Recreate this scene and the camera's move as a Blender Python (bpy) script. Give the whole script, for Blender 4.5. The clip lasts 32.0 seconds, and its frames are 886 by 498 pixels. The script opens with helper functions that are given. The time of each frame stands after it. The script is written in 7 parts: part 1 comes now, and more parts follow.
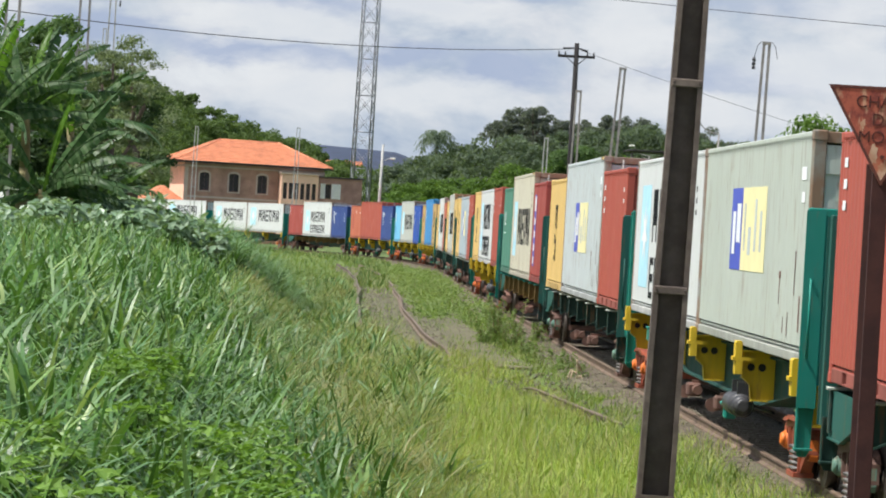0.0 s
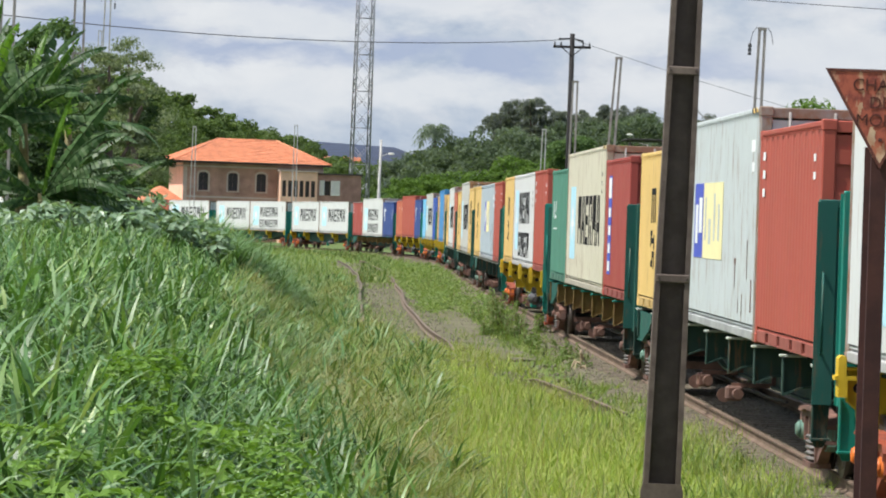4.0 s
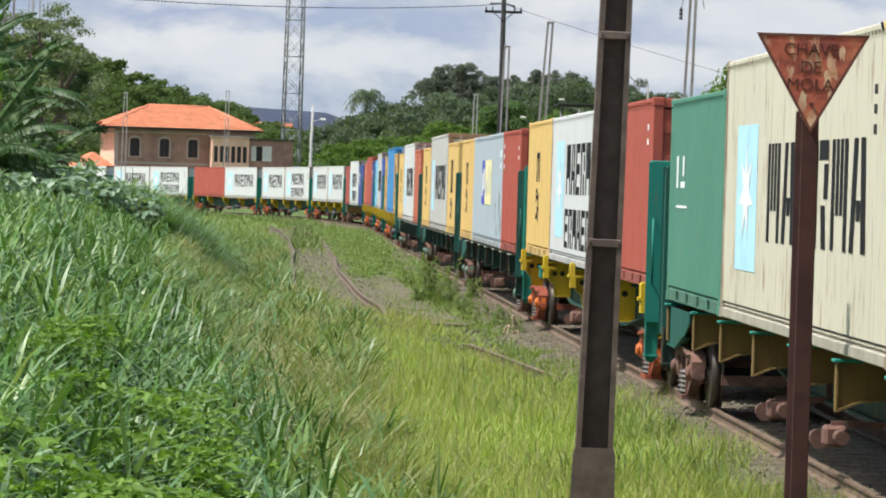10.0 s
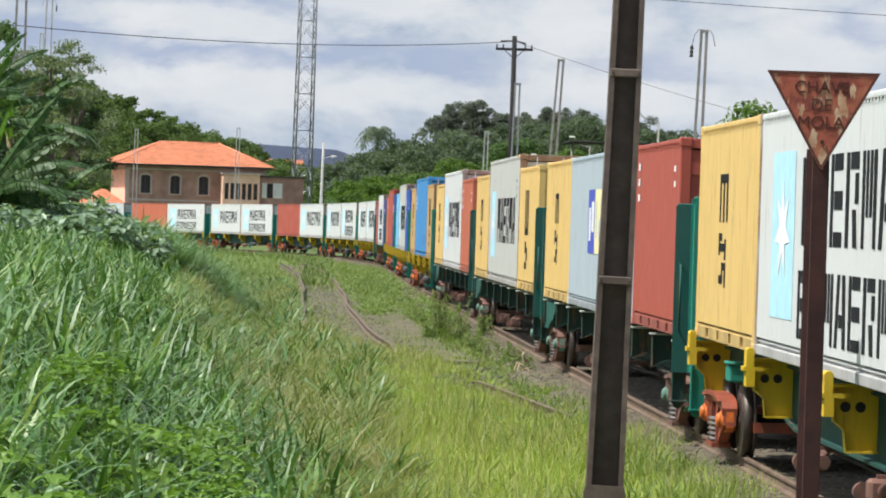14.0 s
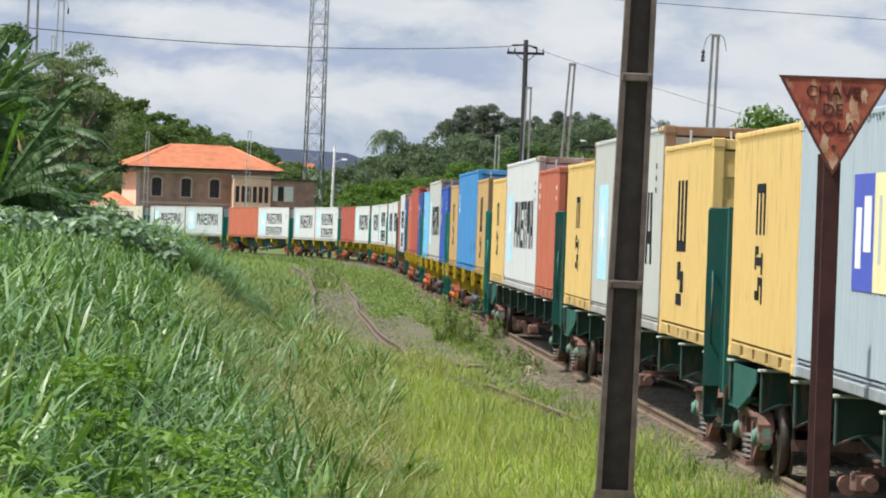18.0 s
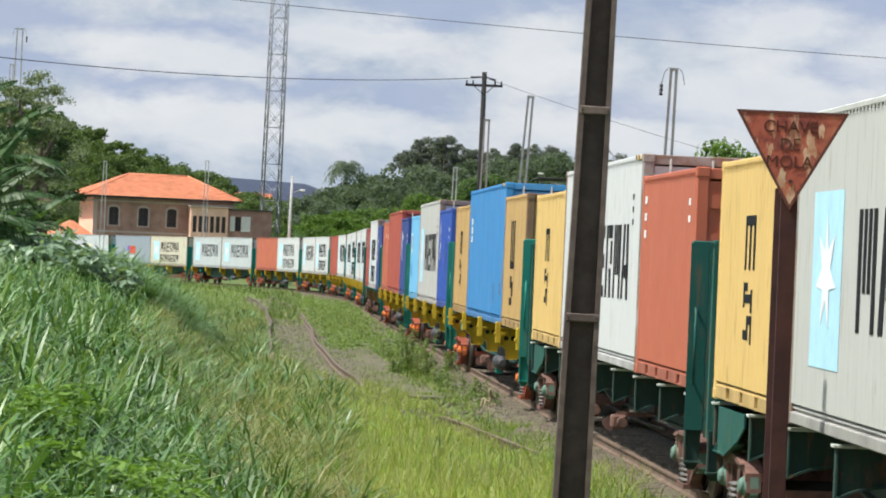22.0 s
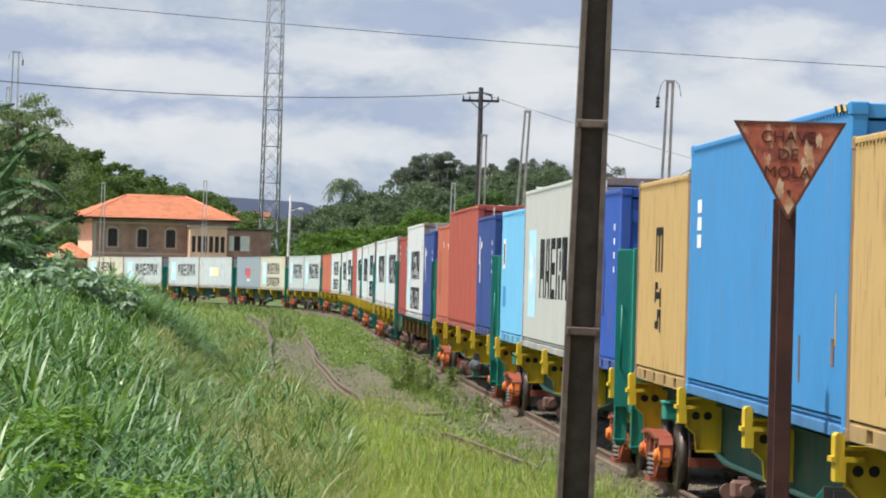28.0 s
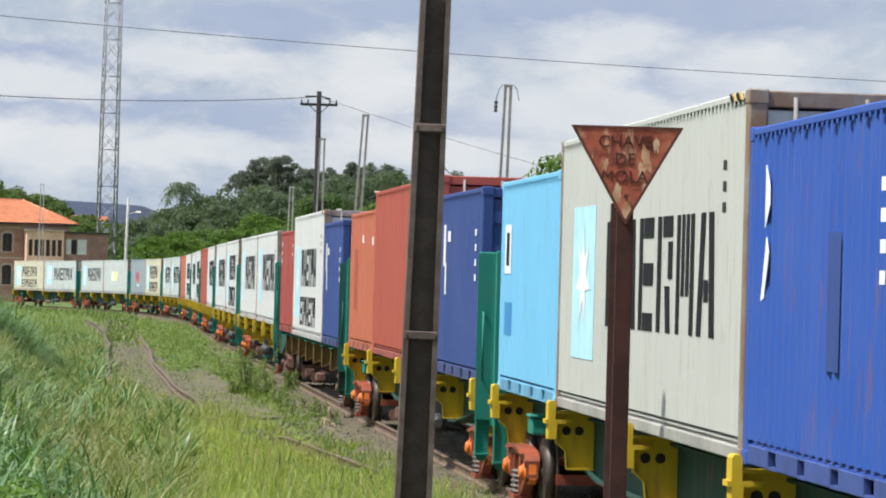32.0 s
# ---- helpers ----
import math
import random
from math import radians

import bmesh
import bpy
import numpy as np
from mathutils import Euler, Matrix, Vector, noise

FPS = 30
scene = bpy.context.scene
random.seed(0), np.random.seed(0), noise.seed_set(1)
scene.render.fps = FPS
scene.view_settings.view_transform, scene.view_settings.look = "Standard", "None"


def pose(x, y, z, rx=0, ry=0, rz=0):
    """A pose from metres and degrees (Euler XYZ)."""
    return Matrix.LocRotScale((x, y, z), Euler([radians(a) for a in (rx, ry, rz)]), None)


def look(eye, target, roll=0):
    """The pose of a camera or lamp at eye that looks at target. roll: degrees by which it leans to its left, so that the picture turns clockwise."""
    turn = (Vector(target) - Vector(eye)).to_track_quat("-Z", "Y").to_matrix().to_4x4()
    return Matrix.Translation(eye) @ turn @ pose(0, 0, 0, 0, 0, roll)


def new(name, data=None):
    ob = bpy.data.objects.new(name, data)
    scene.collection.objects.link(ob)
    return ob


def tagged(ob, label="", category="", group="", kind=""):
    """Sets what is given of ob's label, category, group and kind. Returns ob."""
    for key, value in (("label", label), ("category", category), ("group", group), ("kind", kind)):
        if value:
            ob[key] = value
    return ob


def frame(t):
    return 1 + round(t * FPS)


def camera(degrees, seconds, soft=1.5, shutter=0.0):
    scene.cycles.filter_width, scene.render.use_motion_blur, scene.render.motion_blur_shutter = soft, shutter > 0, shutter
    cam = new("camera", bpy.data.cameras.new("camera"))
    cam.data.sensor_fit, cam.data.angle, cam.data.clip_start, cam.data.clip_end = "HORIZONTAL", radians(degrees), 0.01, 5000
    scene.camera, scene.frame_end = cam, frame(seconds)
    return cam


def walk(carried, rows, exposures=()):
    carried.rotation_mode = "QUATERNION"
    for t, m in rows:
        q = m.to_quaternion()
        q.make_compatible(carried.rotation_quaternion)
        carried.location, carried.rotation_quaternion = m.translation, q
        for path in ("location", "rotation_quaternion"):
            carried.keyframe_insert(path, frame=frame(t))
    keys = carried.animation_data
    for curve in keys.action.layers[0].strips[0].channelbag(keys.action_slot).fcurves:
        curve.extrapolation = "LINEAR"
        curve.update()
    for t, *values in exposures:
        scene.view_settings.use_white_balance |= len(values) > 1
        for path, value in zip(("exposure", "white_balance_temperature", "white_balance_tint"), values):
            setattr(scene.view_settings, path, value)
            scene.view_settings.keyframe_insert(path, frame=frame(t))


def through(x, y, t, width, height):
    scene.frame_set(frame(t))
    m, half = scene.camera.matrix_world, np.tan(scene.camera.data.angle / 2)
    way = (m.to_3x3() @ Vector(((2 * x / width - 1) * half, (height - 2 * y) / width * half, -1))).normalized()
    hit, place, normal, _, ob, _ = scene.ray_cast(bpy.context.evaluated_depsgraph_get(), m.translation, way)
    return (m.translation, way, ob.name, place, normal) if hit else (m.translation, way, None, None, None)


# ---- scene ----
# ---------- camera ----------
cam = camera(13.154, 32.0, soft=1.95)
EYE = Vector((0.0, 0.0, 2.7))


def aim(yaw, pitch, lean):
    """Yaw to the left, pitch up and lean to the left, in degrees."""
    a, b = radians(yaw), radians(pitch)
    way = Vector((-math.sin(a) * math.cos(b), math.cos(a) * math.cos(b), math.sin(b)))
    return look(EYE, EYE + way, lean)


HEADING = [
    (0, 0.696, -0.435, 3.316), (0.5, 0.464, -0.648, 3.092), (1, 0.740, -0.637, 2.934), (1.5, 0.893, -0.701, 2.853),
    (2, 1.084, -0.641, 2.929), (2.5, 1.085, -0.617, 2.503), (3, 0.944, -0.649, 2.152), (3.5, 0.853, -0.631, 2.012),
    (4, 0.703, -0.528, 1.873), (4.5, 0.475, -0.463, 1.848), (6.5, 0.362, -0.570, 2.060), (7, 0.370, -0.682, 2.082),
    (7.5, 0.301, -0.727, 1.766), (8, 0.290, -0.638, 1.767), (8.5, 0.204, -0.592, 2.012), (9, -0.000, -0.715, 1.830),
    (9.5, -0.146, -0.885, 1.750), (10, -0.325, -1.015, 1.721), (10.5, -0.305, -0.909, 1.857), (11, -0.358, -0.617, 1.932),
    (11.5, -0.341, -0.439, 1.833), (12, -0.299, -0.400, 1.638), (12.5, -0.172, -0.389, 1.488), (13, -0.060, -0.374, 1.588),
    (13.5, -0.157, -0.465, 1.746), (15.5, -0.071, -0.459, 1.876), (16, -0.039, -0.345, 1.863), (16.5, 0.080, -0.408, 1.829),
    (17, 0.174, -0.516, 1.925), (17.5, 0.161, -0.533, 1.943), (18, 0.010, -0.415, 1.970), (18.5, -0.171, -0.377, 1.916),
    (19, -0.209, -0.402, 1.919), (19.5, -0.206, -0.378, 1.910), (20, -0.217, -0.265, 1.971), (20.5, -0.255, -0.162, 2.005),
    (21, -0.291, -0.144, 2.144), (21.5, -0.302, -0.048, 2.177), (22, -0.613, 0.080, 2.418), (22.5, -1.227, 0.106, 2.227),
    (23, -1.414, 0.060, 2.357), (23.5, -1.518, 0.166, 2.422), (24, -1.378, 0.328, 2.360), (24.5, -1.320, 0.418, 2.204),
    (26.5, -1.663, 0.364, 2.317), (27, -1.640, 0.556, 2.096), (27.5, -1.522, 0.657, 1.847), (28, -0.615, 0.319, 1.461),
    (28.5, -0.231, 0.265, 1.298), (29, -0.023, 0.218, 1.377), (29.5, -0.059, 0.100, 1.408), (30, -0.668, 0.042, 1.729),
    (30.5, -1.287, -0.033, 1.472), (31, -1.784, 0.049, 1.416), (31.5, -2.442, 0.245, 1.374), (32, -3.028, 0.440, 1.521),
]
walk(cam, [(t, aim(a, b, c)) for t, a, b, c in HEADING], [(0.0, 0.40, 6250, 10), (32.0, 0.40, 6250, 10)])

# ---------- sky, sun ----------
SUN_EL, SUN_AZ = radians(60), radians(108)      # height; turned to the left of the way ahead
world = bpy.data.worlds.new("sky")
scene.world = world
world.use_nodes = True
wn = world.node_tree
sky = wn.nodes.new("ShaderNodeTexSky")
sky.sky_type = "NISHITA"
sky.sun_disc = False
sky.sun_elevation, sky.sun_rotation = SUN_EL, -SUN_AZ
sky.dust_density = 2.0
wn.links.new(sky.outputs[0], wn.nodes["Background"].inputs[0])
wn.nodes["Background"].inputs[1].default_value = 0.15
sun = new("sun", bpy.data.lights.new("sun", "SUN"))
sun.data.energy, sun.data.angle, sun.data.color = 4.7, radians(0.6), (1.0, 0.95, 0.87)
to_sun = Vector((-math.sin(SUN_AZ) * math.cos(SUN_EL), math.cos(SUN_AZ) * math.cos(SUN_EL), math.sin(SUN_EL)))
sun.matrix_world = look((0, 0, 60), Vector((0, 0, 60)) - to_sun)


# ---------- materials ----------
class Nodes:
    """A small helper to wire a material's nodes."""

    def __init__(self, name):
        self.m = bpy.data.materials.new(name)
        self.m.use_nodes = True
        self.t = self.m.node_tree
        self.bsdf = self.t.nodes["Principled BSDF"]
        self.out = self.t.nodes["Material Output"]

    def add(self, kind, **inputs):
        n = self.t.nodes.new(kind)
        for k, v in inputs.items():
            k = k.replace("_", " ")
            if hasattr(v, "is_output"):
                self.t.links.new(v, n.inputs[k])
            else:
                n.inputs[k].default_value = v
        return n

    def link(self, a, b):
        self.t.links.new(a, b)

    def coords(self, stretch=(1, 1, 1)):
        tc = self.t.nodes.new("ShaderNodeTexCoord")
        info = self.t.nodes.new("ShaderNodeObjectInfo")
        mp = self.t.nodes.new("ShaderNodeMapping")
        mp.inputs["Scale"].default_value = stretch
        mul = self.t.nodes.new("ShaderNodeMath")
        mul.operation = "MULTIPLY"
        mul.inputs[1].default_value = 37.0
        self.link(info.outputs["Random"], mul.inputs[0])
        self.link(mul.outputs[0], mp.inputs["Location"])
        self.link(tc.outputs["Object"], mp.inputs["Vector"])
        return mp.outputs[0]

    def noise(self, vector, scale, detail=4.0, rough=0.55, warp=0.0):
        n = self.add("ShaderNodeTexNoise", Scale=scale, Detail=detail, Roughness=rough, Distortion=warp)
        if vector is not None:
            self.link(vector, n.inputs["Vector"])
        return n.outputs["Fac"]

    def ramp(self, fac, *stops):
        n = self.t.nodes.new("ShaderNodeValToRGB")
        e = n.color_ramp.elements
        while len(e) < len(stops):
            e.new(0.5)
        for el, (p, c) in zip(e, stops):
            el.position = p
            el.color = (c, c, c, 1) if isinstance(c, (int, float)) else (*c, 1)
        self.link(fac, n.inputs[0])
        return n.outputs[0]

    def mix(self, fac, a, b, blend="MIX"):
        n = self.t.nodes.new("ShaderNodeMix")
        n.data_type, n.blend_type = "RGBA", blend
        for sock, v in ((n.inputs[0], fac), (n.inputs[6], a), (n.inputs[7], b)):
            if hasattr(v, "is_output"):
                self.link(v, sock)
            else:
                sock.default_value = v if isinstance(v, (int, float)) else (*v, 1)
        return n.outputs[2]

    def bump(self, height, strength, distance=0.02):
        n = self.add("ShaderNodeBump", Strength=strength, Distance=distance)
        self.link(height, n.inputs["Height"])
        self.link(n.outputs[0], self.bsdf.inputs["Normal"])

    def done(self, color, rough=0.6, metal=0.0, spec=0.4):
        for key, v in (("Base Color", color), ("Roughness", rough), ("Metallic", metal), ("Specular IOR Level", spec)):
            s = self.bsdf.inputs[key]
            if hasattr(v, "is_output"):
                self.link(v, s)
            elif isinstance(v, tuple):
                s.default_value = (*v, 1)
            else:
                s.default_value = v
        return self.m


SHADE = {}


def paint(name, color, rust=0.25, rough=0.5, chalk=0.15):
    """Weathered steel paint: faded patches, dust, vertical streaks and rust."""
    SHADE[name] = color
    n = Nodes(name)
    v = n.coords()
    fade = n.ramp(n.noise(v, 0.9, 5), (0.35, 0.0), (0.7, 1.0))
    light = tuple(min(1, c * 0.8 + 0.12) for c in color)
    c = n.mix(n.mix(chalk, (0, 0, 0), fade), color, light)
    streak = n.ramp(n.noise(n.coords((11, 11, 0.45)), 1.6, 5, 0.65), (0.50, 0.0), (0.74, 1.0))
    dirt = tuple(x * 0.45 + 0.03 for x in color)
    c = n.mix(n.mix(0.28, (0, 0, 0), streak), c, dirt)
    spots = n.ramp(n.noise(n.coords((2.2, 2.2, 0.9)), 1.5, 8, 0.7), (0.625 - rust * 0.12, 0.0), (0.70, 1.0))
    c = n.mix(n.mix(min(1.0, rust * 2.2), (0, 0, 0), spots), c, (0.16, 0.07, 0.035))
    run = n.ramp(n.noise(n.coords((7.0, 7.0, 1.1)), 1.15, 7, 0.64), (0.585 - rust * 0.10, 0.0), (0.68, 1.0))
    c = n.mix(n.mix(min(0.85, rust * 2.3), (0, 0, 0), run), c, (0.20, 0.10, 0.05))
    n.bump(n.noise(v, 9.0, 3), 0.12, 0.01)
    return n.done(c, n.ramp(fade, (0.0, rough), (1.0, rough + 0.2)), 0.0, 0.25)


def grimy(material):
    """The same paint on a lower rail: scuffed, greyed by dust and rusting."""
    name = "scuffed_" + material.name
    if name in bpy.data.materials:
        return bpy.data.materials[name]
    c = SHADE[material.name]
    k = 1.0 if min(c) > 0.25 else 0.35
    return plain(name, tuple(x * (0.68 - 0.18 * k) + g * k for x, g in zip(c, (0.070, 0.060, 0.052))), 0.8, vary=0.28, scale=1.6)


def stained(material):
    """Pale paint on posts and headers, with rust bleeding over half of it."""
    name = "stained_" + material.name
    if name in bpy.data.materials:
        return bpy.data.materials[name]
    c = SHADE[material.name]
    return rusty(name, tuple(x * 0.62 for x in c), (0.235, 0.145, 0.090), 2.2, 0.47, 0.8)


def plain(name, color, rough=0.7, metal=0.0, vary=0.25, scale=3.0):
    n = Nodes(name)
    v = n.coords()
    a = n.noise(v, scale, 6, 0.6)
    b = n.noise(v, scale * 9, 3, 0.6)
    lo = tuple(x * (1 - vary) for x in color)
    hi = tuple(min(1, x * (1 + vary)) for x in color)
    c = n.mix(n.ramp(a, (0.3, 0.0), (0.7, 1.0)), lo, hi)
    c = n.mix(n.mix(0.3, (0, 0, 0), n.ramp(b, (0.4, 0), (0.65, 1))), c, lo)
    n.bump(b, 0.25, 0.01)
    return n.done(c, rough, metal)


def leaf(name, *colors, rough=0.5, through=0.45, gain=1.0, spec=0.15):
    """Leaves: each one its own shade, lit through from behind."""
    n = Nodes(name)
    geo = n.t.nodes.new("ShaderNodeNewGeometry")
    stops = [(i / max(1, len(colors) - 1), tuple(min(1, x * gain) for x in c)) for i, c in enumerate(colors)]
    c = n.ramp(geo.outputs["Random Per Island"], *stops)
    tc = n.t.nodes.new("ShaderNodeTexCoord")
    pn = n.add("ShaderNodeTexNoise", Scale=0.45, Detail=3.0)
    n.link(tc.outputs["Object"], pn.inputs["Vector"])
    dark = n.mix(0.6, c, (0.55, 0.6, 0.45), "MULTIPLY")
    c = n.mix(n.ramp(pn.outputs["Fac"], (0.36, 0.0), (0.62, 1.0)), dark, c)
    n.done(c, rough, 0.0, spec)
    tr = n.t.nodes.new("ShaderNodeBsdfTranslucent")
    lit = n.mix(1.0, c, (0.95, 1.0, 0.45), "MULTIPLY")
    n.link(lit, tr.inputs[0])
    sh = n.t.nodes.new("ShaderNodeMixShader")
    sh.inputs[0].default_value = through
    n.link(n.bsdf.outputs[0], sh.inputs[1])
    n.link(tr.outputs[0], sh.inputs[2])
    n.link(sh.outputs[0], n.out.inputs[0])
    return n.m


def rusty(name, base, rust, scale=6.0, cut=0.5, rough=0.8):
    n = Nodes(name)
    v = n.coords()
    f = n.ramp(n.noise(v, scale, 8, 0.65), (cut - 0.12, 0.0), (cut + 0.1, 1.0))
    c = n.mix(f, base, rust)
    g = n.ramp(n.noise(v, scale * 0.4, 4), (0.35, 0.0), (0.7, 1.0))
    c = n.mix(n.mix(0.5, (0, 0, 0), g), c, tuple(x * 0.5 for x in rust))
    n.bump(n.noise(v, scale * 6, 4), 0.35, 0.004)
    return n.done(c, rough)


def sign_material():
    """Rust-red plate: dark blotches, orange bloom and cream runs where the paint is gone."""
    n = Nodes("sign_rust")
    v = n.coords()
    c = n.mix(n.ramp(n.noise(v, 9.0, 8, 0.75), (0.44, 0.0), (0.58, 1.0)), (0.39, 0.100, 0.058), (0.20, 0.046, 0.034))
    bloom = n.ramp(n.noise(v, 4.0, 6, 0.6), (0.54, 0.0), (0.68, 1.0))
    c = n.mix(n.mix(0.8, (0, 0, 0), bloom), c, (0.50, 0.19, 0.10))
    run = n.ramp(n.noise(n.coords((9, 9, 2.2)), 1.6, 7, 0.65), (0.56, 0.0), (0.66, 1.0))
    c = n.mix(n.mix(0.8, (0, 0, 0), run), c, (0.62, 0.42, 0.26))
    n.bump(n.noise(v, 40, 4), 0.3, 0.004)
    return n.done(c, 0.75)


M_WHITE = paint("white_paint", (0.605, 0.625, 0.610), 0.14)
M_CREAM = paint("cream_paint", (0.58, 0.555, 0.43), 0.32)
M_LGREY = paint("light_grey_paint", (0.49, 0.50, 0.46), 0.14)
M_GREY_GREEN = paint("grey_green_paint", (0.44, 0.48, 0.42), 0.22)
M_GREY = paint("grey_paint", (0.50, 0.55, 0.55), 0.32)
M_BLUE_GREY = paint("blue_grey_paint", (0.38, 0.45, 0.49), 0.1)
M_DARK_GREY = paint("dark_grey_paint", (0.27, 0.32, 0.36), 0.1)
M_RED = paint("red_brown_paint", (0.375, 0.082, 0.056), 0.12, chalk=0.06)
M_ORANGE = paint("orange_red_paint", (0.465, 0.128, 0.070), 0.12, chalk=0.06)
M_DARKRED = paint("dark_red_paint", (0.33, 0.062, 0.050), 0.12, chalk=0.06)
M_YELLOW = paint("yellow_paint", (0.69, 0.475, 0.16), 0.22)
M_TAN = paint("tan_yellow_paint", (0.52, 0.340, 0.125), 0.3)
M_GREEN = paint("green_paint", (0.070, 0.225, 0.155), 0.1)
M_BLUE = paint("bright_blue_paint", (0.045, 0.240, 0.53), 0.15)
M_CYAN = paint("light_blue_paint", (0.17, 0.49, 0.75), 0.12)
M_NAVY = paint("navy_paint", (0.028, 0.060, 0.22), 0.1)
M_ROYAL = paint("royal_blue_paint", (0.030, 0.088, 0.37), 0.15)
M_ROYAL_D = paint("patched_royal_paint", (0.026, 0.062, 0.24), 0.15)
M_BLACK = plain("black_lettering", (0.018, 0.019, 0.021), 0.8)
M_BLACK.node_tree.nodes["Principled BSDF"].inputs["Specular IOR Level"].default_value = 0.1
M_SKYLOGO = plain("pale_blue_lettering", (0.46, 0.755, 0.87), 0.5, vary=0.12)
M_WLOGO = plain("white_lettering", (0.82, 0.84, 0.84), 0.5, vary=0.06)
M_BLOGO = plain("blue_lettering", (0.07, 0.10, 0.50), 0.5, vary=0.1)
M_YLOGO = plain("pale_yellow_lettering", (0.85, 0.78, 0.42), 0.5, vary=0.08)
M_RLOGO = plain("red_lettering", (0.6, 0.08, 0.05), 0.5)
M_FRAME_G = paint("wagon_green", (0.015, 0.21, 0.16), 0.12, 0.45)
M_FRAME_D = paint("wagon_dark_green", (0.020, 0.052, 0.041), 0.35, 0.6)
# Wagon green darkened for the centre beam: shade under the load, painted in.
M_FRAME_SHADED = paint("wagon_green_shaded", (0.010, 0.060, 0.050), 0.25, 0.6)
M_FRAME_T = paint("wagon_dull_green", (0.012, 0.092, 0.073), 0.2, 0.55)
M_FRAME_Y = paint("wagon_yellow", (0.62, 0.43, 0.02), 0.2, 0.45)
M_FRAME_O = paint("wagon_ochre", (0.19, 0.125, 0.038), 0.5, 0.7)
M_BOGIE_O = rusty("bogie_orange", (0.35, 0.078, 0.034), (0.20, 0.06, 0.04), 4.0, 0.55, 0.6)
M_BOGIE_B = rusty("bogie_brown", (0.23, 0.12, 0.09), (0.12, 0.07, 0.055), 4.0, 0.5, 0.85)
M_BEARING = rusty("bearing_orange", (0.80, 0.20, 0.03), (0.45, 0.10, 0.03), 5.0, 0.6, 0.5)
M_STEEL = plain("dark_steel", (0.026, 0.024, 0.023), 0.85, 0.0)
M_WHEEL = plain("wheel_steel", (0.09, 0.075, 0.065), 0.5, 0.6)
M_SPRING = plain("spring_steel", (0.16, 0.15, 0.14), 0.5, 0.4)
M_BOX_G = paint("axle_box_green", (0.12, 0.22, 0.17), 0.35, 0.6)
M_TANK = plain("tank_black", (0.055, 0.055, 0.058), 0.45, 0.1)
M_RAIL = rusty("rail_rust", (0.20, 0.145, 0.105), (0.13, 0.085, 0.055), 5.0, 0.5, 0.75)
M_SIDERAIL = rusty("siding_rail_rust", (0.19, 0.155, 0.12), (0.12, 0.095, 0.07), 4.0, 0.5, 0.9)
M_SIDERAIL_B = rusty("siding_rail_worn", (0.20, 0.155, 0.115), (0.13, 0.094, 0.066), 4.0, 0.5, 0.8)
M_SLEEPER = plain("sleeper_wood", (0.125, 0.098, 0.072), 0.95, vary=0.45)
M_MAST = rusty("mast_steel", (0.092, 0.070, 0.056), (0.062, 0.045, 0.035), 5.0, 0.5, 0.75)
M_MASTEDGE = rusty("mast_edge", (0.17, 0.132, 0.104), (0.10, 0.074, 0.06), 5.0, 0.5, 0.7)
M_POLE_GREY = plain("old_grey_steel", (0.27, 0.25, 0.235), 0.75)
M_WOODPOLE = plain("dark_pole", (0.020, 0.018, 0.018), 0.9)
M_CONCRETE = plain("pole_concrete", (0.42, 0.41, 0.39), 0.85)
M_TOWER = plain("tower_steel", (0.34, 0.35, 0.38), 0.5, 0.5)
M_WIRE = plain("wire", (0.06, 0.06, 0.065), 0.6)
M_SIGN = sign_material()
M_SIGNPALE = rusty("sign_bare_patch", (0.68, 0.50, 0.34), (0.48, 0.22, 0.12), 9.0, 0.52, 0.7)
M_SIGNRIM = rusty("sign_rim", (0.10, 0.035, 0.028), (0.15, 0.05, 0.035), 8.0, 0.5, 0.8)
M_SIGNTEXT = rusty("sign_lettering", (0.055, 0.016, 0.013), (0.13, 0.036, 0.026), 14.0, 0.50, 0.8)
M_POST = rusty("sign_post", (0.036, 0.012, 0.011), (0.065, 0.022, 0.017), 6.0, 0.5, 0.8)
M_WALL = plain("old_brick_plaster", (0.41, 0.240, 0.188), 0.9, vary=0.3, scale=0.8)
M_PINK = plain("peach_plaster", (0.85, 0.54, 0.385), 0.9, vary=0.15, scale=0.8)
M_TRIM = plain("pale_trim", (0.50, 0.40, 0.34), 0.85, vary=0.12)
M_SHUTTER = plain("dark_shutter", (0.05, 0.04, 0.04), 0.7)
M_SASH = plain("white_shutter", (0.72, 0.70, 0.64), 0.7, vary=0.1)
M_TILE = plain("clay_tile", (0.60, 0.235, 0.12), 0.85, vary=0.22, scale=1.2)
M_BALLAST = plain("ballast_bed_earth", (0.118, 0.104, 0.064), 0.95, vary=0.5, scale=3.0)
M_SIDEBED = plain("siding_earth", (0.120, 0.112, 0.062), 0.95, vary=0.5, scale=2.0)
M_PALESTONE = plain("loose_stone", (0.17, 0.155, 0.115), 0.95, vary=0.5, scale=9.0)
M_STONE = plain("ballast_stone", (0.165, 0.148, 0.108), 0.95, vary=0.5, scale=9.0)
L_BANK = leaf("bank_grass_leaf", (0.034, 0.078, 0.019), (0.072, 0.165, 0.036), (0.138, 0.265, 0.058), (0.052, 0.128, 0.027), (0.215, 0.345, 0.098), (0.35, 0.44, 0.18), rough=0.40, through=0.28, spec=0.34)
# Shade low between tufts is put into this dark colour; dark weeds share it.
L_UNDER = leaf("darkened_undergrowth_leaf", (0.020, 0.050, 0.014), (0.036, 0.086, 0.022), (0.060, 0.125, 0.034), through=0.3)
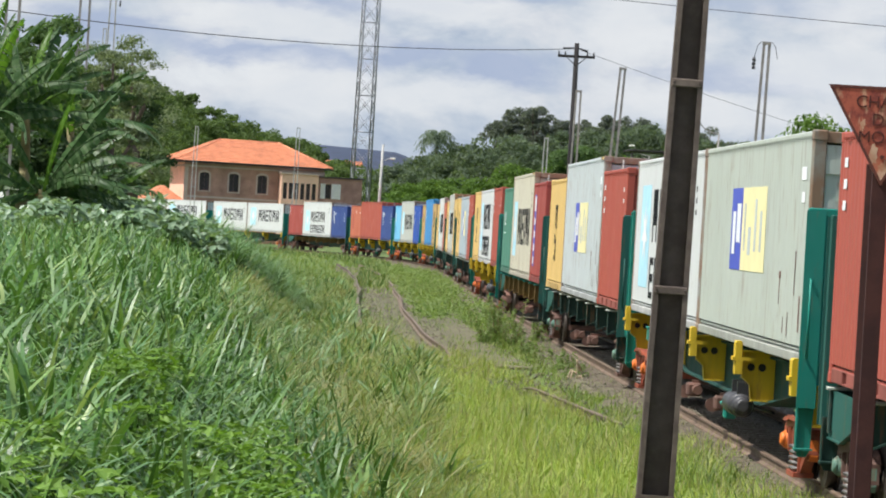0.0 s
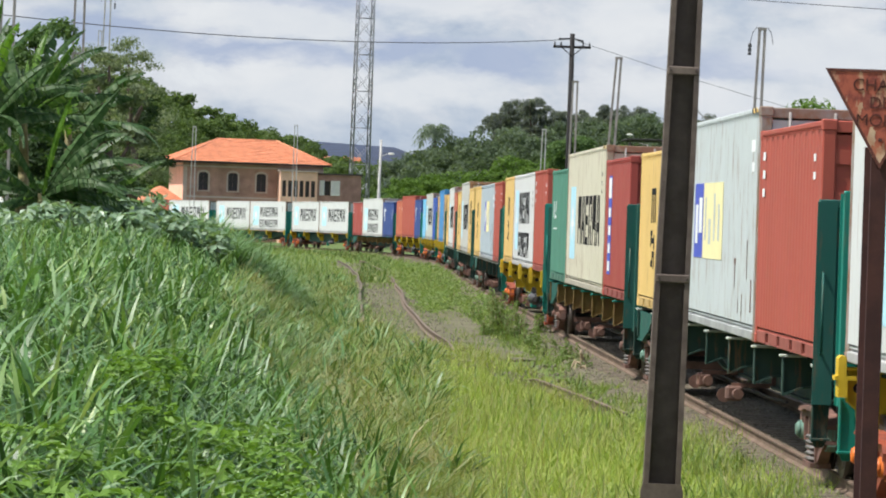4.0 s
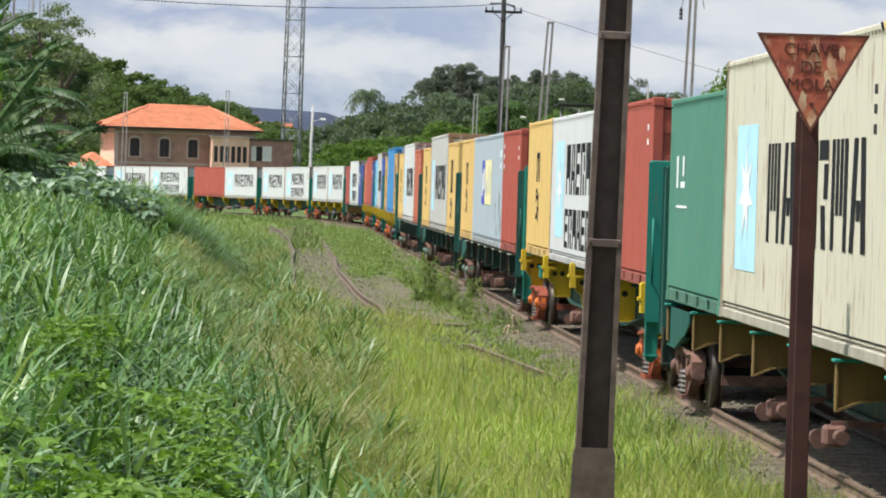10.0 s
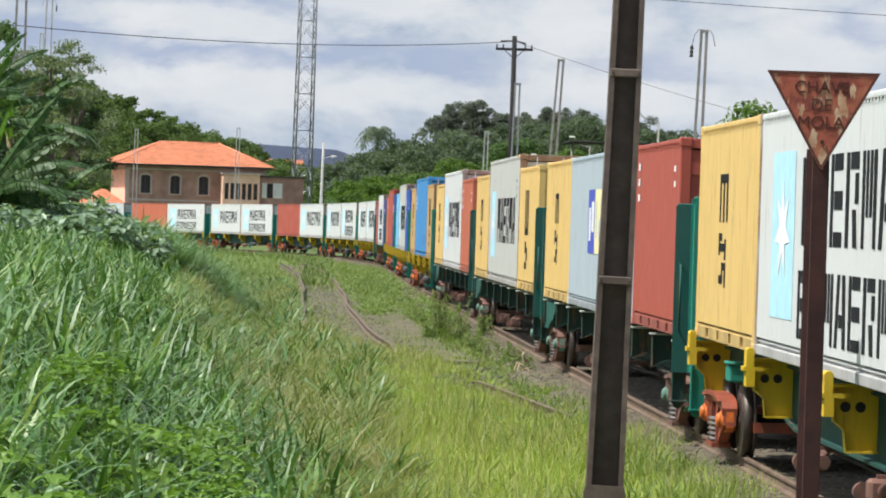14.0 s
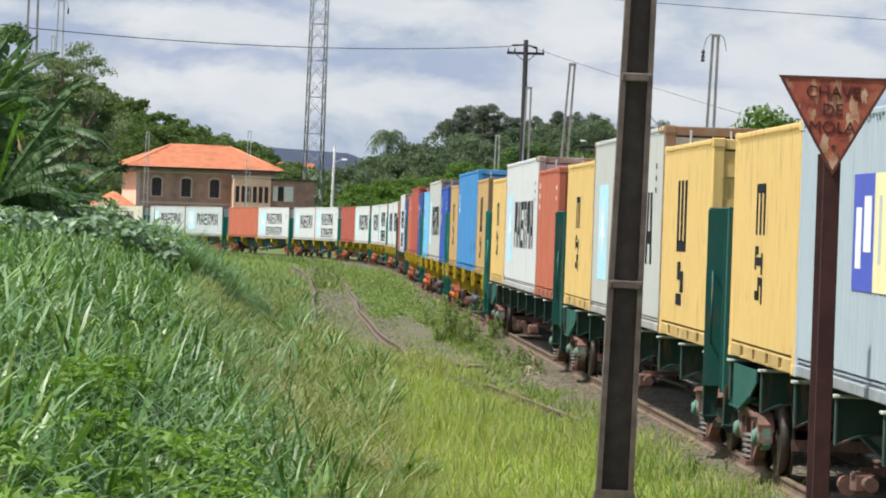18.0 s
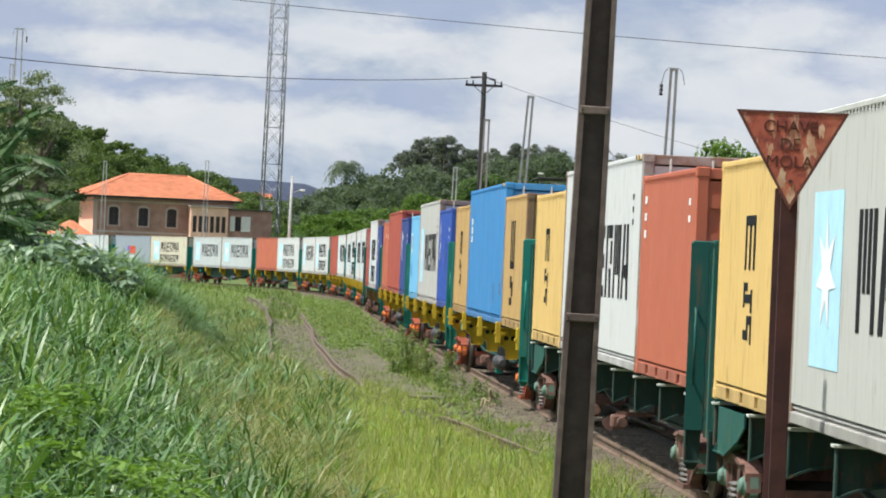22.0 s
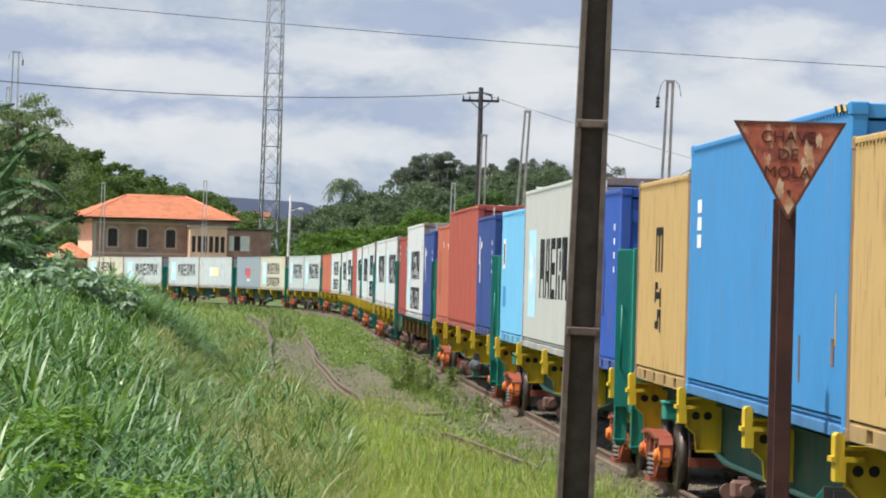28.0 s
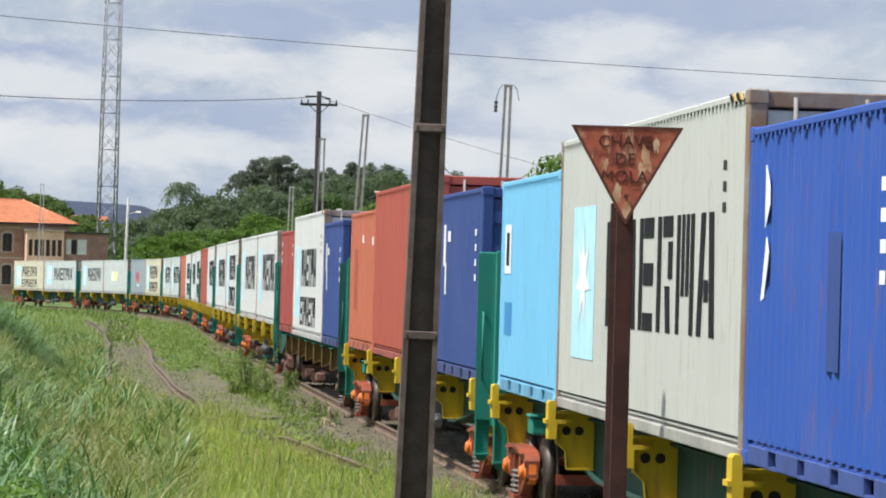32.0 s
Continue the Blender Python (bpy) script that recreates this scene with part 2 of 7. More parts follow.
L_LONG = leaf("long_grass_leaf", (0.070, 0.17, 0.056), (0.150, 0.265, 0.105), (0.29, 0.40, 0.205), rough=0.40, through=0.28, spec=0.36)
L_FIELD = leaf("field_grass_leaf", (0.168, 0.248, 0.040), (0.245, 0.355, 0.058), (0.325, 0.425, 0.080), (0.400, 0.470, 0.112), (0.520, 0.545, 0.185), through=0.38)
L_ROUGH = leaf("rough_grass_leaf", (0.062, 0.110, 0.030), (0.110, 0.190, 0.050), (0.170, 0.255, 0.076), (0.240, 0.290, 0.115), (0.370, 0.360, 0.195), rough=0.5, through=0.32)
L_SIDING = leaf("siding_weed_leaf", (0.100, 0.170, 0.040), (0.180, 0.270, 0.062), (0.270, 0.350, 0.100), (0.36, 0.38, 0.17), through=0.4)
L_STRAW = leaf("dry_grass_leaf", (0.20, 0.26, 0.06), (0.33, 0.32, 0.12), (0.44, 0.38, 0.18))
L_SEED = leaf("seed_grass_leaf", (0.25, 0.26, 0.11), (0.34, 0.295, 0.165), (0.46, 0.39, 0.24), (0.34, 0.35, 0.15))
L_WEED = leaf("weed_leaf", (0.105, 0.200, 0.030), (0.160, 0.285, 0.048), (0.235, 0.380, 0.080), through=0.4)
L_SHRUB = leaf("shrub_leaf", (0.160, 0.260, 0.140), (0.245, 0.360, 0.215), (0.370, 0.480, 0.350), rough=0.36, through=0.4, spec=0.45)
L_LEAFY = leaf("leafy_weed_leaf", (0.165, 0.245, 0.080), (0.235, 0.325, 0.120), (0.330, 0.415, 0.190), through=0.5)
L_BANANA = leaf("banana_leaf", (0.036, 0.085, 0.026), (0.070, 0.140, 0.046), (0.100, 0.180, 0.066), (0.150, 0.22, 0.105), rough=0.45, spec=0.28)
L_BANANA_Y = leaf("young_banana_leaf", (0.10, 0.21, 0.03), (0.16, 0.29, 0.05), rough=0.35)
L_TREE = leaf("tree_leaf", (0.072, 0.128, 0.048), (0.115, 0.192, 0.066), (0.165, 0.252, 0.100), through=0.5)
# Distance haze is mixed into these leaves as a pale blue-grey tint.
L_DARK = leaf("hazed_eucalyptus_leaf", (0.150, 0.172, 0.170), (0.182, 0.206, 0.202), (0.220, 0.246, 0.236), through=0.6)
# Greyed and lightened greens: haze over the far hill, carried by the colour.
L_DARKWOODS = leaf("hazed_dark_woods_leaf", (0.112, 0.148, 0.108), (0.145, 0.190, 0.132), (0.182, 0.232, 0.160), through=0.5)
# Tree greens darkened: the thicket's shade is put into the leaf colour.
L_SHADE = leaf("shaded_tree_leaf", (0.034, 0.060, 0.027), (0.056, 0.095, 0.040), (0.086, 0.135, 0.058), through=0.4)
L_BRUSH = leaf("brush_leaf", (0.090, 0.160, 0.034), (0.135, 0.225, 0.050), (0.180, 0.280, 0.074), through=0.5)
# Slightly greyed, lightened greens paint a little haze onto the hillside.
L_WOODS = leaf("woods_leaf", (0.088, 0.138, 0.048), (0.132, 0.195, 0.066), (0.180, 0.245, 0.092), through=0.5)
L_PALE = leaf("pale_tree_leaf", (0.15, 0.195, 0.105), (0.23, 0.28, 0.165), (0.33, 0.37, 0.26), through=0.5)
M_BARK = plain("bark", (0.10, 0.075, 0.055), 0.95, vary=0.4)
M_DRYSTEM = plain("dead_stem", (0.42, 0.34, 0.22), 0.9, vary=0.3)
M_STEM = plain("banana_stem", (0.20, 0.17, 0.07), 0.7, vary=0.4)


def ground_material():
    n = Nodes("earth_and_grass")
    tc = n.t.nodes.new("ShaderNodeTexCoord")
    v = tc.outputs["Object"]
    a = n.ramp(n.noise(v, 0.16, 6, 0.6), (0.38, 0.0), (0.62, 1.0))
    c = n.mix(a, (0.065, 0.115, 0.025), (0.11, 0.15, 0.04))
    b = n.ramp(n.noise(v, 1.7, 6, 0.65), (0.5, 0.0), (0.66, 1.0))
    c = n.mix(n.mix(0.35, (0, 0, 0), b), c, (0.12, 0.10, 0.06))
    n.bump(n.noise(v, 6.0, 5), 0.6, 0.05)
    return n.done(c, 0.95)


# cloud banks: way across, height (both as parts of the distance), half width, half height
CLOUD_WHITE = [(-0.0480, 0.0325, 0.020, 0.0075), (-0.0585, 0.0500, 0.024, 0.0050), (0.0339, 0.0540, 0.016, 0.0070), (0.0870, 0.0465, 0.030, 0.0070), (0.0600, 0.0330, 0.026, 0.0060),
               (0.0921, 0.0615, 0.016, 0.0050), (-0.0190, 0.0320, 0.022, 0.0050), (-0.0150, 0.0560, 0.016, 0.0055), (0.1320, 0.0560, 0.020, 0.0070)]
CLOUD_BLUE = [(-0.0612, 0.0412, 0.024, 0.0034), (-0.0290, 0.0440, 0.016, 0.0036), (-0.0480, 0.0555, 0.030, 0.0034), (0.0034, 0.0405, 0.017, 0.0050), (0.1080, 0.0715, 0.050, 0.0105),
              (0.0408, 0.0690, 0.026, 0.0060), (-0.0980, 0.0585, 0.016, 0.0050), (0.0022, 0.0660, 0.022, 0.0045), (0.0620, 0.0430, 0.020, 0.0032), (0.1150, 0.0540, 0.016, 0.0030), (-0.1000, 0.0440, 0.020, 0.0040)]


def sky_material():
    """Heaped clouds with white crowns, blue-grey undersides and thin blue gaps."""
    n = Nodes("cloudy_sky")
    tc = n.t.nodes.new("ShaderNodeTexCoord")
    unit = n.t.nodes.new("ShaderNodeVectorMath")
    unit.operation = "NORMALIZE"
    n.link(tc.outputs["Object"], unit.inputs[0])

    def mapped(vector, scale, loc):
        mp = n.t.nodes.new("ShaderNodeMapping")
        mp.inputs["Scale"].default_value = scale
        mp.inputs["Location"].default_value = loc
        n.link(vector, mp.inputs["Vector"])
        return mp.outputs[0]

    flat = mapped(unit.outputs[0], (1, 1, 2.5), (3.1, 0.4, 0.2))
    swirl = n.add("ShaderNodeTexNoise", Scale=26.0, Detail=6.0, Roughness=0.62)
    n.link(flat, swirl.inputs["Vector"])
    push = n.t.nodes.new("ShaderNodeVectorMath")
    push.operation = "MULTIPLY_ADD"
    n.link(swirl.outputs["Color"], push.inputs[0])
    push.inputs[1].default_value = (0.056, 0.0, 0.022)
    push.inputs[2].default_value = (-0.028, 0.0, -0.011)
    warped = n.t.nodes.new("ShaderNodeVectorMath")
    n.link(unit.outputs[0], warped.inputs[0])
    n.link(push.outputs[0], warped.inputs[1])

    def banks(spots):
        total = None
        for u, v, a, b in spots:
            g = n.t.nodes.new("ShaderNodeTexGradient")
            g.gradient_type = "SPHERICAL"
            n.link(mapped(warped.outputs[0], (0.62 / a, 1.0, 0.62 / b), (-0.62 * u / a, -1.0, -0.62 * v / b)), g.inputs[0])
            if total is None:
                total = g.outputs["Fac"]
            else:
                m = n.t.nodes.new("ShaderNodeMath")
                m.operation = "MAXIMUM"
                n.link(total, m.inputs[0])
                n.link(g.outputs["Fac"], m.inputs[1])
                total = m.outputs[0]
        return n.ramp(total, (0.06, 0.0), (0.62, 1.0))

    big = n.noise(mapped(unit.outputs[0], (1, 1, 2.0), (1.3, 0.7, 0.5)), 20.0, 5.0, 0.55, 0.2)
    fine = n.noise(mapped(unit.outputs[0], (1, 1, 1.7), (1.7, 2.4, 0.6)), 52.0, 8.0, 0.6, 0.25)
    f = n.mix(0.5, big, fine)
    c = n.ramp(f, (0.38, (0.395, 0.465, 0.575)), (0.45, (0.495, 0.555, 0.635)), (0.51, (0.57, 0.615, 0.67)), (0.57, (0.66, 0.68, 0.71)), (0.66, (0.76, 0.775, 0.78)))
    c = n.mix(n.mix(0.85, (0, 0, 0), banks(CLOUD_BLUE)), c, (0.40, 0.465, 0.61))
    c = n.mix(n.mix(0.75, (0, 0, 0), banks(CLOUD_WHITE)), c, (0.79, 0.795, 0.79))
    em = n.t.nodes.new("ShaderNodeEmission")
    n.link(c, em.inputs[0])
    em.inputs[1].default_value = 0.78
    n.link(em.outputs[0], n.out.inputs[0])
    return n.m


M_GROUND = ground_material()
# Blue in the forest colour stands for haze over the far ridge.
M_FOREST_HAZED = plain("far_forest_hazed", (0.030, 0.043, 0.078), 0.95, vary=0.5, scale=0.05)
M_SKY = sky_material()


# ---------- mesh helpers ----------
class Mesh:
    """Collects boxes, prisms, tubes and sheets into one mesh."""

    def __init__(self):
        self.v, self.f, self.smooth = [], [], []

    def add(self, verts, faces, smooth=False):
        k = len(self.v)
        self.v += [tuple(p) for p in verts]
        self.f += [tuple(i + k for i in q) for q in faces]
        self.smooth += [smooth] * len(faces)
        return self

    def box(self, x0, x1, y0, y1, z0, z1, m=None):
        p = [Vector((x, y, z)) for z in (z0, z1) for x, y in ((x0, y0), (x1, y0), (x1, y1), (x0, y1))]
        if m is not None:
            p = [m @ q for q in p]
        return self.add(p, [(3, 2, 1, 0), (4, 5, 6, 7), (0, 1, 5, 4), (1, 2, 6, 5), (2, 3, 7, 6), (3, 0, 4, 7)])

    def soft_box(self, x0, x1, y0, y1, z0, z1, b=0.02):
        """A box with chamfered edges."""
        c, h = Vector(((x0 + x1) / 2, (y0 + y1) / 2, (z0 + z1) / 2)), Vector(((x1 - x0) / 2, (y1 - y0) / 2, (z1 - z0) / 2))
        bm = bmesh.new()
        bmesh.ops.create_cube(bm, size=2, matrix=Matrix.Translation(c) @ Matrix.Diagonal((*h, 1)))
        bmesh.ops.bevel(bm, geom=bm.edges[:], offset=min(b, min(h) * 0.6), segments=1, affect="EDGES")
        self.take(bm)
        return self

    def take(self, bm, smooth=False):
        bm.verts.index_update()
        self.add([v.co for v in bm.verts], [[v.index for v in f.verts] for f in bm.faces], smooth)
        bm.free()

    def prism(self, outline, axis, a, b):
        """An outline in the plane across axis (0 x, 1 y, 2 z), drawn out from a to b."""
        n = len(outline)

        def at(p, t):
            q = list(p)
            q.insert(axis, t)
            return q

        verts = [at(p, a) for p in outline] + [at(p, b) for p in outline]
        faces = [tuple(range(n))[::-1], tuple(range(n, 2 * n))] + [(i, (i + 1) % n, n + (i + 1) % n, n + i) for i in range(n)]
        return self.add(verts, faces)

    def tube(self, p, q, r, r2=None, sides=8, caps=True, smooth=True):
        p, q = Vector(p), Vector(q)
        r2 = r if r2 is None else r2
        d = (q - p).normalized()
        u = d.orthogonal().normalized()
        w = d.cross(u)
        verts = []
        for c, s in ((p, r), (q, r2)):
            for i in range(sides):
                a = 2 * math.pi * i / sides
                verts.append(c + u * (s * math.cos(a)) + w * (s * math.sin(a)))
        faces = [(i, (i + 1) % sides, sides + (i + 1) % sides, sides + i) for i in range(sides)]
        self.add(verts, faces, smooth)
        if caps:
            k = len(self.v) - 2 * sides
            self.f += [tuple(range(k, k + sides))[::-1], tuple(range(k + sides, k + 2 * sides))]
            self.smooth += [False, False]
        return self

    def hose(self, pts, r, sides=6):
        """One joined tube through all the points."""
        pts = [Vector(q) for q in pts]
        verts, n = [], len(pts)
        for i, c in enumerate(pts):
            d = (pts[min(i + 1, n - 1)] - pts[max(i - 1, 0)]).normalized()
            u = d.cross(Vector((0, 0, 1)))
            u = u.normalized() if u.length > 1e-4 else d.orthogonal().normalized()
            w = d.cross(u)
            for k in range(sides):
                a = 2 * math.pi * k / sides
                verts.append(c + u * (r * math.cos(a)) + w * (r * math.sin(a)))
        faces = [(i * sides + k, i * sides + (k + 1) % sides, (i + 1) * sides + (k + 1) % sides, (i + 1) * sides + k) for i in range(n - 1) for k in range(sides)]
        return self.add(verts, faces, True)

    def loft(self, low, z0, high, z1):
        """A solid between two outlines of the same corner count at two heights."""
        n = len(low)
        verts = [(*q, z0) for q in low] + [(*q, z1) for q in high]
        faces = [tuple(range(n))[::-1], tuple(range(n, 2 * n))] + [(i, (i + 1) % n, n + (i + 1) % n, n + i) for i in range(n)]
        return self.add(verts, faces)

    def data(self, name, material):
        me = bpy.data.meshes.new(name)
        me.from_pydata(self.v, [], self.f)
        me.materials.append(material)
        me.polygons.foreach_set("use_smooth", self.smooth)
        bm = bmesh.new()
        bm.from_mesh(me)
        bmesh.ops.recalc_face_normals(bm, faces=bm.faces[:])
        bm.to_mesh(me)
        bm.free()
        me.update()
        return me


def part(name, mesh, material, parent=None, label="", at=None):
    """Links a mesh (a Mesh or finished mesh data) as one object under a thing or a part."""
    me = mesh.data(name, material) if isinstance(mesh, Mesh) else mesh
    ob = new(name, me)
    if parent is not None:
        ob.parent = parent
    if at is not None:
        ob.matrix_basis = at
    if label:
        tagged(ob, label)
    return ob


def thing(name, label, category, group="", kind="", at=None):
    ob = new(name)
    ob.empty_display_size = 0.2
    if at is not None:
        ob.matrix_basis = at
    return tagged(ob, label, category, group, kind)


def sheet(name, verts, faces, material, smooth=False):
    """Mesh data from number arrays; faces all with the same count of corners."""
    verts, faces = np.asarray(verts, np.float32), np.asarray(faces, np.int32)
    me = bpy.data.meshes.new(name)
    n, k = faces.shape
    me.vertices.add(len(verts))
    me.vertices.foreach_set("co", verts.ravel())
    me.loops.add(n * k)
    me.loops.foreach_set("vertex_index", faces.ravel())
    me.polygons.add(n)
    me.polygons.foreach_set("loop_start", np.arange(0, n * k, k, dtype=np.int32))
    me.polygons.foreach_set("loop_total", np.full(n, k, np.int32))
    me.polygons.foreach_set("use_smooth", np.full(n, smooth))
    me.materials.append(material)
    me.update(calc_edges=True)
    me.validate()
    return me


# ---------- the line: straight past the camera, then a long bend to the left ----------
KNOT = [0, 30, 60, 90, 120, 150, 180, 220, 260, 300, 340, 400, 620]
BEND = [0.00059, 0.00021, -0.00018, 0.00009, -0.00018, -0.00021, 0.00005, 0.00096, 0.00248, 0.00328, 0.00287, 0.00243, 0.0024]
LINE_S = np.arange(-330.0, 640.0, 1.0)
_k = np.where(LINE_S < 0, 0.0, np.interp(LINE_S, KNOT, BEND))
_i0 = int(np.argmin(abs(LINE_S)))
_th = np.concatenate([[0], np.cumsum((_k[1:] + _k[:-1]) / 2)])
LINE_T = _th - _th[_i0] + 0.02765
_mid = (LINE_T[1:] + LINE_T[:-1]) / 2
_x = np.concatenate([[0], np.cumsum(-np.sin(_mid))])
_y = np.concatenate([[0], np.cumsum(np.cos(_mid))])
LINE_X, LINE_Y = _x - _x[_i0] + 5.417, _y - _y[_i0] + 20.0


def grade(s):
    s = np.clip(s, 0, 400) / 100
    return -0.0613 * s * s


def line(s, off=0.0, up=0.0):
    """A point on the line at s metres, off to its left, and its heading."""
    x, y, t = (float(np.interp(s, LINE_S, a)) for a in (LINE_X, LINE_Y, LINE_T))
    return Vector((x - math.cos(t) * off, y - math.sin(t) * off, up + float(grade(s)))), t


# the siding that joins the line ahead of the spring switch
SIDE_Y = np.arange(20.0, 300.0, 1.0)
SIDE_X = np.interp(SIDE_Y, [20, 45, 60, 75, 85, 96, 108, 122, 152, 180, 215, 300], [5.4, 2.7, 1.1, -0.75, -1.62, -2.3, -2.85, -3.35, -4.35, -5.5, -7.3, -13.0])
SIDE_X = np.convolve(np.pad(SIDE_X, 8, "edge"), np.hanning(17) / np.hanning(17).sum(), "valid")


def side_x(y):
    return float(np.interp(y, SIDE_Y, SIDE_X))


# the foot of the bank, and the edge of the tall grass on it
FOOT_Y = [-400, 0, 20, 36, 55, 75, 110, 150, 200, 260, 320, 370, 420, 600]
FOOT_X = [3.0, 2.0, -0.1, -1.2, -2.2, -3.2, -4.5, -6.6, -10.2, -16.0, -23.5, -34.0, -52.0, -130.0]
TALL_X = [3.0, 2.0, -0.1, -1.3, -2.6, -4.9, -6.6, -9.0, -12.5, -17.0, -24.0, -34.0, -52.0, -130.0]


def smooth01(t):
    t = np.clip(t, 0, 1)
    return t * t * (3 - 2 * t)


def ground_z(x, y):
    """Height of the ground: a flat strip by the rails, a bank on the left, wooded hills behind."""
    x, y = np.asarray(x, float), np.asarray(y, float)
    z = -0.32 + grade(y - 20)
    foot = np.interp(y, FOOT_Y, FOOT_X)
    high = np.interp(y, [-50, 10, 22, 40, 60, 90, 120, 300, 400], [0.9, 0.9, 1.2, 1.75, 1.95, 2.2, 2.35, 2.5, 2.2])
    z = z + high * smooth01((foot - x) / np.interp(y, [0, 30, 60, 100, 150, 200], [5.0, 3.5, 3.6, 5.0, 5.6, 6.0]))
    z = z + 0.10 * np.sin(x * 1.3 + y * 0.31) * np.sin(y * 0.23) * smooth01((y - 5) / 20) * smooth01((foot - x) / 2 + 0.3)
    # hills
    left = 18.3 * np.exp(-(((x + 62) / 37) ** 2)) * smooth01((y - 425) / 90)
    right = 10.0 * np.exp(-(((x - 22) / 34) ** 2)) * smooth01((y - 372) / 110)
    far = (18 + 27 * np.exp(-(((x + 135) / 55) ** 2))) * smooth01((y - 1500) / 900)
    return z + left + right + far + 3.0 * smooth01((y - 600) / 600)


def build_ground():
    xs = np.unique(np.concatenate([np.linspace(-1400, -60, 30), np.arange(-60, -16, 2.0), np.arange(-16, 12, 0.5), np.arange(12, 60, 3.0), np.linspace(60, 1400, 30)]))
    ys = np.unique(np.concatenate([np.linspace(-1200, -10, 20), np.arange(-10, 120, 0.75), np.arange(120, 420, 3.0), np.arange(420, 640, 8.0), np.linspace(640, 3600, 40)]))
    gx, gy = np.meshgrid(xs, ys)
    gz = ground_z(gx, gy)
    verts = np.stack([gx, gy, gz], -1).reshape(-1, 3)
    nx, ny = len(xs), len(ys)
    i = np.arange(nx * ny).reshape(ny, nx)
    faces = np.stack([i[:-1, :-1], i[:-1, 1:], i[1:, 1:], i[1:, :-1]], -1).reshape(-1, 4)
    me = sheet("ground", verts, faces, M_GROUND, True)
    me.materials.append(M_FOREST_HAZED)
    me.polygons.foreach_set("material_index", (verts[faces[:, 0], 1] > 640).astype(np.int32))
    g = new("ground", me)
    tagged(g, "uneven grassy ground with bare earth and low wooded hills", "ground", kind="structure")


def build_sky():
    rows, cols, r = 14, 96, 3900.0
    verts, faces = [], []
    for j in range(rows + 1):
        el = radians(-3 + 37 * j / rows)
        for i in range(cols):
            a = 2 * math.pi * i / cols
            verts.append((r * math.cos(el) * math.cos(a), r * math.cos(el) * math.sin(a), r * math.sin(el)))
    for j in range(rows):
        for i in range(cols):
            faces.append((j * cols + i, j * cols + (i + 1) % cols, (j + 1) * cols + (i + 1) % cols, (j + 1) * cols + i))
    b = new("backdrop", sheet("backdrop", verts, faces, M_SKY, True))
    tagged(b, "bright sky with broken grey and white clouds", "sky", kind="structure")


RAIL_PROFILE = [(-0.065, -0.15), (0.065, -0.15), (0.062, -0.135), (0.012, -0.115), (0.010, -0.045), (0.034, -0.03), (0.034, -0.004), (0.028, 0.0), (-0.028, 0.0), (-0.034, -0.004), (-0.034, -0.03), (-0.010, -0.045), (-0.012, -0.115), (-0.062, -0.135)]


def swept(points, profile, name, material):
    """A profile (across, up) drawn along ground points (x, y, z, heading)."""
    verts, faces, n = [], [], len(profile)
    for x, y, z, t in points:
        for a, u in profile:
            verts.append((x + math.cos(t) * a, y + math.sin(t) * a, z + u))
    for j in range(len(points) - 1):
        for i in range(n):
            faces.append((j * n + i, j * n + (i + 1) % n, (j + 1) * n + (i + 1) % n, (j + 1) * n + i))
    return sheet(name, verts, faces, material)


def stones(name, x, y, z, size, label, material=None):
    """Loose broken stones: squashed six-cornered lumps turned at random."""
    g = np.random.default_rng(len(x))
    n = len(x)
    axes = g.normal(size=(n, 3, 3))
    q = np.linalg.qr(axes)[0] * (size[:, None, None] * g.uniform(0.6, 1.2, (n, 3, 1)))
    c = np.stack([x, y, z], -1)[:, None, :]
    v = np.concatenate([c + q, c - q], 1).reshape(-1, 3)
    f = np.array([(0, 1, 2), (1, 3, 2), (3, 4, 2), (4, 0, 2), (1, 0, 5), (3, 1, 5), (4, 3, 5), (0, 4, 5)])
    f = (np.arange(n)[:, None, None] * 6 + f[None]).reshape(-1, 3)
    tagged(new(name, sheet(name, v, f, material or M_STONE)), label, "ballast", kind="stuff")


def ballast_stones():
    g = np.random.default_rng(5)
    n = 15000
    s = 4 + 92 * g.random(n) ** 1.25
    off = g.uniform(-1.9, 2.0, n)
    rail = abs(abs(off) - 0.80) < 0.09
    s, off = s[~rail], off[~rail]
    x = np.interp(s, LINE_S, LINE_X) - off * np.cos(np.interp(s, LINE_S, LINE_T))
    y = np.interp(s, LINE_S, LINE_Y) - off * np.sin(np.interp(s, LINE_S, LINE_T))
    z = grade(s) + np.interp(abs(off), [0, 0.85, 1.2, 1.6, 2.1], [-0.165, -0.155, -0.17, -0.20, -0.50])
    stones("ballast_stones", x, y, z, g.uniform(0.014, 0.042, len(s)), "grey-brown broken stone between the rails")
    n = 3600
    y = 56 + 110 * g.random(n)
    w = np.interp(y, [56, 75, 95, 130, 170], [0.5, 1.2, 2.0, 2.2, 2.0])
    x = np.interp(y, SIDE_Y, SIDE_X) + 0.75 + g.uniform(-1, 1, n) * w + 0.6
    keep = x < np.interp(y, LINE_Y, LINE_X) - 1.4
    x, y = x[keep], y[keep]
    z = np.maximum(ground_z(x, y), grade(y - 20) - 0.245 - 0.05 * (abs(x - np.interp(y, SIDE_Y, SIDE_X)) > 1.4)) + 0.01
    stones("siding_stones", x, y, z, g.uniform(0.015, 0.055, len(x)), "pale loose stones scattered over the weedy siding", M_PALESTONE)


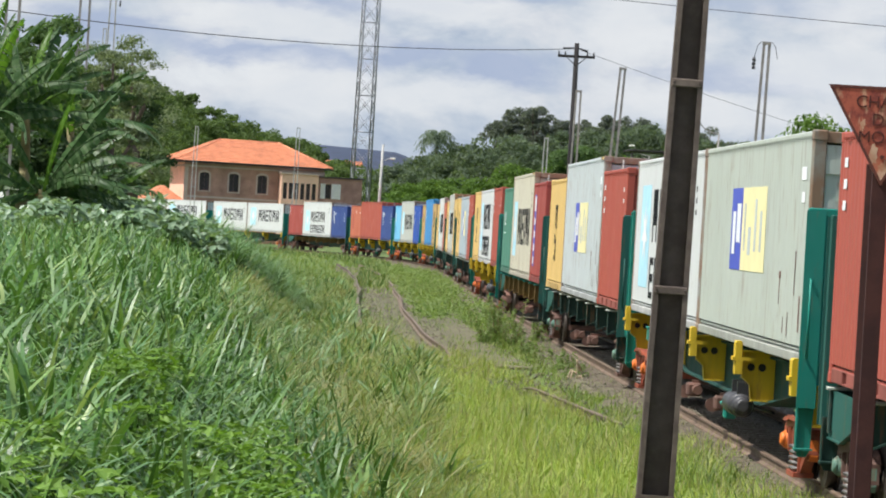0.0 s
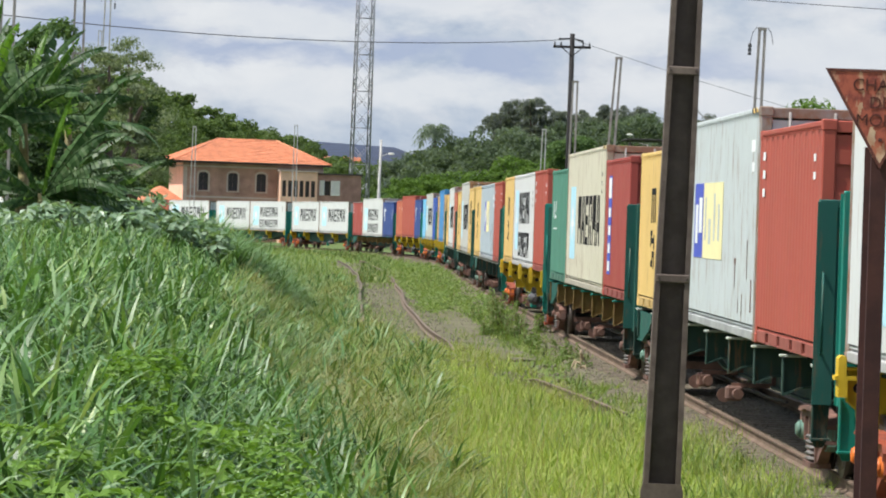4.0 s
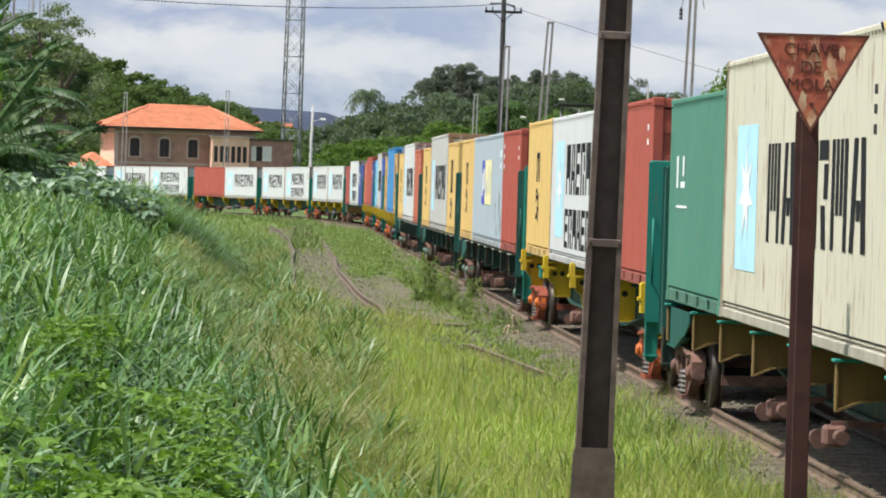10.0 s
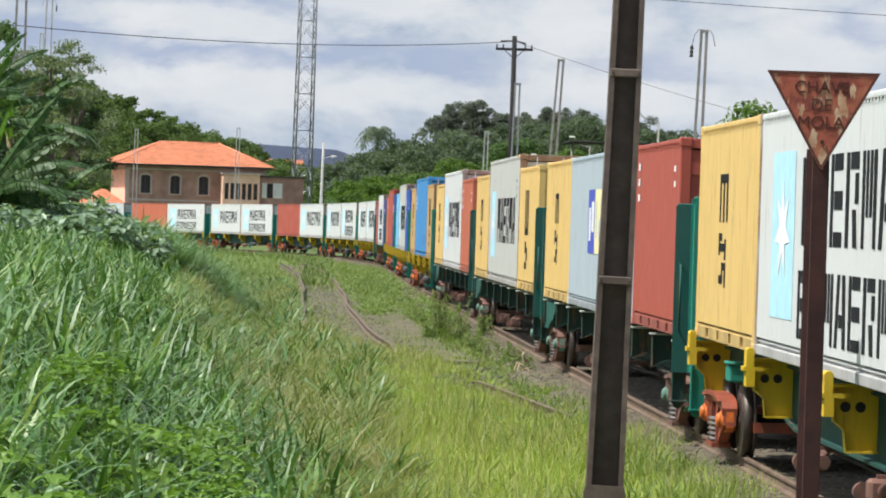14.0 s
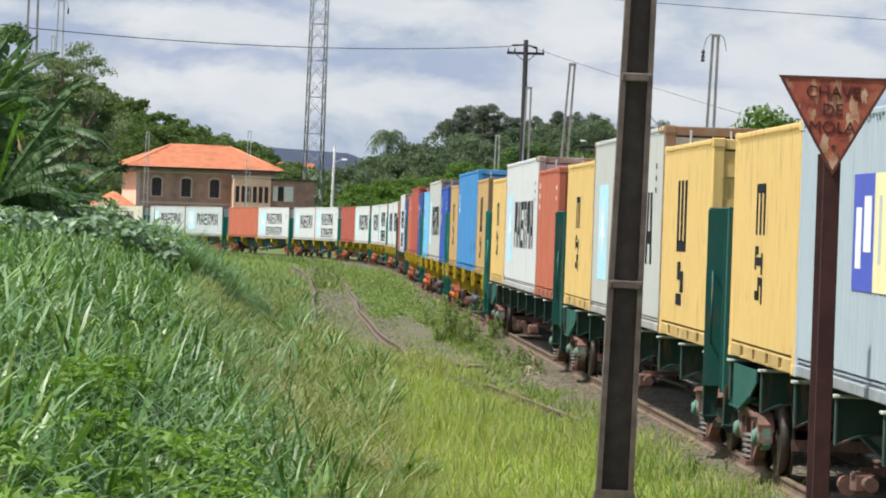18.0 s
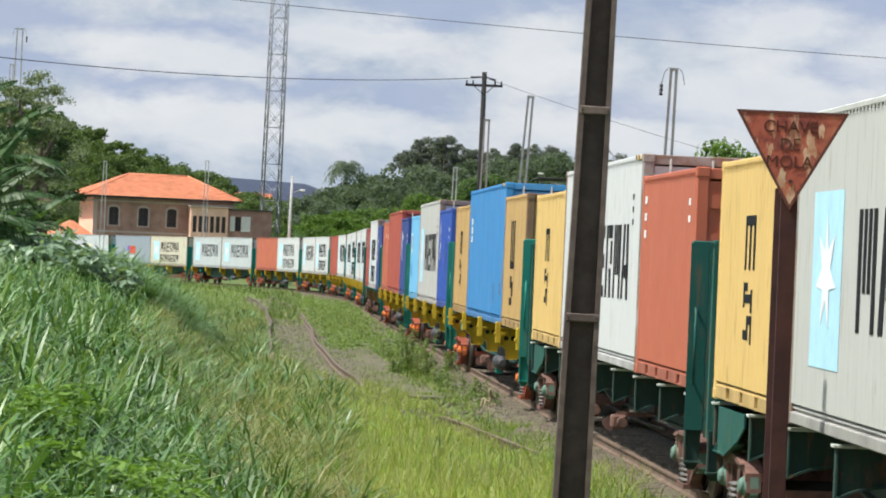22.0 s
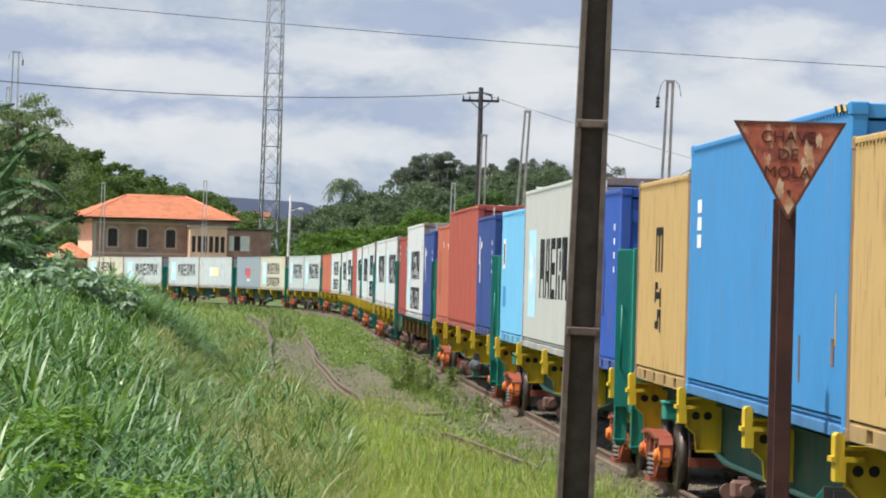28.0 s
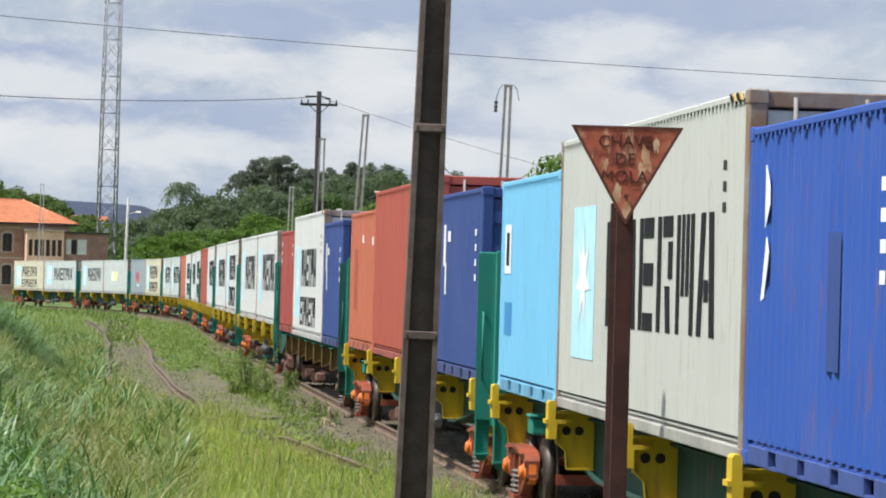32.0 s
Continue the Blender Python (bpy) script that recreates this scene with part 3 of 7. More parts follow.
def build_track():
    track = thing("railway_track", "main railway line with rusty rails on stony ballast", "railway track", kind="structure")
    ss = np.concatenate([np.arange(-320, 0, 8.0), np.arange(0, 240, 2.0), np.arange(240, 632, 4.0)])
    for off in (0.80, -0.80):
        pts = []
        for s in ss:
            p, t = line(s, off)
            pts.append((p.x, p.y, p.z, t))
        part("rail", swept(pts, RAIL_PROFILE, "rail", M_RAIL), None, track)
    pts = []
    for s in ss:
        p, t = line(s)
        pts.append((p.x, p.y, p.z, t))
    bed = [(-2.1, -0.50), (-1.6, -0.20), (-1.2, -0.170), (-0.85, -0.155), (0, -0.165), (0.85, -0.155), (1.2, -0.170), (1.6, -0.20), (2.1, -0.50)]
    part("ballast_bed", swept(pts, bed, "ballast_bed", M_BALLAST), None, track)
    side = thing("siding_track", "disused siding with bent rusty rails sunk in weeds", "railway track", kind="structure")
    for off, y0 in ((0.72, 97.0), (-0.72, 57.0)):
        pts = []
        for y in np.arange(y0, 236, 1.5):
            x, t = side_x(y), math.atan2(side_x(y - 3) - side_x(y + 3), 6.0)
            wob = 0.03 * math.sin(y * 0.21 + off * 3)
            sunk = 0.20 * float(smooth01((103 - y) / 5)) if off > 0 else 0.20 * float(smooth01((86 - y) / 5) * smooth01((y - 67) / 4))
            pts.append((x - math.cos(t) * off + wob, y - math.sin(t) * off, -0.05 - sunk - (0.09 * float(smooth01((80 - y) / 8)) if off < 0 else 0.0) + 0.02 * math.sin(y * 0.2) + float(grade(y - 20)), t))
        part("rail", swept(pts, RAIL_PROFILE, "rail", M_SIDERAIL if off > 0 else M_SIDERAIL_B), None, side)
    pts = [(side_x(y), y, float(grade(y - 20)), math.atan2(side_x(y - 3) - side_x(y + 3), 6.0)) for y in np.arange(80, 240, 2.0)]
    part("ballast_bed", swept(pts, [(-1.7, -0.4), (-0.9, -0.27), (0, -0.235), (1.2, -0.24), (2.4, -0.28), (3.1, -0.4)], "ballast_bed", M_SIDEBED), None, side)
    m = Mesh().soft_box(-1.25, 1.25, -0.11, 0.11, -0.16, 0.0, 0.025).data("sleeper", M_SLEEPER)
    r = random.Random(31)
    for s in np.arange(6.0, 96.0, 0.62):
        q, t = line(s + r.uniform(-0.06, 0.06), r.uniform(-0.08, 0.08), -0.150 - r.uniform(0, 0.006))
        part("sleeper", m, None, track, at=pose(q.x, q.y, q.z, r.uniform(-0.4, 0.4), 0, math.degrees(t) + r.uniform(-1.5, 1.5)))
    ballast_stones()
    return track, side


# ---------- containers ----------
WIDE = 2.438
HALF = WIDE / 2
STD, TALL = 2.591, 2.896
LONG, SHORT = 12.192, 6.058
_cache = {}


def shared(key, build):
    if key not in _cache:
        _cache[key] = build()
    return _cache[key]


def corrugated(m, length, height, x, deep):
    """One pressed side wall at x, with upright trapezoid ribs."""
    pitch = 0.278
    n = int((length - 0.36) / pitch)
    y0 = (length - n * pitch) / 2
    d = deep if x < 0 else -deep
    pts = [(0.1, 0.0)]
    for i in range(n):
        a = y0 + i * pitch
        pts += [(a, 0.0), (a + 0.072, 0.0), (a + 0.14, d), (a + 0.21, d)]
    pts += [(y0 + n * pitch, 0.0), (length - 0.1, 0.0)]
    z0, z1 = 0.200, height - 0.09
    m.add([(x + dx, y, z) for z in (z0, z1) for y, dx in pts], [(i, i + 1, len(pts) + i + 1, len(pts) + i) for i in range(len(pts) - 1)])


def shell_mesh(length, height, material):
    m = Mesh()
    deep = 0.034 if material is M_ROYAL else (0.010 if material in (M_BLUE_GREY, M_NAVY, M_RED) else 0.0018)
    corrugated(m, length, height, -HALF + 0.012, deep)
    corrugated(m, length, height, HALF - 0.012, deep)
    # end wall at the far end, with upright ribs
    n = 8
    pts = []
    for i in range(n):
        a = -HALF + 0.1 + i * (WIDE - 0.2) / n
        pts += [(a, 0), (a + 0.1, 0), (a + 0.15, -0.04), (a + 0.24, -0.04)]
    pts.append((HALF - 0.1, 0))
    m.add([(x, length - 0.02 + d, z) for z in (0.16, height - 0.09) for x, d in pts], [(i, i + 1, len(pts) + i + 1, len(pts) + i) for i in range(len(pts) - 1)])
    # roof with shallow cross ribs, and the floor
    k = int(length / 0.6)
    pts = []
    for i in range(k):
        a = 0.1 + i * (length - 0.2) / k
        pts += [(a, 0.0), (a + 0.2, 0.0), (a + 0.26, -0.02), (a + 0.5, -0.02)]
    pts.append((length - 0.1, 0.0))
    m.add([(x, y, height - 0.035 + d) for x in (-HALF + 0.05, HALF - 0.05) for y, d in pts], [(i, i + 1, len(pts) + i + 1, len(pts) + i) for i in range(len(pts) - 1)])
    m.box(-HALF + 0.40, HALF - 0.40, 0.1, length - 0.1, 0.06, 0.15).box(-HALF + 0.03, HALF - 0.03, 0.1, length - 0.1, 0.155, 0.175)
    return m.data("shell", material)


def post_mesh(height, material):
    m = Mesh()
    m.soft_box(-0.075, 0.075, -0.08, 0.08, 0.10, height - 0.10, 0.015)
    for z in (0.0, height - 0.118):
        m.soft_box(-0.081, 0.081, -0.089, 0.089, z, z + 0.118, 0.012)
    return m.data("corner_post", material)


def top_rail_mesh(length, material):
    m = Mesh()
    m.soft_box(-0.03, 0.03, 0.17, length - 0.17, -0.075, -0.012, 0.012)
    n = int(length / 0.2)
    for i in range(n):
        y = 0.25 + i * (length - 0.5) / n
        m.box(-0.036, -0.028, y, y + 0.06, -0.105, -0.07)
    return m.data("top_rail", material)


def bottom_rail_mesh(length, material, pockets):
    m = Mesh()
    if pockets:
        cuts = [(1.05, 1.41), (2.25, 2.55), (3.50, 3.80), (4.65, 5.01)]
        y = 0.17
        for a, b in cuts:
            m.soft_box(-0.035, 0.03, y, a, 0.012, 0.16, 0.008)
            m.box(-0.03, 0.03, a, b, 0.012, 0.035).box(-0.03, 0.03, a, b, 0.145, 0.16)
            y = b
        m.soft_box(-0.035, 0.03, y, length - 0.17, 0.012, 0.16, 0.008)
        m.box(0.0, 0.028, 0.1, length - 0.1, 0.14, 0.23)
    else:
        m.soft_box(-0.045, 0.03, 0.17, length - 0.17, 0.012, 0.125, 0.012)
        m.box(0.0, 0.028, 0.1, length - 0.1, 0.11, 0.23)
    return m.data("bottom_rail", grimy(material))


def door_mesh(height, material):
    m = Mesh()
    m.soft_box(-0.56, 0.56, -0.03, 0.02, 0.18, height - 0.16, 0.01)
    for i in range(5):
        z = 0.32 + i * (height - 0.62) / 4.4
        m.box(-0.50, 0.50, -0.055, -0.03, z, z + 0.16)
    return m.data("door", material)


def rod_mesh(height, material):
    m = Mesh()
    m.tube((0, -0.075, 0.06), (0, -0.075, height - 0.06), 0.017)
    for z in (0.35, height * 0.45, height - 0.45):
        m.box(-0.05, 0.05, -0.085, -0.03, z, z + 0.07)
    m.box(-0.02, 0.32, -0.10, -0.08, 1.05, 1.09)
    return m.data("locking_bar", material)


def header_mesh(material):
    m = Mesh()
    m.soft_box(-HALF + 0.15, HALF - 0.15, -0.06, 0.05, -0.14, -0.012, 0.01)
    return m.data("end_header", material)


def sill_mesh(material):
    m = Mesh()
    m.soft_box(-HALF + 0.15, HALF - 0.15, -0.06, 0.05, 0.012, 0.17, 0.01)
    return m.data("end_sill", material)


def stripe_mesh(phase):
    m = Mesh()
    for i in range(4):
        if i % 2 == phase:
            y = 0.2 + i * 0.16
            m.add([(-0.042, y, -0.075), (-0.042, y + 0.1, -0.075), (-0.042, y + 0.18, -0.01), (-0.042, y + 0.08, -0.01), (-0.036, y, -0.075), (-0.036, y + 0.1, -0.075), (-0.036, y + 0.18, -0.01), (-0.036, y + 0.08, -0.01)],
                  [(0, 1, 2, 3), (7, 6, 5, 4), (0, 4, 5, 1), (1, 5, 6, 2), (2, 6, 7, 3), (3, 7, 4, 0)])
    return m.data("hazard_stripe", M_BLACK if phase else M_YELLOW)


def patch(m, y0, y1, z0, z1, lift=0.0):
    """A painted patch on the side that faces the bank."""
    x = -HALF + 0.012 - 0.003 - lift
    m.box(x - 0.002, x, min(y0, y1), max(y0, y1), z0, z1)


def mark(box, name, material, rects, label=""):
    for y0, y1, z0, z1, *lift in rects:
        m = Mesh()
        patch(m, y0, y1, z0, z1, *(lift or (0.0,)))
        part(name, m, material, box, label)


def lettering(box, y, z0, z1, count, pitch, seed, label):
    """Each large character is one plain dark shape of joined strokes."""
    for i in range(count):
        m = shared(("char", round(z0, 2), round(z1, 2), round(pitch, 2), (seed + i) % 4), lambda: stroke_mesh(z0, z1, pitch, (seed + i) % 4))
        part("lettering", m, None, box, label, at=pose(0, y - i * pitch, 0))


# plain bars that stand for large characters, as shares of width and height: (left, right, low, high) and the lean of the upper end
BARS = [[(0.00, 0.20, 0.0, 1.0, 0.0), (0.28, 0.45, 0.32, 1.0, 0.0), (0.53, 0.70, 0.32, 1.0, 0.0), (0.78, 0.98, 0.0, 1.0, 0.0)],
        [(0.02, 0.26, 0.0, 1.0, 0.16), (0.38, 0.60, 0.28, 0.46, 0.0), (0.70, 0.96, 0.0, 1.0, -0.12)],
        [(0.00, 0.22, 0.0, 1.0, 0.0), (0.28, 0.92, 0.82, 1.0, 0.0), (0.28, 0.92, 0.40, 0.60, 0.0), (0.28, 0.92, 0.0, 0.16, 0.0)],
        [(0.00, 0.24, 0.0, 1.0, 0.0), (0.32, 0.92, 0.82, 1.0, 0.0), (0.66, 0.92, 0.46, 0.78, 0.0), (0.58, 0.86, 0.0, 0.40, -0.10)]]


def stroke_mesh(z0, z1, pitch, kind):
    """One large character as plain strokes; it reads towards the front end."""
    m = Mesh()
    x = -HALF + 0.012 - 0.003
    h, w = z1 - z0, pitch * 0.86
    for a, b, lo, hi, lean in BARS[kind]:
        ring = [(-a * w, z0 + lo * h), (-b * w, z0 + lo * h), (-(b + lean) * w, z0 + hi * h), (-(a + lean) * w, z0 + hi * h)]
        m.prism(ring, 0, x - 0.002, x)
    return m.data("lettering", M_BLACK)


def star(y, z, ry, rz):
    """A seven-rayed white star on a panel."""
    m = Mesh()
    x = -HALF + 0.012 - 0.010
    pts = []
    for i in range(14):
        a = math.pi * 2 * i / 14 + math.pi / 2
        k = 1.0 if i % 2 == 0 else 0.42
        pts.append((y + ry * k * math.cos(a), z + rz * k * math.sin(a)))
    verts = [(x, y, z)] + [(x, *p) for p in pts]
    m.add(verts, [(0, 1 + i, 1 + (i + 1) % 14) for i in range(14)])
    return m


def logos(box, style, length, height):
    """Painted shapes of each kind of container."""
    if style in ("star", "star_two", "star_old"):
        two = style == "star_two"
        mark(box, "emblem_panel", M_SKYLOGO, [(10.95, 9.15, 0.45 if two else 0.58, 2.15 if two else 2.15)], "pale blue painted panel")
        part("emblem_star", star(10.05, 1.35 if two else 1.42, 0.62, 0.55), M_WLOGO, box, "white painted star")
        if two:
            lettering(box, 8.60, 1.21, 2.07, 6, 1.00, 0, "upper row of large black lettering")
            lettering(box, 8.75, 0.29, 0.96, 7, 0.88, 2, "lower row of large black lettering")
        else:
            k = 1.0 if style == "star" else 0.98
            lettering(box, 8.25, 0.94 * k, 1.97 * k, 6, 1.16, 0, "large black lettering")
        mark(box, "code_mark", M_STEEL, [(1.2, 1.04, height - 0.60 - i * 0.17, height - 0.52 - i * 0.17) for i in range(3)], "small dark code mark")
    elif style == "half":
        mark(box, "emblem_panel", M_BLOGO, [(8.3, 7.0, 0.95, 2.0)], "blue painted panel")
        mark(box, "emblem_panel", M_YLOGO, [(7.0, 4.3, 0.95, 2.0)], "pale yellow painted panel")
        mark(box, "lettering", M_WLOGO, [(8.1, 7.75, 1.15, 1.7, 0.004), (7.6, 7.15, 1.3, 1.8, 0.004)], "white lettering strokes")
        mark(box, "lettering", M_GREY, [(6.7, 6.55, 1.2, 1.8, 0.004), (6.2, 5.9, 1.15, 1.5, 0.004), (5.5, 5.3, 1.2, 1.85, 0.004), (4.9, 4.7, 1.2, 1.7, 0.004)])
        mark(box, "rust_run", M_BOGIE_B, [(2.62, 2.44, 0.92, 1.00), (2.56, 2.50, 0.62, 0.95), (1.12, 1.06, 0.75, 1.25), (0.60, 0.50, 0.35, 0.75), (2.05, 2.00, 0.30, 0.48), (1.62, 1.57, 0.28, 0.55)], "rusty stain running down the side")
        mark(box, "code_mark", M_WLOGO, [(0.95, 0.5, height - 0.55, height - 0.40), (0.85, 0.55, height - 0.80, height - 0.68)])
    elif style == "column":
        mark(box, "lettering", M_BLACK, [(3.72, 3.58, 1.42, 1.90), (3.38, 3.24, 1.42, 1.90), (3.04, 2.90, 1.42, 1.90), (3.72, 2.90, 1.88, 1.98), (3.72, 3.38, 1.20, 1.29), (3.72, 3.60, 1.03, 1.20),
                                       (3.60, 3.10, 1.08, 1.17), (3.14, 3.00, 0.98, 1.22), (3.66, 3.30, 0.70, 0.80), (3.40, 3.26, 0.70, 0.95), (3.26, 2.98, 0.86, 0.95), (3.10, 2.98, 0.66, 0.90)], "upright column of black lettering")
    elif style == "column_wide":
        mark(box, "lettering", M_BLACK, [(4.1, 3.85, 1.25, 2.1), (3.65, 3.4, 1.25, 2.1), (3.2, 2.95, 1.25, 2.1), (4.1, 2.95, 1.16, 1.3), (3.9, 3.5, 0.78, 1.02), (3.5, 3.1, 0.62, 0.9), (4.0, 3.3, 0.45, 0.6)], "upright column of black lettering")
    elif style == "dots":
        mark(box, "emblem_panel", M_BLOGO, [(SHORT - 0.85, SHORT - 1.65, 0.42, 2.28)], "dark blue painted strip")
        mark(box, "code_mark", M_WLOGO, [(SHORT - 0.98, SHORT - 1.52, 0.48 + i * 0.34, 0.66 + i * 0.34, 0.004) for i in range(4)] + [(SHORT - 0.90, SHORT - 1.60, 1.86, 2.24, 0.004)], "column of white marks")
    elif style == "code":
        mark(box, "code_mark", M_WLOGO, [(SHORT - 0.35, SHORT - 0.6, 1.78 + i * 0.22, 1.88 + i * 0.22) for i in range(3)] + [(0.75, 0.55, 1.95 + i * 0.2, 2.03 + i * 0.2) for i in range(2)], "small white code mark")
    elif style == "swoosh":
        mark(box, "emblem", M_WLOGO, [(5.3, 5.0, 1.55, 2.15), (5.05, 4.85, 1.15, 1.6), (4.7, 4.3, 1.9, 2.05)], "white painted emblem")
        mark(box, "code_mark", M_WLOGO, [(0.9, 0.7, 1.95 - i * 0.2, 2.04 - i * 0.2) for i in range(4)], "small white code mark")
    elif style == "royal":
        for ring in ([(5.30, 2.28), (5.12, 2.12), (5.10, 1.98), (5.30, 1.80)], [(5.22, 1.74), (5.10, 1.62), (5.28, 1.28), (5.42, 1.26)]):
            part("emblem", Mesh().prism(ring, 0, -HALF + 0.004, -HALF + 0.009), M_WLOGO, box, "white painted emblem")
        mark(box, "repair_patch", M_ROYAL_D, [(2.75, 2.30, 0.80, 1.75)], "dark repaired patch")
        mark(box, "code_mark", M_WLOGO, [(1.0, 0.82, 2.0 - i * 0.2, 2.09 - i * 0.2) for i in range(4)], "small white code mark")
    elif style == "frame":
        mark(box, "emblem", M_WLOGO, [(5.6, 4.9, 1.45, 2.05)], "white painted panel")
        mark(box, "lettering", M_BLACK, [(5.4, 5.1, 1.55, 1.95, 0.004)])
        mark(box, "repair_patch", M_BLUE, [(5.5, 4.7, 0.7, 1.1)], "darker blue patch")
    elif style == "stack":
        mark(box, "code_mark", M_WLOGO, [(11.4, 11.0, 1.7 + i * 0.2, 1.85 + i * 0.2) for i in range(3)], "small white code mark")
        mark(box, "repair_patch", M_TAN, [(0.66, 0.60, 0.80, 1.25)], "scraped bare patch")
        mark(box, "repair_patch", M_BOGIE_B, [(0.86, 0.70, 0.62, 0.86), (2.9, 2.8, 0.42, 0.85)], "rusty scraped patch")
    elif style == "block":
        mark(box, "repair_patch", M_RED, [(5.0, 4.2, 0.75, 1.9)], "darker painted block")
        mark(box, "code_mark", M_WLOGO, [(3.0, 2.7, 2.0, 2.15), (0.6, 0.3, 1.95, 2.1)], "small white code mark")
    elif style == "red_mark":
        mark(box, "emblem_panel", M_RLOGO, [(7.2, 5.0, 0.95, 1.65)], "red painted panel")
        mark(box, "emblem_panel", M_BLOGO, [(7.9, 7.2, 1.15, 1.65)])
        mark(box, "lettering", M_WLOGO, [(6.8, 5.4, 0.62, 0.78)])
    elif style == "pale_mark":
        mark(box, "emblem_panel", M_YLOGO, [(7.2, 5.0, 1.0, 1.7)], "pale yellow painted panel")
        mark(box, "emblem_panel", M_WLOGO, [(8.0, 7.2, 1.0, 1.7)], "white painted panel")
    elif style == "number":
        mark(box, "lettering", M_WLOGO, [(5.2, 5.0, 1.45, 1.85), (4.7, 4.2, 1.45, 1.53), (4.5, 4.3, 1.6, 1.85), (5.2, 3.9, 1.2, 1.23)], "white code mark")


def container(spec, paint_name):
    """A freight container; its near end, with the doors, at y = 0."""
    material, length, height, style = spec
    box = thing("freight_container", "", "container")
    tall = height > 2.7
    part("shell", shared(("shell", length, height, material.name), lambda: shell_mesh(length, height, material)), None, box)
    worn = stained(material) if material in (M_WHITE, M_CREAM, M_LGREY, M_GREY, M_GREY_GREEN, M_TAN) else material
    pm = shared(("post", height, material.name), lambda: post_mesh(height, worn))
    for x in (-HALF + 0.08, HALF - 0.08):
        for y in (0.089, length - 0.089):
            part("corner_post", pm, None, box, at=pose(x, y, 0))
    tm = shared(("top", length, material.name), lambda: top_rail_mesh(length, material))
    bmesh_ = shared(("bot", length, material.name), lambda: bottom_rail_mesh(length, material, length < 7))
    part("top_rail", tm, None, box, at=pose(-HALF + 0.032, 0, height))
    part("top_rail", tm, None, box, at=pose(HALF - 0.032, 0, height))
    part("bottom_rail", bmesh_, None, box, at=pose(-HALF + 0.05, 0, 0))
    part("bottom_rail", bmesh_, None, box, at=pose(HALF - 0.05, 0, 0))
    hm = shared(("head", material.name), lambda: header_mesh(worn))
    sm = shared(("sill", material.name), lambda: sill_mesh(material))
    for y in (0.08, length - 0.08):
        part("end_header", hm, None, box, at=pose(0, y, height))
    part("end_sill", sm, None, box, at=pose(0, 0.08, 0))
    dm = shared(("door", height, material.name), lambda: door_mesh(height, material))
    rm = shared(("rod", height), lambda: rod_mesh(height, M_POLE_GREY))
    for x in (-0.57, 0.57):
        door = part("door", dm, None, box, at=pose(x, 0.08, 0))
        for dx in (-0.28, 0.28):
            part("locking_bar", rm, None, door, at=pose(dx, 0, 0))
    if tall:
        for ph in (0, 1):
            part("hazard_stripe", shared(("stripe", ph), lambda: stripe_mesh(ph)), None, box, "black and yellow hazard stripes", at=pose(-HALF + 0.028, 0, height))
    if style:
        logos(box, style, length, height)
    what = {"star": " with black lettering and star panel", "star_two": " with two rows of black lettering", "star_old": " with black lettering and rust stains",
            "half": " with blue and yellow painted panels", "column": " with a column of black lettering", "column_wide": " with bold upright black lettering",
            "dots": " with a column of white marks", "swoosh": " with a white emblem", "royal": " with white emblem and repaired patch", "frame": " and a white panel", "stack": " with scraped patches",
            "block": " with a darker block", "red_mark": " and a red panel", "pale_mark": " and a pale panel", "number": " and white code marks", "code": " and white code marks"}.get(style, " with plain ribbed sides")
    size = "long tall" if tall else ("long" if length > 7 else "short")
    tagged(box, f"{size} {paint_name} container{what}", "container", group="containers on the train")
    return box


# ---------- wagons ----------
WAGON = 26.836
LOADED = 2 * SHORT + LONG + 0.16
LEAD = (WAGON - LOADED) / 2
BOGIE_A, BOGIE_B = 2.35, WAGON - 2.35


def wheel_mesh():
    m = Mesh()
    for x0, x1, r0, r1 in ((-0.065, 0.055, 0.42, 0.415), (0.055, 0.085, 0.45, 0.45)):
        m.tube((x0, 0, 0), (x1, 0, 0), r0, r1, 20)
    m.tube((-0.10, 0, 0), (-0.06, 0, 0), 0.11, 0.14, 12)
    m.tube((-0.068, 0, 0), (-0.064, 0, 0), 0.30, 0.34, 20)
    return m.data("wheel", M_WHEEL)


def axle_mesh():
    m = Mesh()
    m.tube((-0.95, 0, 0), (0.95, 0, 0), 0.08, sides=10)
    return m.data("axle", M_STEEL)


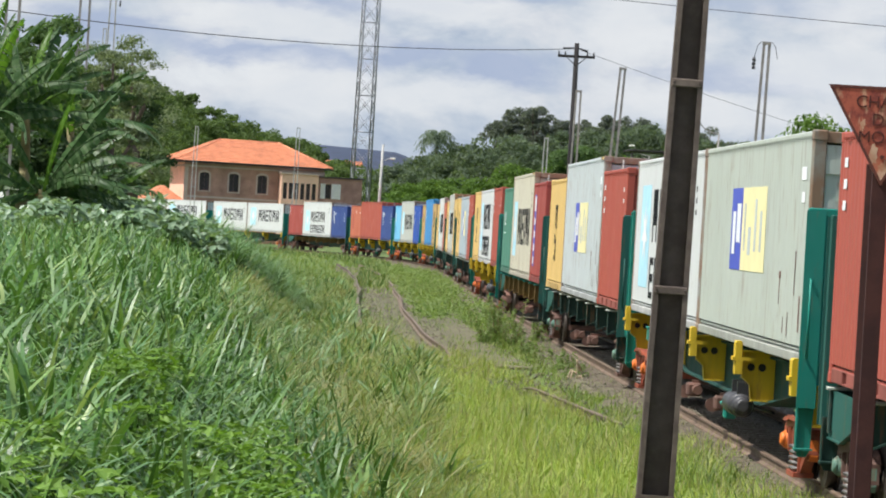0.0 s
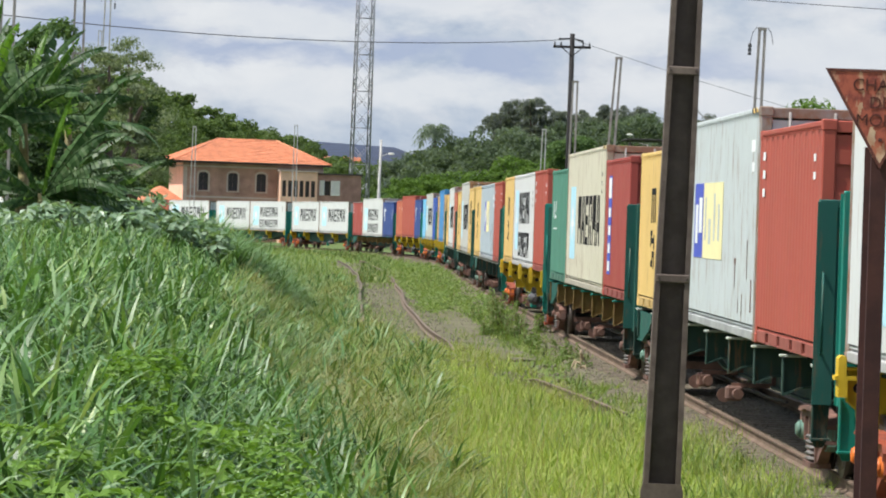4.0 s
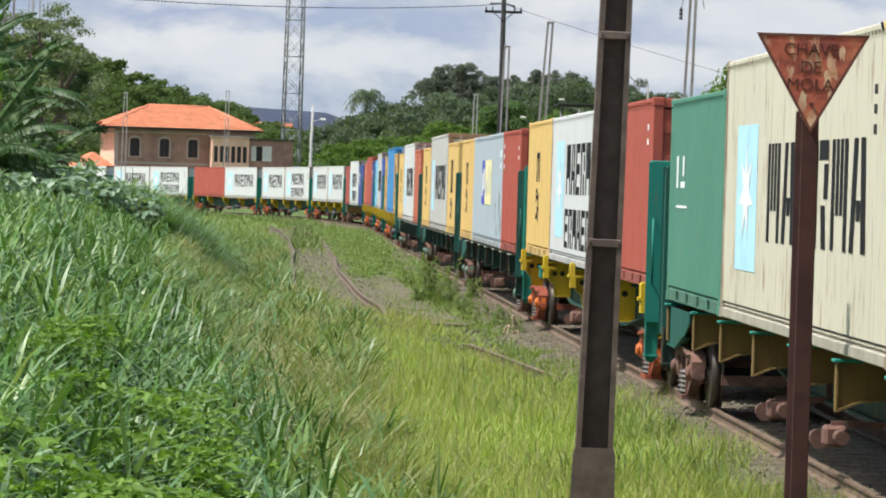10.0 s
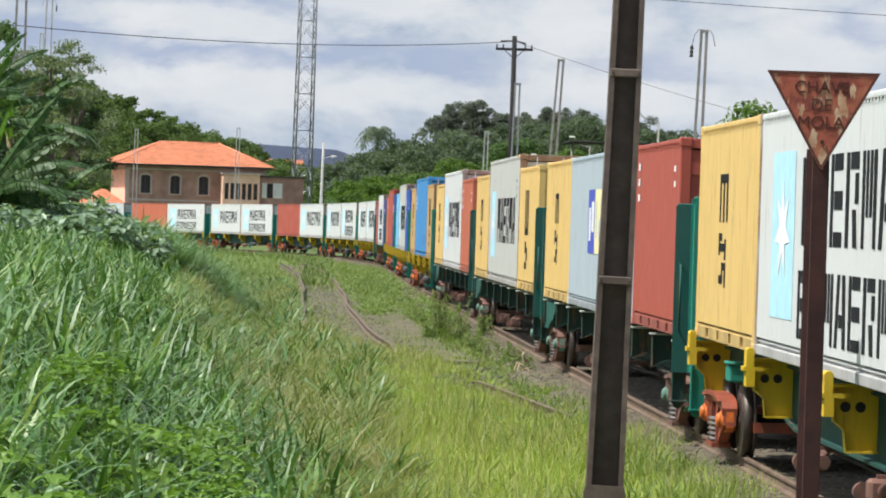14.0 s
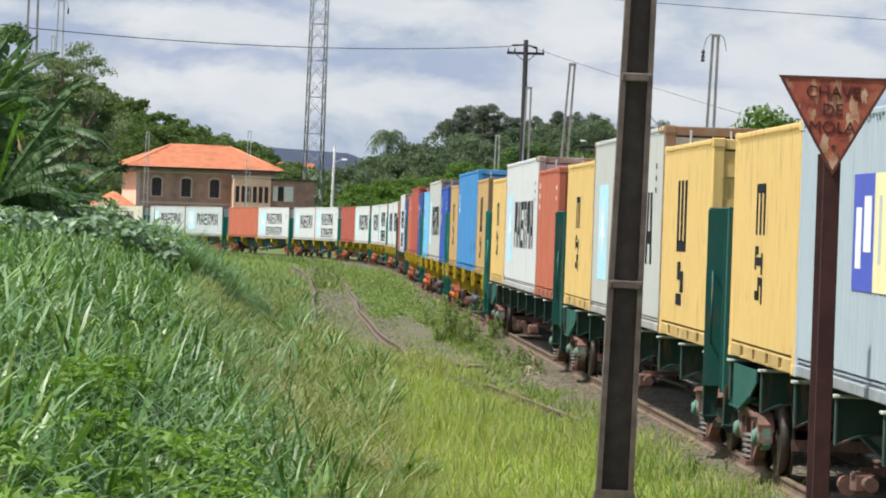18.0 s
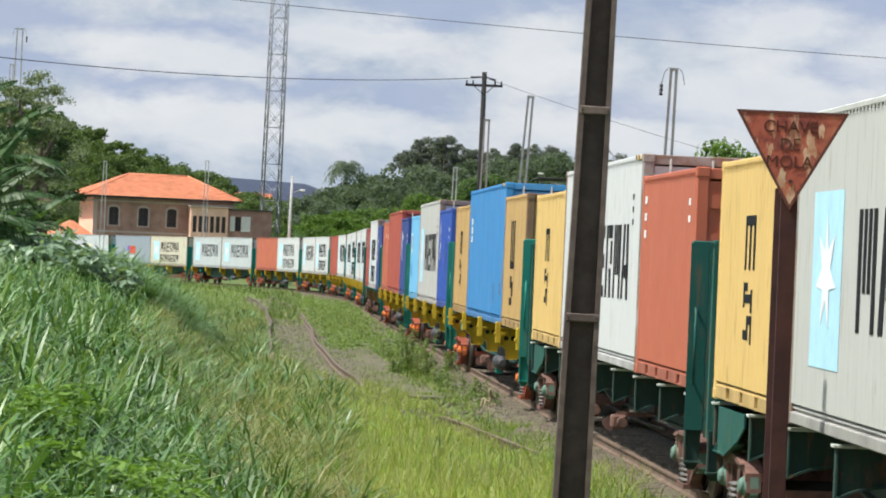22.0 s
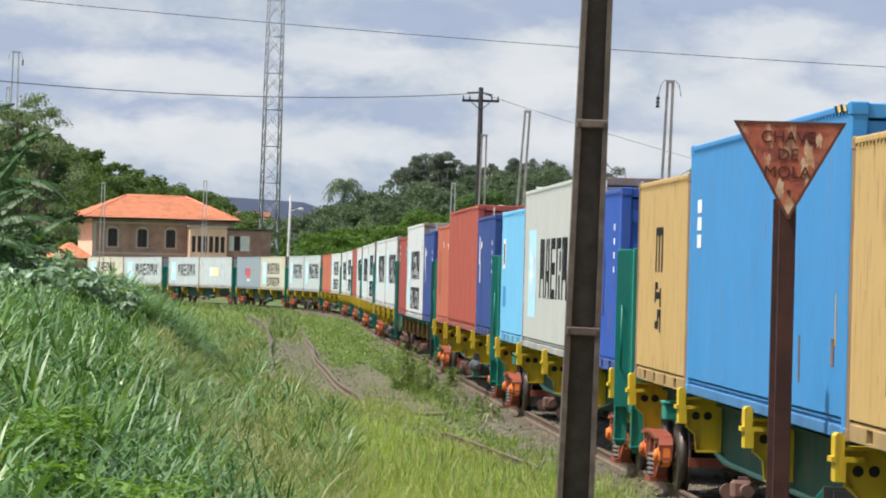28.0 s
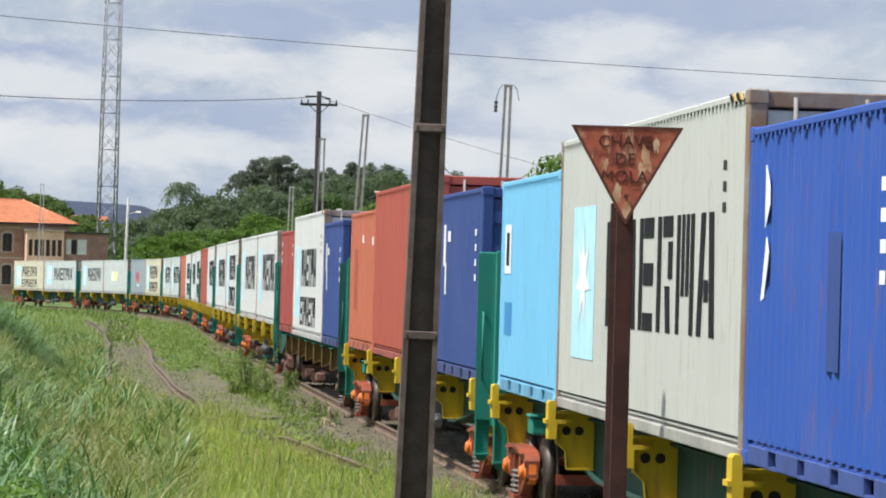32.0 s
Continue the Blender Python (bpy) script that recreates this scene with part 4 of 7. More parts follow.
def side_frame_mesh(material):
    """A cast bogie side: flat-topped arch, legs over the axle boxes, inner columns and raked struts down to the spring seat."""
    m = Mesh()
    top = [(-1.02, -0.02), (-1.02, 0.06), (-0.94, 0.13), (-0.80, 0.17), (-0.34, 0.21), (0.34, 0.21), (0.80, 0.17), (0.94, 0.13), (1.02, 0.06), (1.02, -0.02),
           (0.84, -0.02), (0.80, 0.05), (0.32, 0.10), (-0.32, 0.10), (-0.80, 0.05), (-0.84, -0.02)]
    m.prism(top, 0, -0.09, 0.09)
    m.prism([(a * 0.96, b + 0.012) for a, b in top[2:8]] + [(0.72, 0.135), (0.30, 0.175), (-0.30, 0.175), (-0.72, 0.135)], 0, -0.135, -0.085)
    for k in (-1, 1):
        m.prism([(k * 1.02, -0.02), (k * 0.86, -0.02), (k * 0.86, -0.16), (k * 0.96, -0.20), (k * 1.04, -0.14)], 0, -0.075, 0.075)
        m.prism([(k * 0.34, 0.11), (k * 0.24, 0.11), (k * 0.24, -0.42), (k * 0.34, -0.38)], 0, -0.08, 0.08)
        m.prism([(k * 0.86, -0.14), (k * 0.86, -0.05), (k * 0.60, -0.14), (k * 0.33, -0.30), (k * 0.33, -0.39)], 0, -0.06, 0.06)
        m.prism([(k * 0.62, 0.07), (k * 0.54, 0.08), (k * 0.50, -0.18), (k * 0.57, -0.15)], 0, -0.10, 0.04)
    m.prism([(-0.34, -0.44), (0.34, -0.44), (0.34, -0.385), (-0.34, -0.385)], 0, -0.13, 0.10)
    return m.data("side_frame", material)


def axle_box_mesh(material):
    m = Mesh()
    m.tube((-0.10, 0, 0), (0.06, 0, 0), 0.105, 0.120, 14)
    m.tube((-0.15, 0, 0), (-0.10, 0, 0), 0.060, 0.105, 14)
    m.prism([(-0.14, -0.08), (-0.10, -0.14), (0.10, -0.14), (0.14, -0.08), (0.12, 0.10), (-0.12, 0.10)], 0, -0.04, 0.05)
    return m.data("axle_box", material)


def spring_mesh():
    """One coil spring."""
    m = Mesh()
    m.hose([(0.095 * math.cos(a), 0.095 * math.sin(a), 0.30 * a / 31.4) for a in np.linspace(0, 31.4, 36)], 0.017, 4)
    return m.data("spring", M_SPRING)


def bolster_mesh(material):
    m = Mesh()
    m.soft_box(-0.98, 0.98, -0.20, 0.20, -0.06, 0.10, 0.03)
    m.tube((0, 0, 0.08), (0, 0, 0.36), 0.22, sides=14)
    for x in (-0.62, 0.62):
        m.box(x - 0.05, x + 0.05, -1.25, 1.25, -0.12, -0.06)
    for y in (-1.32, 1.32):
        m.box(-0.75, 0.75, y - 0.05, y + 0.05, -0.16, -0.04)
    return m.data("bogie", material)


def bogie(wagon, y, material, box_material):
    b = part("bogie", shared(("bolster", material.name), lambda: bolster_mesh(material)), None, wagon, at=pose(0, y, 0.46))
    for x in (-1.0, 1.0):
        rz = 0 if x < 0 else 180
        part("side_frame", shared(("side", material.name), lambda: side_frame_mesh(material)), None, b, at=pose(x, 0, 0.04, 0, 0, rz))
        for dy in (-0.16, 0.0, 0.16):
            part("spring", shared("spring", spring_mesh), None, b, at=pose(x - math.copysign(0.05, x) * -0.6, dy, -0.345))
        for dy in (-0.90, 0.90):
            part("axle_box", shared(("abox", box_material.name), lambda: axle_box_mesh(box_material)), None, b, at=pose(x, dy, -0.04, 0, 0, rz))
            part("wheel", shared("wheel", wheel_mesh), None, b, at=pose(x * 0.80, dy, -0.04, 0, 0, rz))
    for dy in (-0.90, 0.90):
        part("axle", shared("axle", axle_mesh), None, b, at=pose(0, dy, -0.04))


def sill_beam_mesh(material, deck, half):
    """The deep fish-bellied centre beam and the end platforms."""
    m = Mesh()
    top, low = deck - 0.10, deck - 0.74
    prof = [(0.5, deck - 0.42), (0.5, top), (WAGON - 0.5, top), (WAGON - 0.5, deck - 0.42), (WAGON - 4.6, deck - 0.45), (WAGON - 8.2, low), (8.2, low), (4.6, deck - 0.45)]
    for x in (-half, half - 0.06):
        m.prism(prof, 0, x, x + 0.06)
    for y0, y1, z in ((0.5, WAGON - 0.5, top), (8.2, WAGON - 8.2, low)):
        m.box(-half - 0.08, half + 0.08, y0, y1, z - 0.03, z)
    for ya, za, yb, zb in ((4.6, deck - 0.45, 8.2, low), (WAGON - 8.2, low, WAGON - 4.6, deck - 0.45)):
        m.prism([(ya, za), (yb, zb), (yb, zb - 0.03), (ya, za - 0.03)], 0, -half - 0.08, half + 0.08)
    m.box(-0.55, 0.55, 0.25, 0.55, deck - 0.50, deck - 0.08).box(-0.55, 0.55, WAGON - 0.55, WAGON - 0.25, deck - 0.50, deck - 0.08)
    return m.data("centre_beam", material)


def bearer_mesh(material, deck, yellow):
    """One bearer arm on the left side: web plate with a flange along its lower edge."""
    m = Mesh()
    zt = deck - 0.07
    if yellow:
        low = [(-1.19, zt - 0.30), (-1.10, zt - 0.38), (-1.08, zt - 0.58), (-0.786, zt - 0.58)]
    else:
        low = [(-1.19, zt - 0.42), (-1.00, zt - 0.34), (-0.70, zt - 0.30), (-0.34, zt - 0.38)]
    m.prism([(low[-1][0], zt), (-1.19, zt)] + low, 1, -0.016, 0.016)
    m.prism(low + [(x, z - 0.022) for x, z in low[::-1]], 1, -0.075, 0.075)
    m.box(-1.205, -1.185, -0.06, 0.06, low[0][1] - 0.02, zt)
    return m.data("cross_bearer", material)


def bearer_top_mesh(material, deck):
    m = Mesh()
    m.soft_box(-1.235, -0.93, -0.10, 0.10, deck - 0.068, deck - 0.038, 0.006)
    return m.data("bearer_top", material)


def pedestal_mesh(material, deck):
    """The post outside a bearer that carries the container's corner or edge."""
    m = Mesh()
    zt = deck - 0.07
    m.prism([(-1.300, zt - 0.27), (-1.208, zt - 0.27), (-1.208, zt - 0.10), (-1.05, zt - 0.10), (-1.05, zt - 0.055), (-1.222, zt - 0.055), (-1.222, zt + 0.12), (-1.240, zt + 0.145), (-1.285, zt + 0.145),
             (-1.305, zt + 0.12), (-1.305, zt - 0.055), (-1.335, zt - 0.055), (-1.335, zt - 0.10), (-1.300, zt - 0.10)], 1, -0.12, 0.12)
    return m.data("pedestal", material)


def bearer_hole_disc():
    # dark disc on the web plate, in place of a cut hole and its shade
    m = Mesh()
    m.tube((0, -0.0195, 0), (0, -0.0165, 0), 0.050, sides=12)
    return m.data("bearer_opening", M_STEEL)


def bulkhead_meshes(material, deck):
    """The end wall that keeps the load in place: plate, flanged uprights, cap and stiffeners."""
    lo, hi = deck - 0.45, deck + 1.70
    plate = Mesh().box(-1.10, 1.10, -0.015, 0.010, lo + 0.25, hi - 0.02)
    up = Mesh().prism([(-0.105, -0.045), (0.105, -0.045), (0.105, -0.028), (0.08, -0.028), (0.08, 0.13), (-0.08, 0.13), (-0.08, -0.028), (-0.105, -0.028)], 2, lo, hi)
    cap = Mesh().soft_box(-1.25, 1.25, -0.02, 0.12, hi - 0.07, hi + 0.03, 0.01)
    rib = Mesh().soft_box(-1.085, 1.085, 0.012, 0.09, 0, 0.09, 0.01)
    return [m.data(n, material) for n, m in (("bulkhead", plate), ("upright", up), ("cap_rail", cap), ("stiffener", rib))]


def grab_rail_mesh(material, deck):
    m = Mesh()
    z0, z1 = deck + 0.10, deck + 0.95
    m.tube((-1.20, -0.11, z0), (-1.20, -0.11, z1), 0.014, sides=6)
    for z in (z0, z1):
        m.tube((-1.20, -0.11, z), (-1.20, -0.02, z), 0.014, sides=6)
    return m.data("grab_rail", material)


def step_mesh(material, deck):
    """The plate below the end wall that carries a foot step."""
    m = Mesh()
    m.prism([(-1.23, deck - 0.36), (-1.23, 0.40), (-1.20, 0.34), (-1.12, 0.34), (-1.08, 0.40), (-1.05, deck - 0.36)], 1, -0.02, 0.02)
    m.box(-1.245, -1.225, -0.045, 0.045, 0.40, deck - 0.36)
    m.box(-1.26, -1.06, -0.14, 0.02, 0.42, 0.44)
    return m.data("foot_step", material)


def skirt_mesh(material, deck):
    """The side plate behind an end wall, cut away upwards towards the bearers."""
    m = Mesh()
    m.prism([(0.05, deck - 0.08), (0.05, deck - 0.56), (1.1, deck - 0.56), (2.0, deck - 0.40), (2.6, deck - 0.22), (2.6, deck - 0.08)], 0, -1.17, -1.15)
    m.prism([(0.05, deck - 0.56), (1.1, deck - 0.56), (2.0, deck - 0.40), (2.0, deck - 0.415), (1.1, deck - 0.58), (0.05, deck - 0.58)], 0, -1.19, -1.08)
    m.box(-1.20, -0.60, 0.02, 0.05, deck - 0.56, deck - 0.08)
    return m.data("end_skirt", material)


def skirt_side(deck, side):
    me = skirt_mesh(M_FRAME_T, deck)
    if side > 0:
        me.transform(Matrix.Diagonal((-1, 1, 1, 1)))
        me.flip_normals()
    return me


def hose_mesh():
    m = Mesh()
    m.hose([(-0.75, 0.0, 0.62), (-0.85, -0.06, 0.50), (-0.95, -0.12, 0.36), (-0.90, -0.20, 0.30), (-0.72, -0.24, 0.30), (-0.55, -0.20, 0.42)], 0.020)
    return m.data("brake_hose", M_POLE_GREY)


def coupler_mesh():
    m = Mesh()
    m.soft_box(-0.09, 0.09, -0.02, 0.75, -0.10, 0.10, 0.02)
    m.soft_box(-0.20, 0.14, -0.30, 0.02, -0.17, 0.17, 0.06)
    m.tube((0.35, 0.1, -0.05), (0.25, -0.25, -0.35), 0.03, sides=6)
    return m.data("coupler", M_STEEL)


def air_tank_mesh():
    m = Mesh()
    for y0, y1, r0, r1 in ((-0.66, -0.63, 0.06, 0.11), (-0.63, -0.56, 0.11, 0.15), (-0.56, 0.56, 0.15, 0.15), (0.56, 0.63, 0.15, 0.11), (0.63, 0.66, 0.11, 0.06)):
        m.tube((-0.95, y0, 0), (-0.95, y1, 0), r0, r1, sides=18)
    m.box(-1.0, -0.3, -0.35, -0.28, 0.1, 0.3).box(-1.0, -0.3, 0.28, 0.35, 0.1, 0.3)
    return m.data("air_tank", M_TANK)


def brake_gear_mesh(material):
    """A small bracket of two raked plates with a lever box under it."""
    m = Mesh()
    for y in (-0.16, 0.16):
        m.prism([(-0.98, -0.02), (-0.92, -0.02), (-0.70, 0.26), (-0.76, 0.26)], 1, y - 0.012, y + 0.012)
    m.soft_box(-1.00, -0.68, -0.18, 0.18, -0.06, -0.02, 0.01)
    m.soft_box(-0.96, -0.80, -0.10, 0.10, -0.24, -0.06, 0.02)
    return m.data("brake_gear", material)


def brake_rod_mesh():
    m = Mesh()
    m.hose([(-0.6, -4.2, 0.02), (-0.6, -2.0, -0.02), (-0.6, 2.0, -0.02), (-0.6, 4.2, 0.02)], 0.022)
    return m.data("brake_rod", M_STEEL)


def valve_mesh():
    m = Mesh()
    m.soft_box(-0.98, -0.76, -0.20, 0.06, -0.12, 0.08, 0.03)
    m.tube((-0.98, 0.10, -0.06), (-0.98, 0.34, -0.06), 0.10, 0.08, sides=12)
    m.tube((-0.84, -0.42, -0.02), (-0.84, -0.20, -0.02), 0.07, sides=10)
    m.box(-0.90, -0.30, -0.10, -0.04, 0.06, 0.12).box(-0.36, -0.30, -0.10, -0.04, 0.10, 0.40)
    return m.data("brake_valve", M_BOGIE_B)


def tool_box_mesh(material):
    m = Mesh()
    m.soft_box(-0.15, 0.15, -0.2, 0.2, 0, 0.20, 0.02)
    m.soft_box(-0.17, 0.17, -0.22, 0.22, 0.20, 0.235, 0.01)
    return m.data("equipment_box", material)


def letter_mesh(text, size):
    cu = bpy.data.curves.new("lettering", "FONT")
    cu.body, cu.size, cu.align_x, cu.extrude = text, size, "CENTER", 0.001
    ob = new("lettering", cu)
    me = bpy.data.meshes.new_from_object(ob.evaluated_get(bpy.context.evaluated_depsgraph_get()))
    bpy.data.objects.remove(ob)
    me.materials.clear()
    me.materials.append(M_WLOGO)
    return me


def marking_mesh():
    m = Mesh()
    for x0, x1, z0, z1 in ((0.35, 0.75, 0.95, 1.12), (0.40, 0.70, 0.86, 0.89)):
        m.box(-x1 + 1.0, -x0 + 1.0, -0.021, -0.017, z0, z1)
    return m.data("stencil_mark", M_WLOGO)


STYLE = {"yellow": (M_FRAME_SHADED, M_FRAME_Y, M_FRAME_G, M_BOGIE_O, M_BEARING, 1.335, "green and yellow container wagon with orange bogies"),
         "green": (M_FRAME_D, M_FRAME_D, M_FRAME_D, M_BOGIE_B, M_BOX_G, 1.255, "dark green container wagon with brown bogies"),
         "ochre": (M_FRAME_D, M_FRAME_O, M_FRAME_D, M_BOGIE_B, M_BOGIE_B, 1.255, "green and ochre container wagon with brown bogies")}


def wagon(style):
    beam, bear, _, bog, boxes, deck, label = STYLE[style]
    w = thing("container_wagon", label, "wagon", "wagons of the train")
    part("centre_beam", shared(("beam", style), lambda: sill_beam_mesh(beam, deck, 0.78 if style == "yellow" else 0.34)), None, w)
    yellow = style == "yellow"
    bm_ = shared(("bearer", style), lambda: bearer_mesh(bear, deck, yellow))
    top_ = shared(("bearer top", style), lambda: bearer_top_mesh(M_FRAME_Y if yellow else (M_FRAME_G if style == "ochre" else M_GREY_GREEN), deck))
    ped = shared(("pedestal", style), lambda: pedestal_mesh(M_FRAME_Y, deck))
    holes = shared("holes", bearer_hole_disc)
    e = LEAD
    steps = (0.15, 6.1, 12.2, 18.3, LOADED - 0.15) if yellow else (0.15, 3.1, 6.1, 9.15, 12.2, 15.25, 18.3, 21.2, LOADED - 0.15)
    for y in (e + k for k in steps):
        for rz in (0, 180):
            c = part("cross_bearer", bm_, None, w, at=pose(0, y, 0, 0, 0, rz))
            part("bearer_top", top_, None, c)
            if yellow:
                part("pedestal", ped, None, c, "bright yellow container pedestal")
                if rz == 0:
                    for hx in (-1.09, -0.95):
                        part("bearer_opening", holes, None, c, at=pose(hx, 0, deck - 0.25))
    bulkhead_material = M_FRAME_G if yellow else M_FRAME_T
    bk = shared(("bulk", style), lambda: bulkhead_meshes(bulkhead_material, deck))
    gr = shared(("grab", style), lambda: grab_rail_mesh(bulkhead_material, deck))
    st = shared(("step", style), lambda: step_mesh(M_FRAME_G if yellow else M_FRAME_D, deck))
    cp = shared("coupler", coupler_mesh)
    for y, rz in ((e - 0.22, 0), (WAGON - e + 0.22, 180)):
        b = part("bulkhead", bk[0], None, w, "green painted steel end wall", at=pose(0, y, 0, 0, 0, rz))
        for x in (-1.17, 1.17):
            part("upright", bk[1], None, b, at=pose(x, 0, 0))
        part("cap_rail", bk[2], None, b)
        for z in (0.1, 0.75, 1.3):
            part("stiffener", bk[3], None, b, at=pose(0, 0, deck + z))
        part("grab_rail", gr, None, b)
        if rz == 0:
            part("stencil_mark", shared("stencil", marking_mesh), None, b, at=pose(0, -0.0, deck))
        part("lettering", shared(("end", rz), lambda: letter_mesh("A" if rz == 0 else "B", 0.36)), None, b, "white end letter", at=pose(0.25, -0.019, deck - 0.12, 90, 0, 0))
        part("coupler", cp, None, w, at=pose(0, 0.3 if rz == 0 else WAGON - 0.3, 0.80, 0, 0, rz))
    for y in (e - 0.06, WAGON - e + 0.06):
        part("foot_step", st, None, w, at=pose(0, y, 0))
    for y, sy in ((e - 0.10, 1), (WAGON - e + 0.10, -1)):
        part("brake_hose", shared("brake hose", hose_mesh), None, w, "grey rubber brake hose", at=pose(0, y - 0.3 * sy, 0.0))
    if not yellow:
        for sx in (-1, 1):
            part("end_skirt", shared(("skirt", style, sx), lambda: skirt_side(deck, sx)), None, w, "green steel end skirt", at=pose(0, WAGON - e + 0.10, 0, 0, 0, 180))
    bogie(w, BOGIE_A, bog, boxes)
    bogie(w, BOGIE_B, bog, boxes)
    if yellow:
        part("air_tank", shared("tank", air_tank_mesh), None, w, at=pose(-0.14, 8.6, 0.56))
    if yellow:
        part("brake_gear", shared(("gear", style), lambda: brake_gear_mesh(M_FRAME_G)), None, w, at=pose(-0.12, 10.4, 0.52))
    part("brake_valve", shared("valve", valve_mesh), None, w, at=pose(-0.04, 12.4, 0.42))
    part("brake_valve", shared("valve", valve_mesh), None, w, at=pose(-0.04, 16.6, 0.42))
    part("brake_rod", shared("brake rod", brake_rod_mesh), None, w, at=pose(0, 13.0, 0.44))
    if yellow:
        part("equipment_box", shared("eq box", lambda: tool_box_mesh(M_FRAME_G)), None, w, "green equipment box", at=pose(-1.0, WAGON - 4.3, deck - 0.42))
    return w, deck


# the load, from the head of the train backwards: paint, length, height, painted shapes
P = {"red": (M_RED, "red-brown"), "orange": (M_ORANGE, "orange-red"), "darkred": (M_DARKRED, "dark red"), "yellow": (M_YELLOW, "yellow"), "tan": (M_TAN, "tan yellow"), "white": (M_WHITE, "white"),
     "cream": (M_CREAM, "cream"), "lgrey": (M_LGREY, "pale grey"), "ggreen": (M_GREY_GREEN, "grey-green"), "grey": (M_GREY, "light grey"), "bgrey": (M_BLUE_GREY, "blue-grey"), "dgrey": (M_DARK_GREY, "dark grey"),
     "green": (M_GREEN, "green"), "blue": (M_BLUE, "bright blue"), "cyan": (M_CYAN, "light blue"), "navy": (M_NAVY, "navy blue"), "royal": (M_ROYAL, "royal blue")}
S_, L_, T_ = (SHORT, STD), (LONG, STD), (LONG, TALL)
TRAIN = [
    ("green", [("red", S_, "code"), ("white", L_, "star"), ("red", S_, "code")]),
    ("yellow", [("ggreen", L_, "half"), ("white", L_, "star_two")]),
    ("green", [("red", S_, "code"), ("grey", T_, "half"), ("yellow", S_, "column")]),
    ("ochre", [("darkred", S_, "dots"), ("cream", T_, "star_old"), ("green", S_, "number")]),
    ("yellow", [("red", S_, "code"), ("white", L_, "star_two"), ("yellow", S_, "column")]),
    ("green", [("red", S_, "code"), ("bgrey", L_, "half"), ("yellow", S_, "column")]),
    ("green", [("yellow", S_, "column_wide"), ("lgrey", T_, "star"), ("yellow", S_, "column")]),
    ("green", [("orange", S_, "code"), ("white", T_, "star"), ("yellow", S_, "column")]),
    ("yellow", [("tan", S_, "column_wide"), ("blue", T_, "stack"), ("tan", S_, "column")]),
    ("yellow", [("royal", S_, "royal"), ("lgrey", T_, "star"), ("cyan", S_, "frame")]),
    ("yellow", [("navy", S_, "swoosh"), ("red", T_, ""), ("orange", S_, "block")]),
    ("ochre", [("navy", S_, "swoosh"), ("white", T_, "star_two"), ("darkred", S_, "code")]),
    ("yellow", [("white", L_, "star"), ("white", L_, "star")]),
    ("yellow", [("white", L_, "star_two"), ("white", L_, "star")]),
    ("yellow", [("white", L_, "star"), ("red", L_, "")]),
    ("yellow", [("white", L_, "star_two"), ("white", L_, "star")]),
    ("yellow", [("white", L_, "star_two"), ("orange", L_, "")]),
    ("yellow", [("grey", L_, "star"), ("grey", L_, "star")]),
    ("yellow", [("cream", L_, "star_two"), ("dgrey", L_, "red_mark")]),
    ("yellow", [("grey", L_, "pale_mark"), ("grey", L_, "star")]),
    ("yellow", [("grey", L_, "star"), ("cream", L_, "star_two")]),
]
MOVING = []       # (thing, wagon number, distance behind the wagon's front, height)


def build_train():
    for i, (style, load) in enumerate(TRAIN):
        w, deck = wagon(style)
        MOVING.append((w, i - 1, 0.0, 0.0))
        y = LEAD
        for name, (length, height), marks in load:
            material, colour = P[name]
            c = container((material, length, height, marks), colour)
            MOVING.append((c, i - 1, y, deck))
            y += length + (0.08 if len(load) == 3 else LOADED - 2 * LONG)


def train_s(t):
    """How far along the line the front of wagon 0 is at t seconds."""
    return 20.95 - 6.8877 * t - 0.018918 * t * t + 0.0001935 * t ** 3


def wagon_pose(number, t):
    s = train_s(t) + number * WAGON
    a, _ = line(s + BOGIE_A)
    b, _ = line(s + BOGIE_B)
    d = b - a
    rz = math.degrees(math.atan2(-d.x, d.y))
    rx = math.degrees(math.asin(d.z / d.length))
    return Matrix.Translation(a) @ pose(0, 0, 0, 0, 0, rz) @ pose(0, 0, 0, rx, 0, 0) @ Matrix.Translation((0, -BOGIE_A, 0))


def motions():
    for ob, number, back, up in MOVING:
        walk(ob, [(float(t), wagon_pose(number, t) @ Matrix.Translation((0, back, up))) for t in range(0, 33, 1)])


# ---------- lineside things ----------
def on_ground(x, y, sink=0.05):
    return float(ground_z(x, y)) - sink


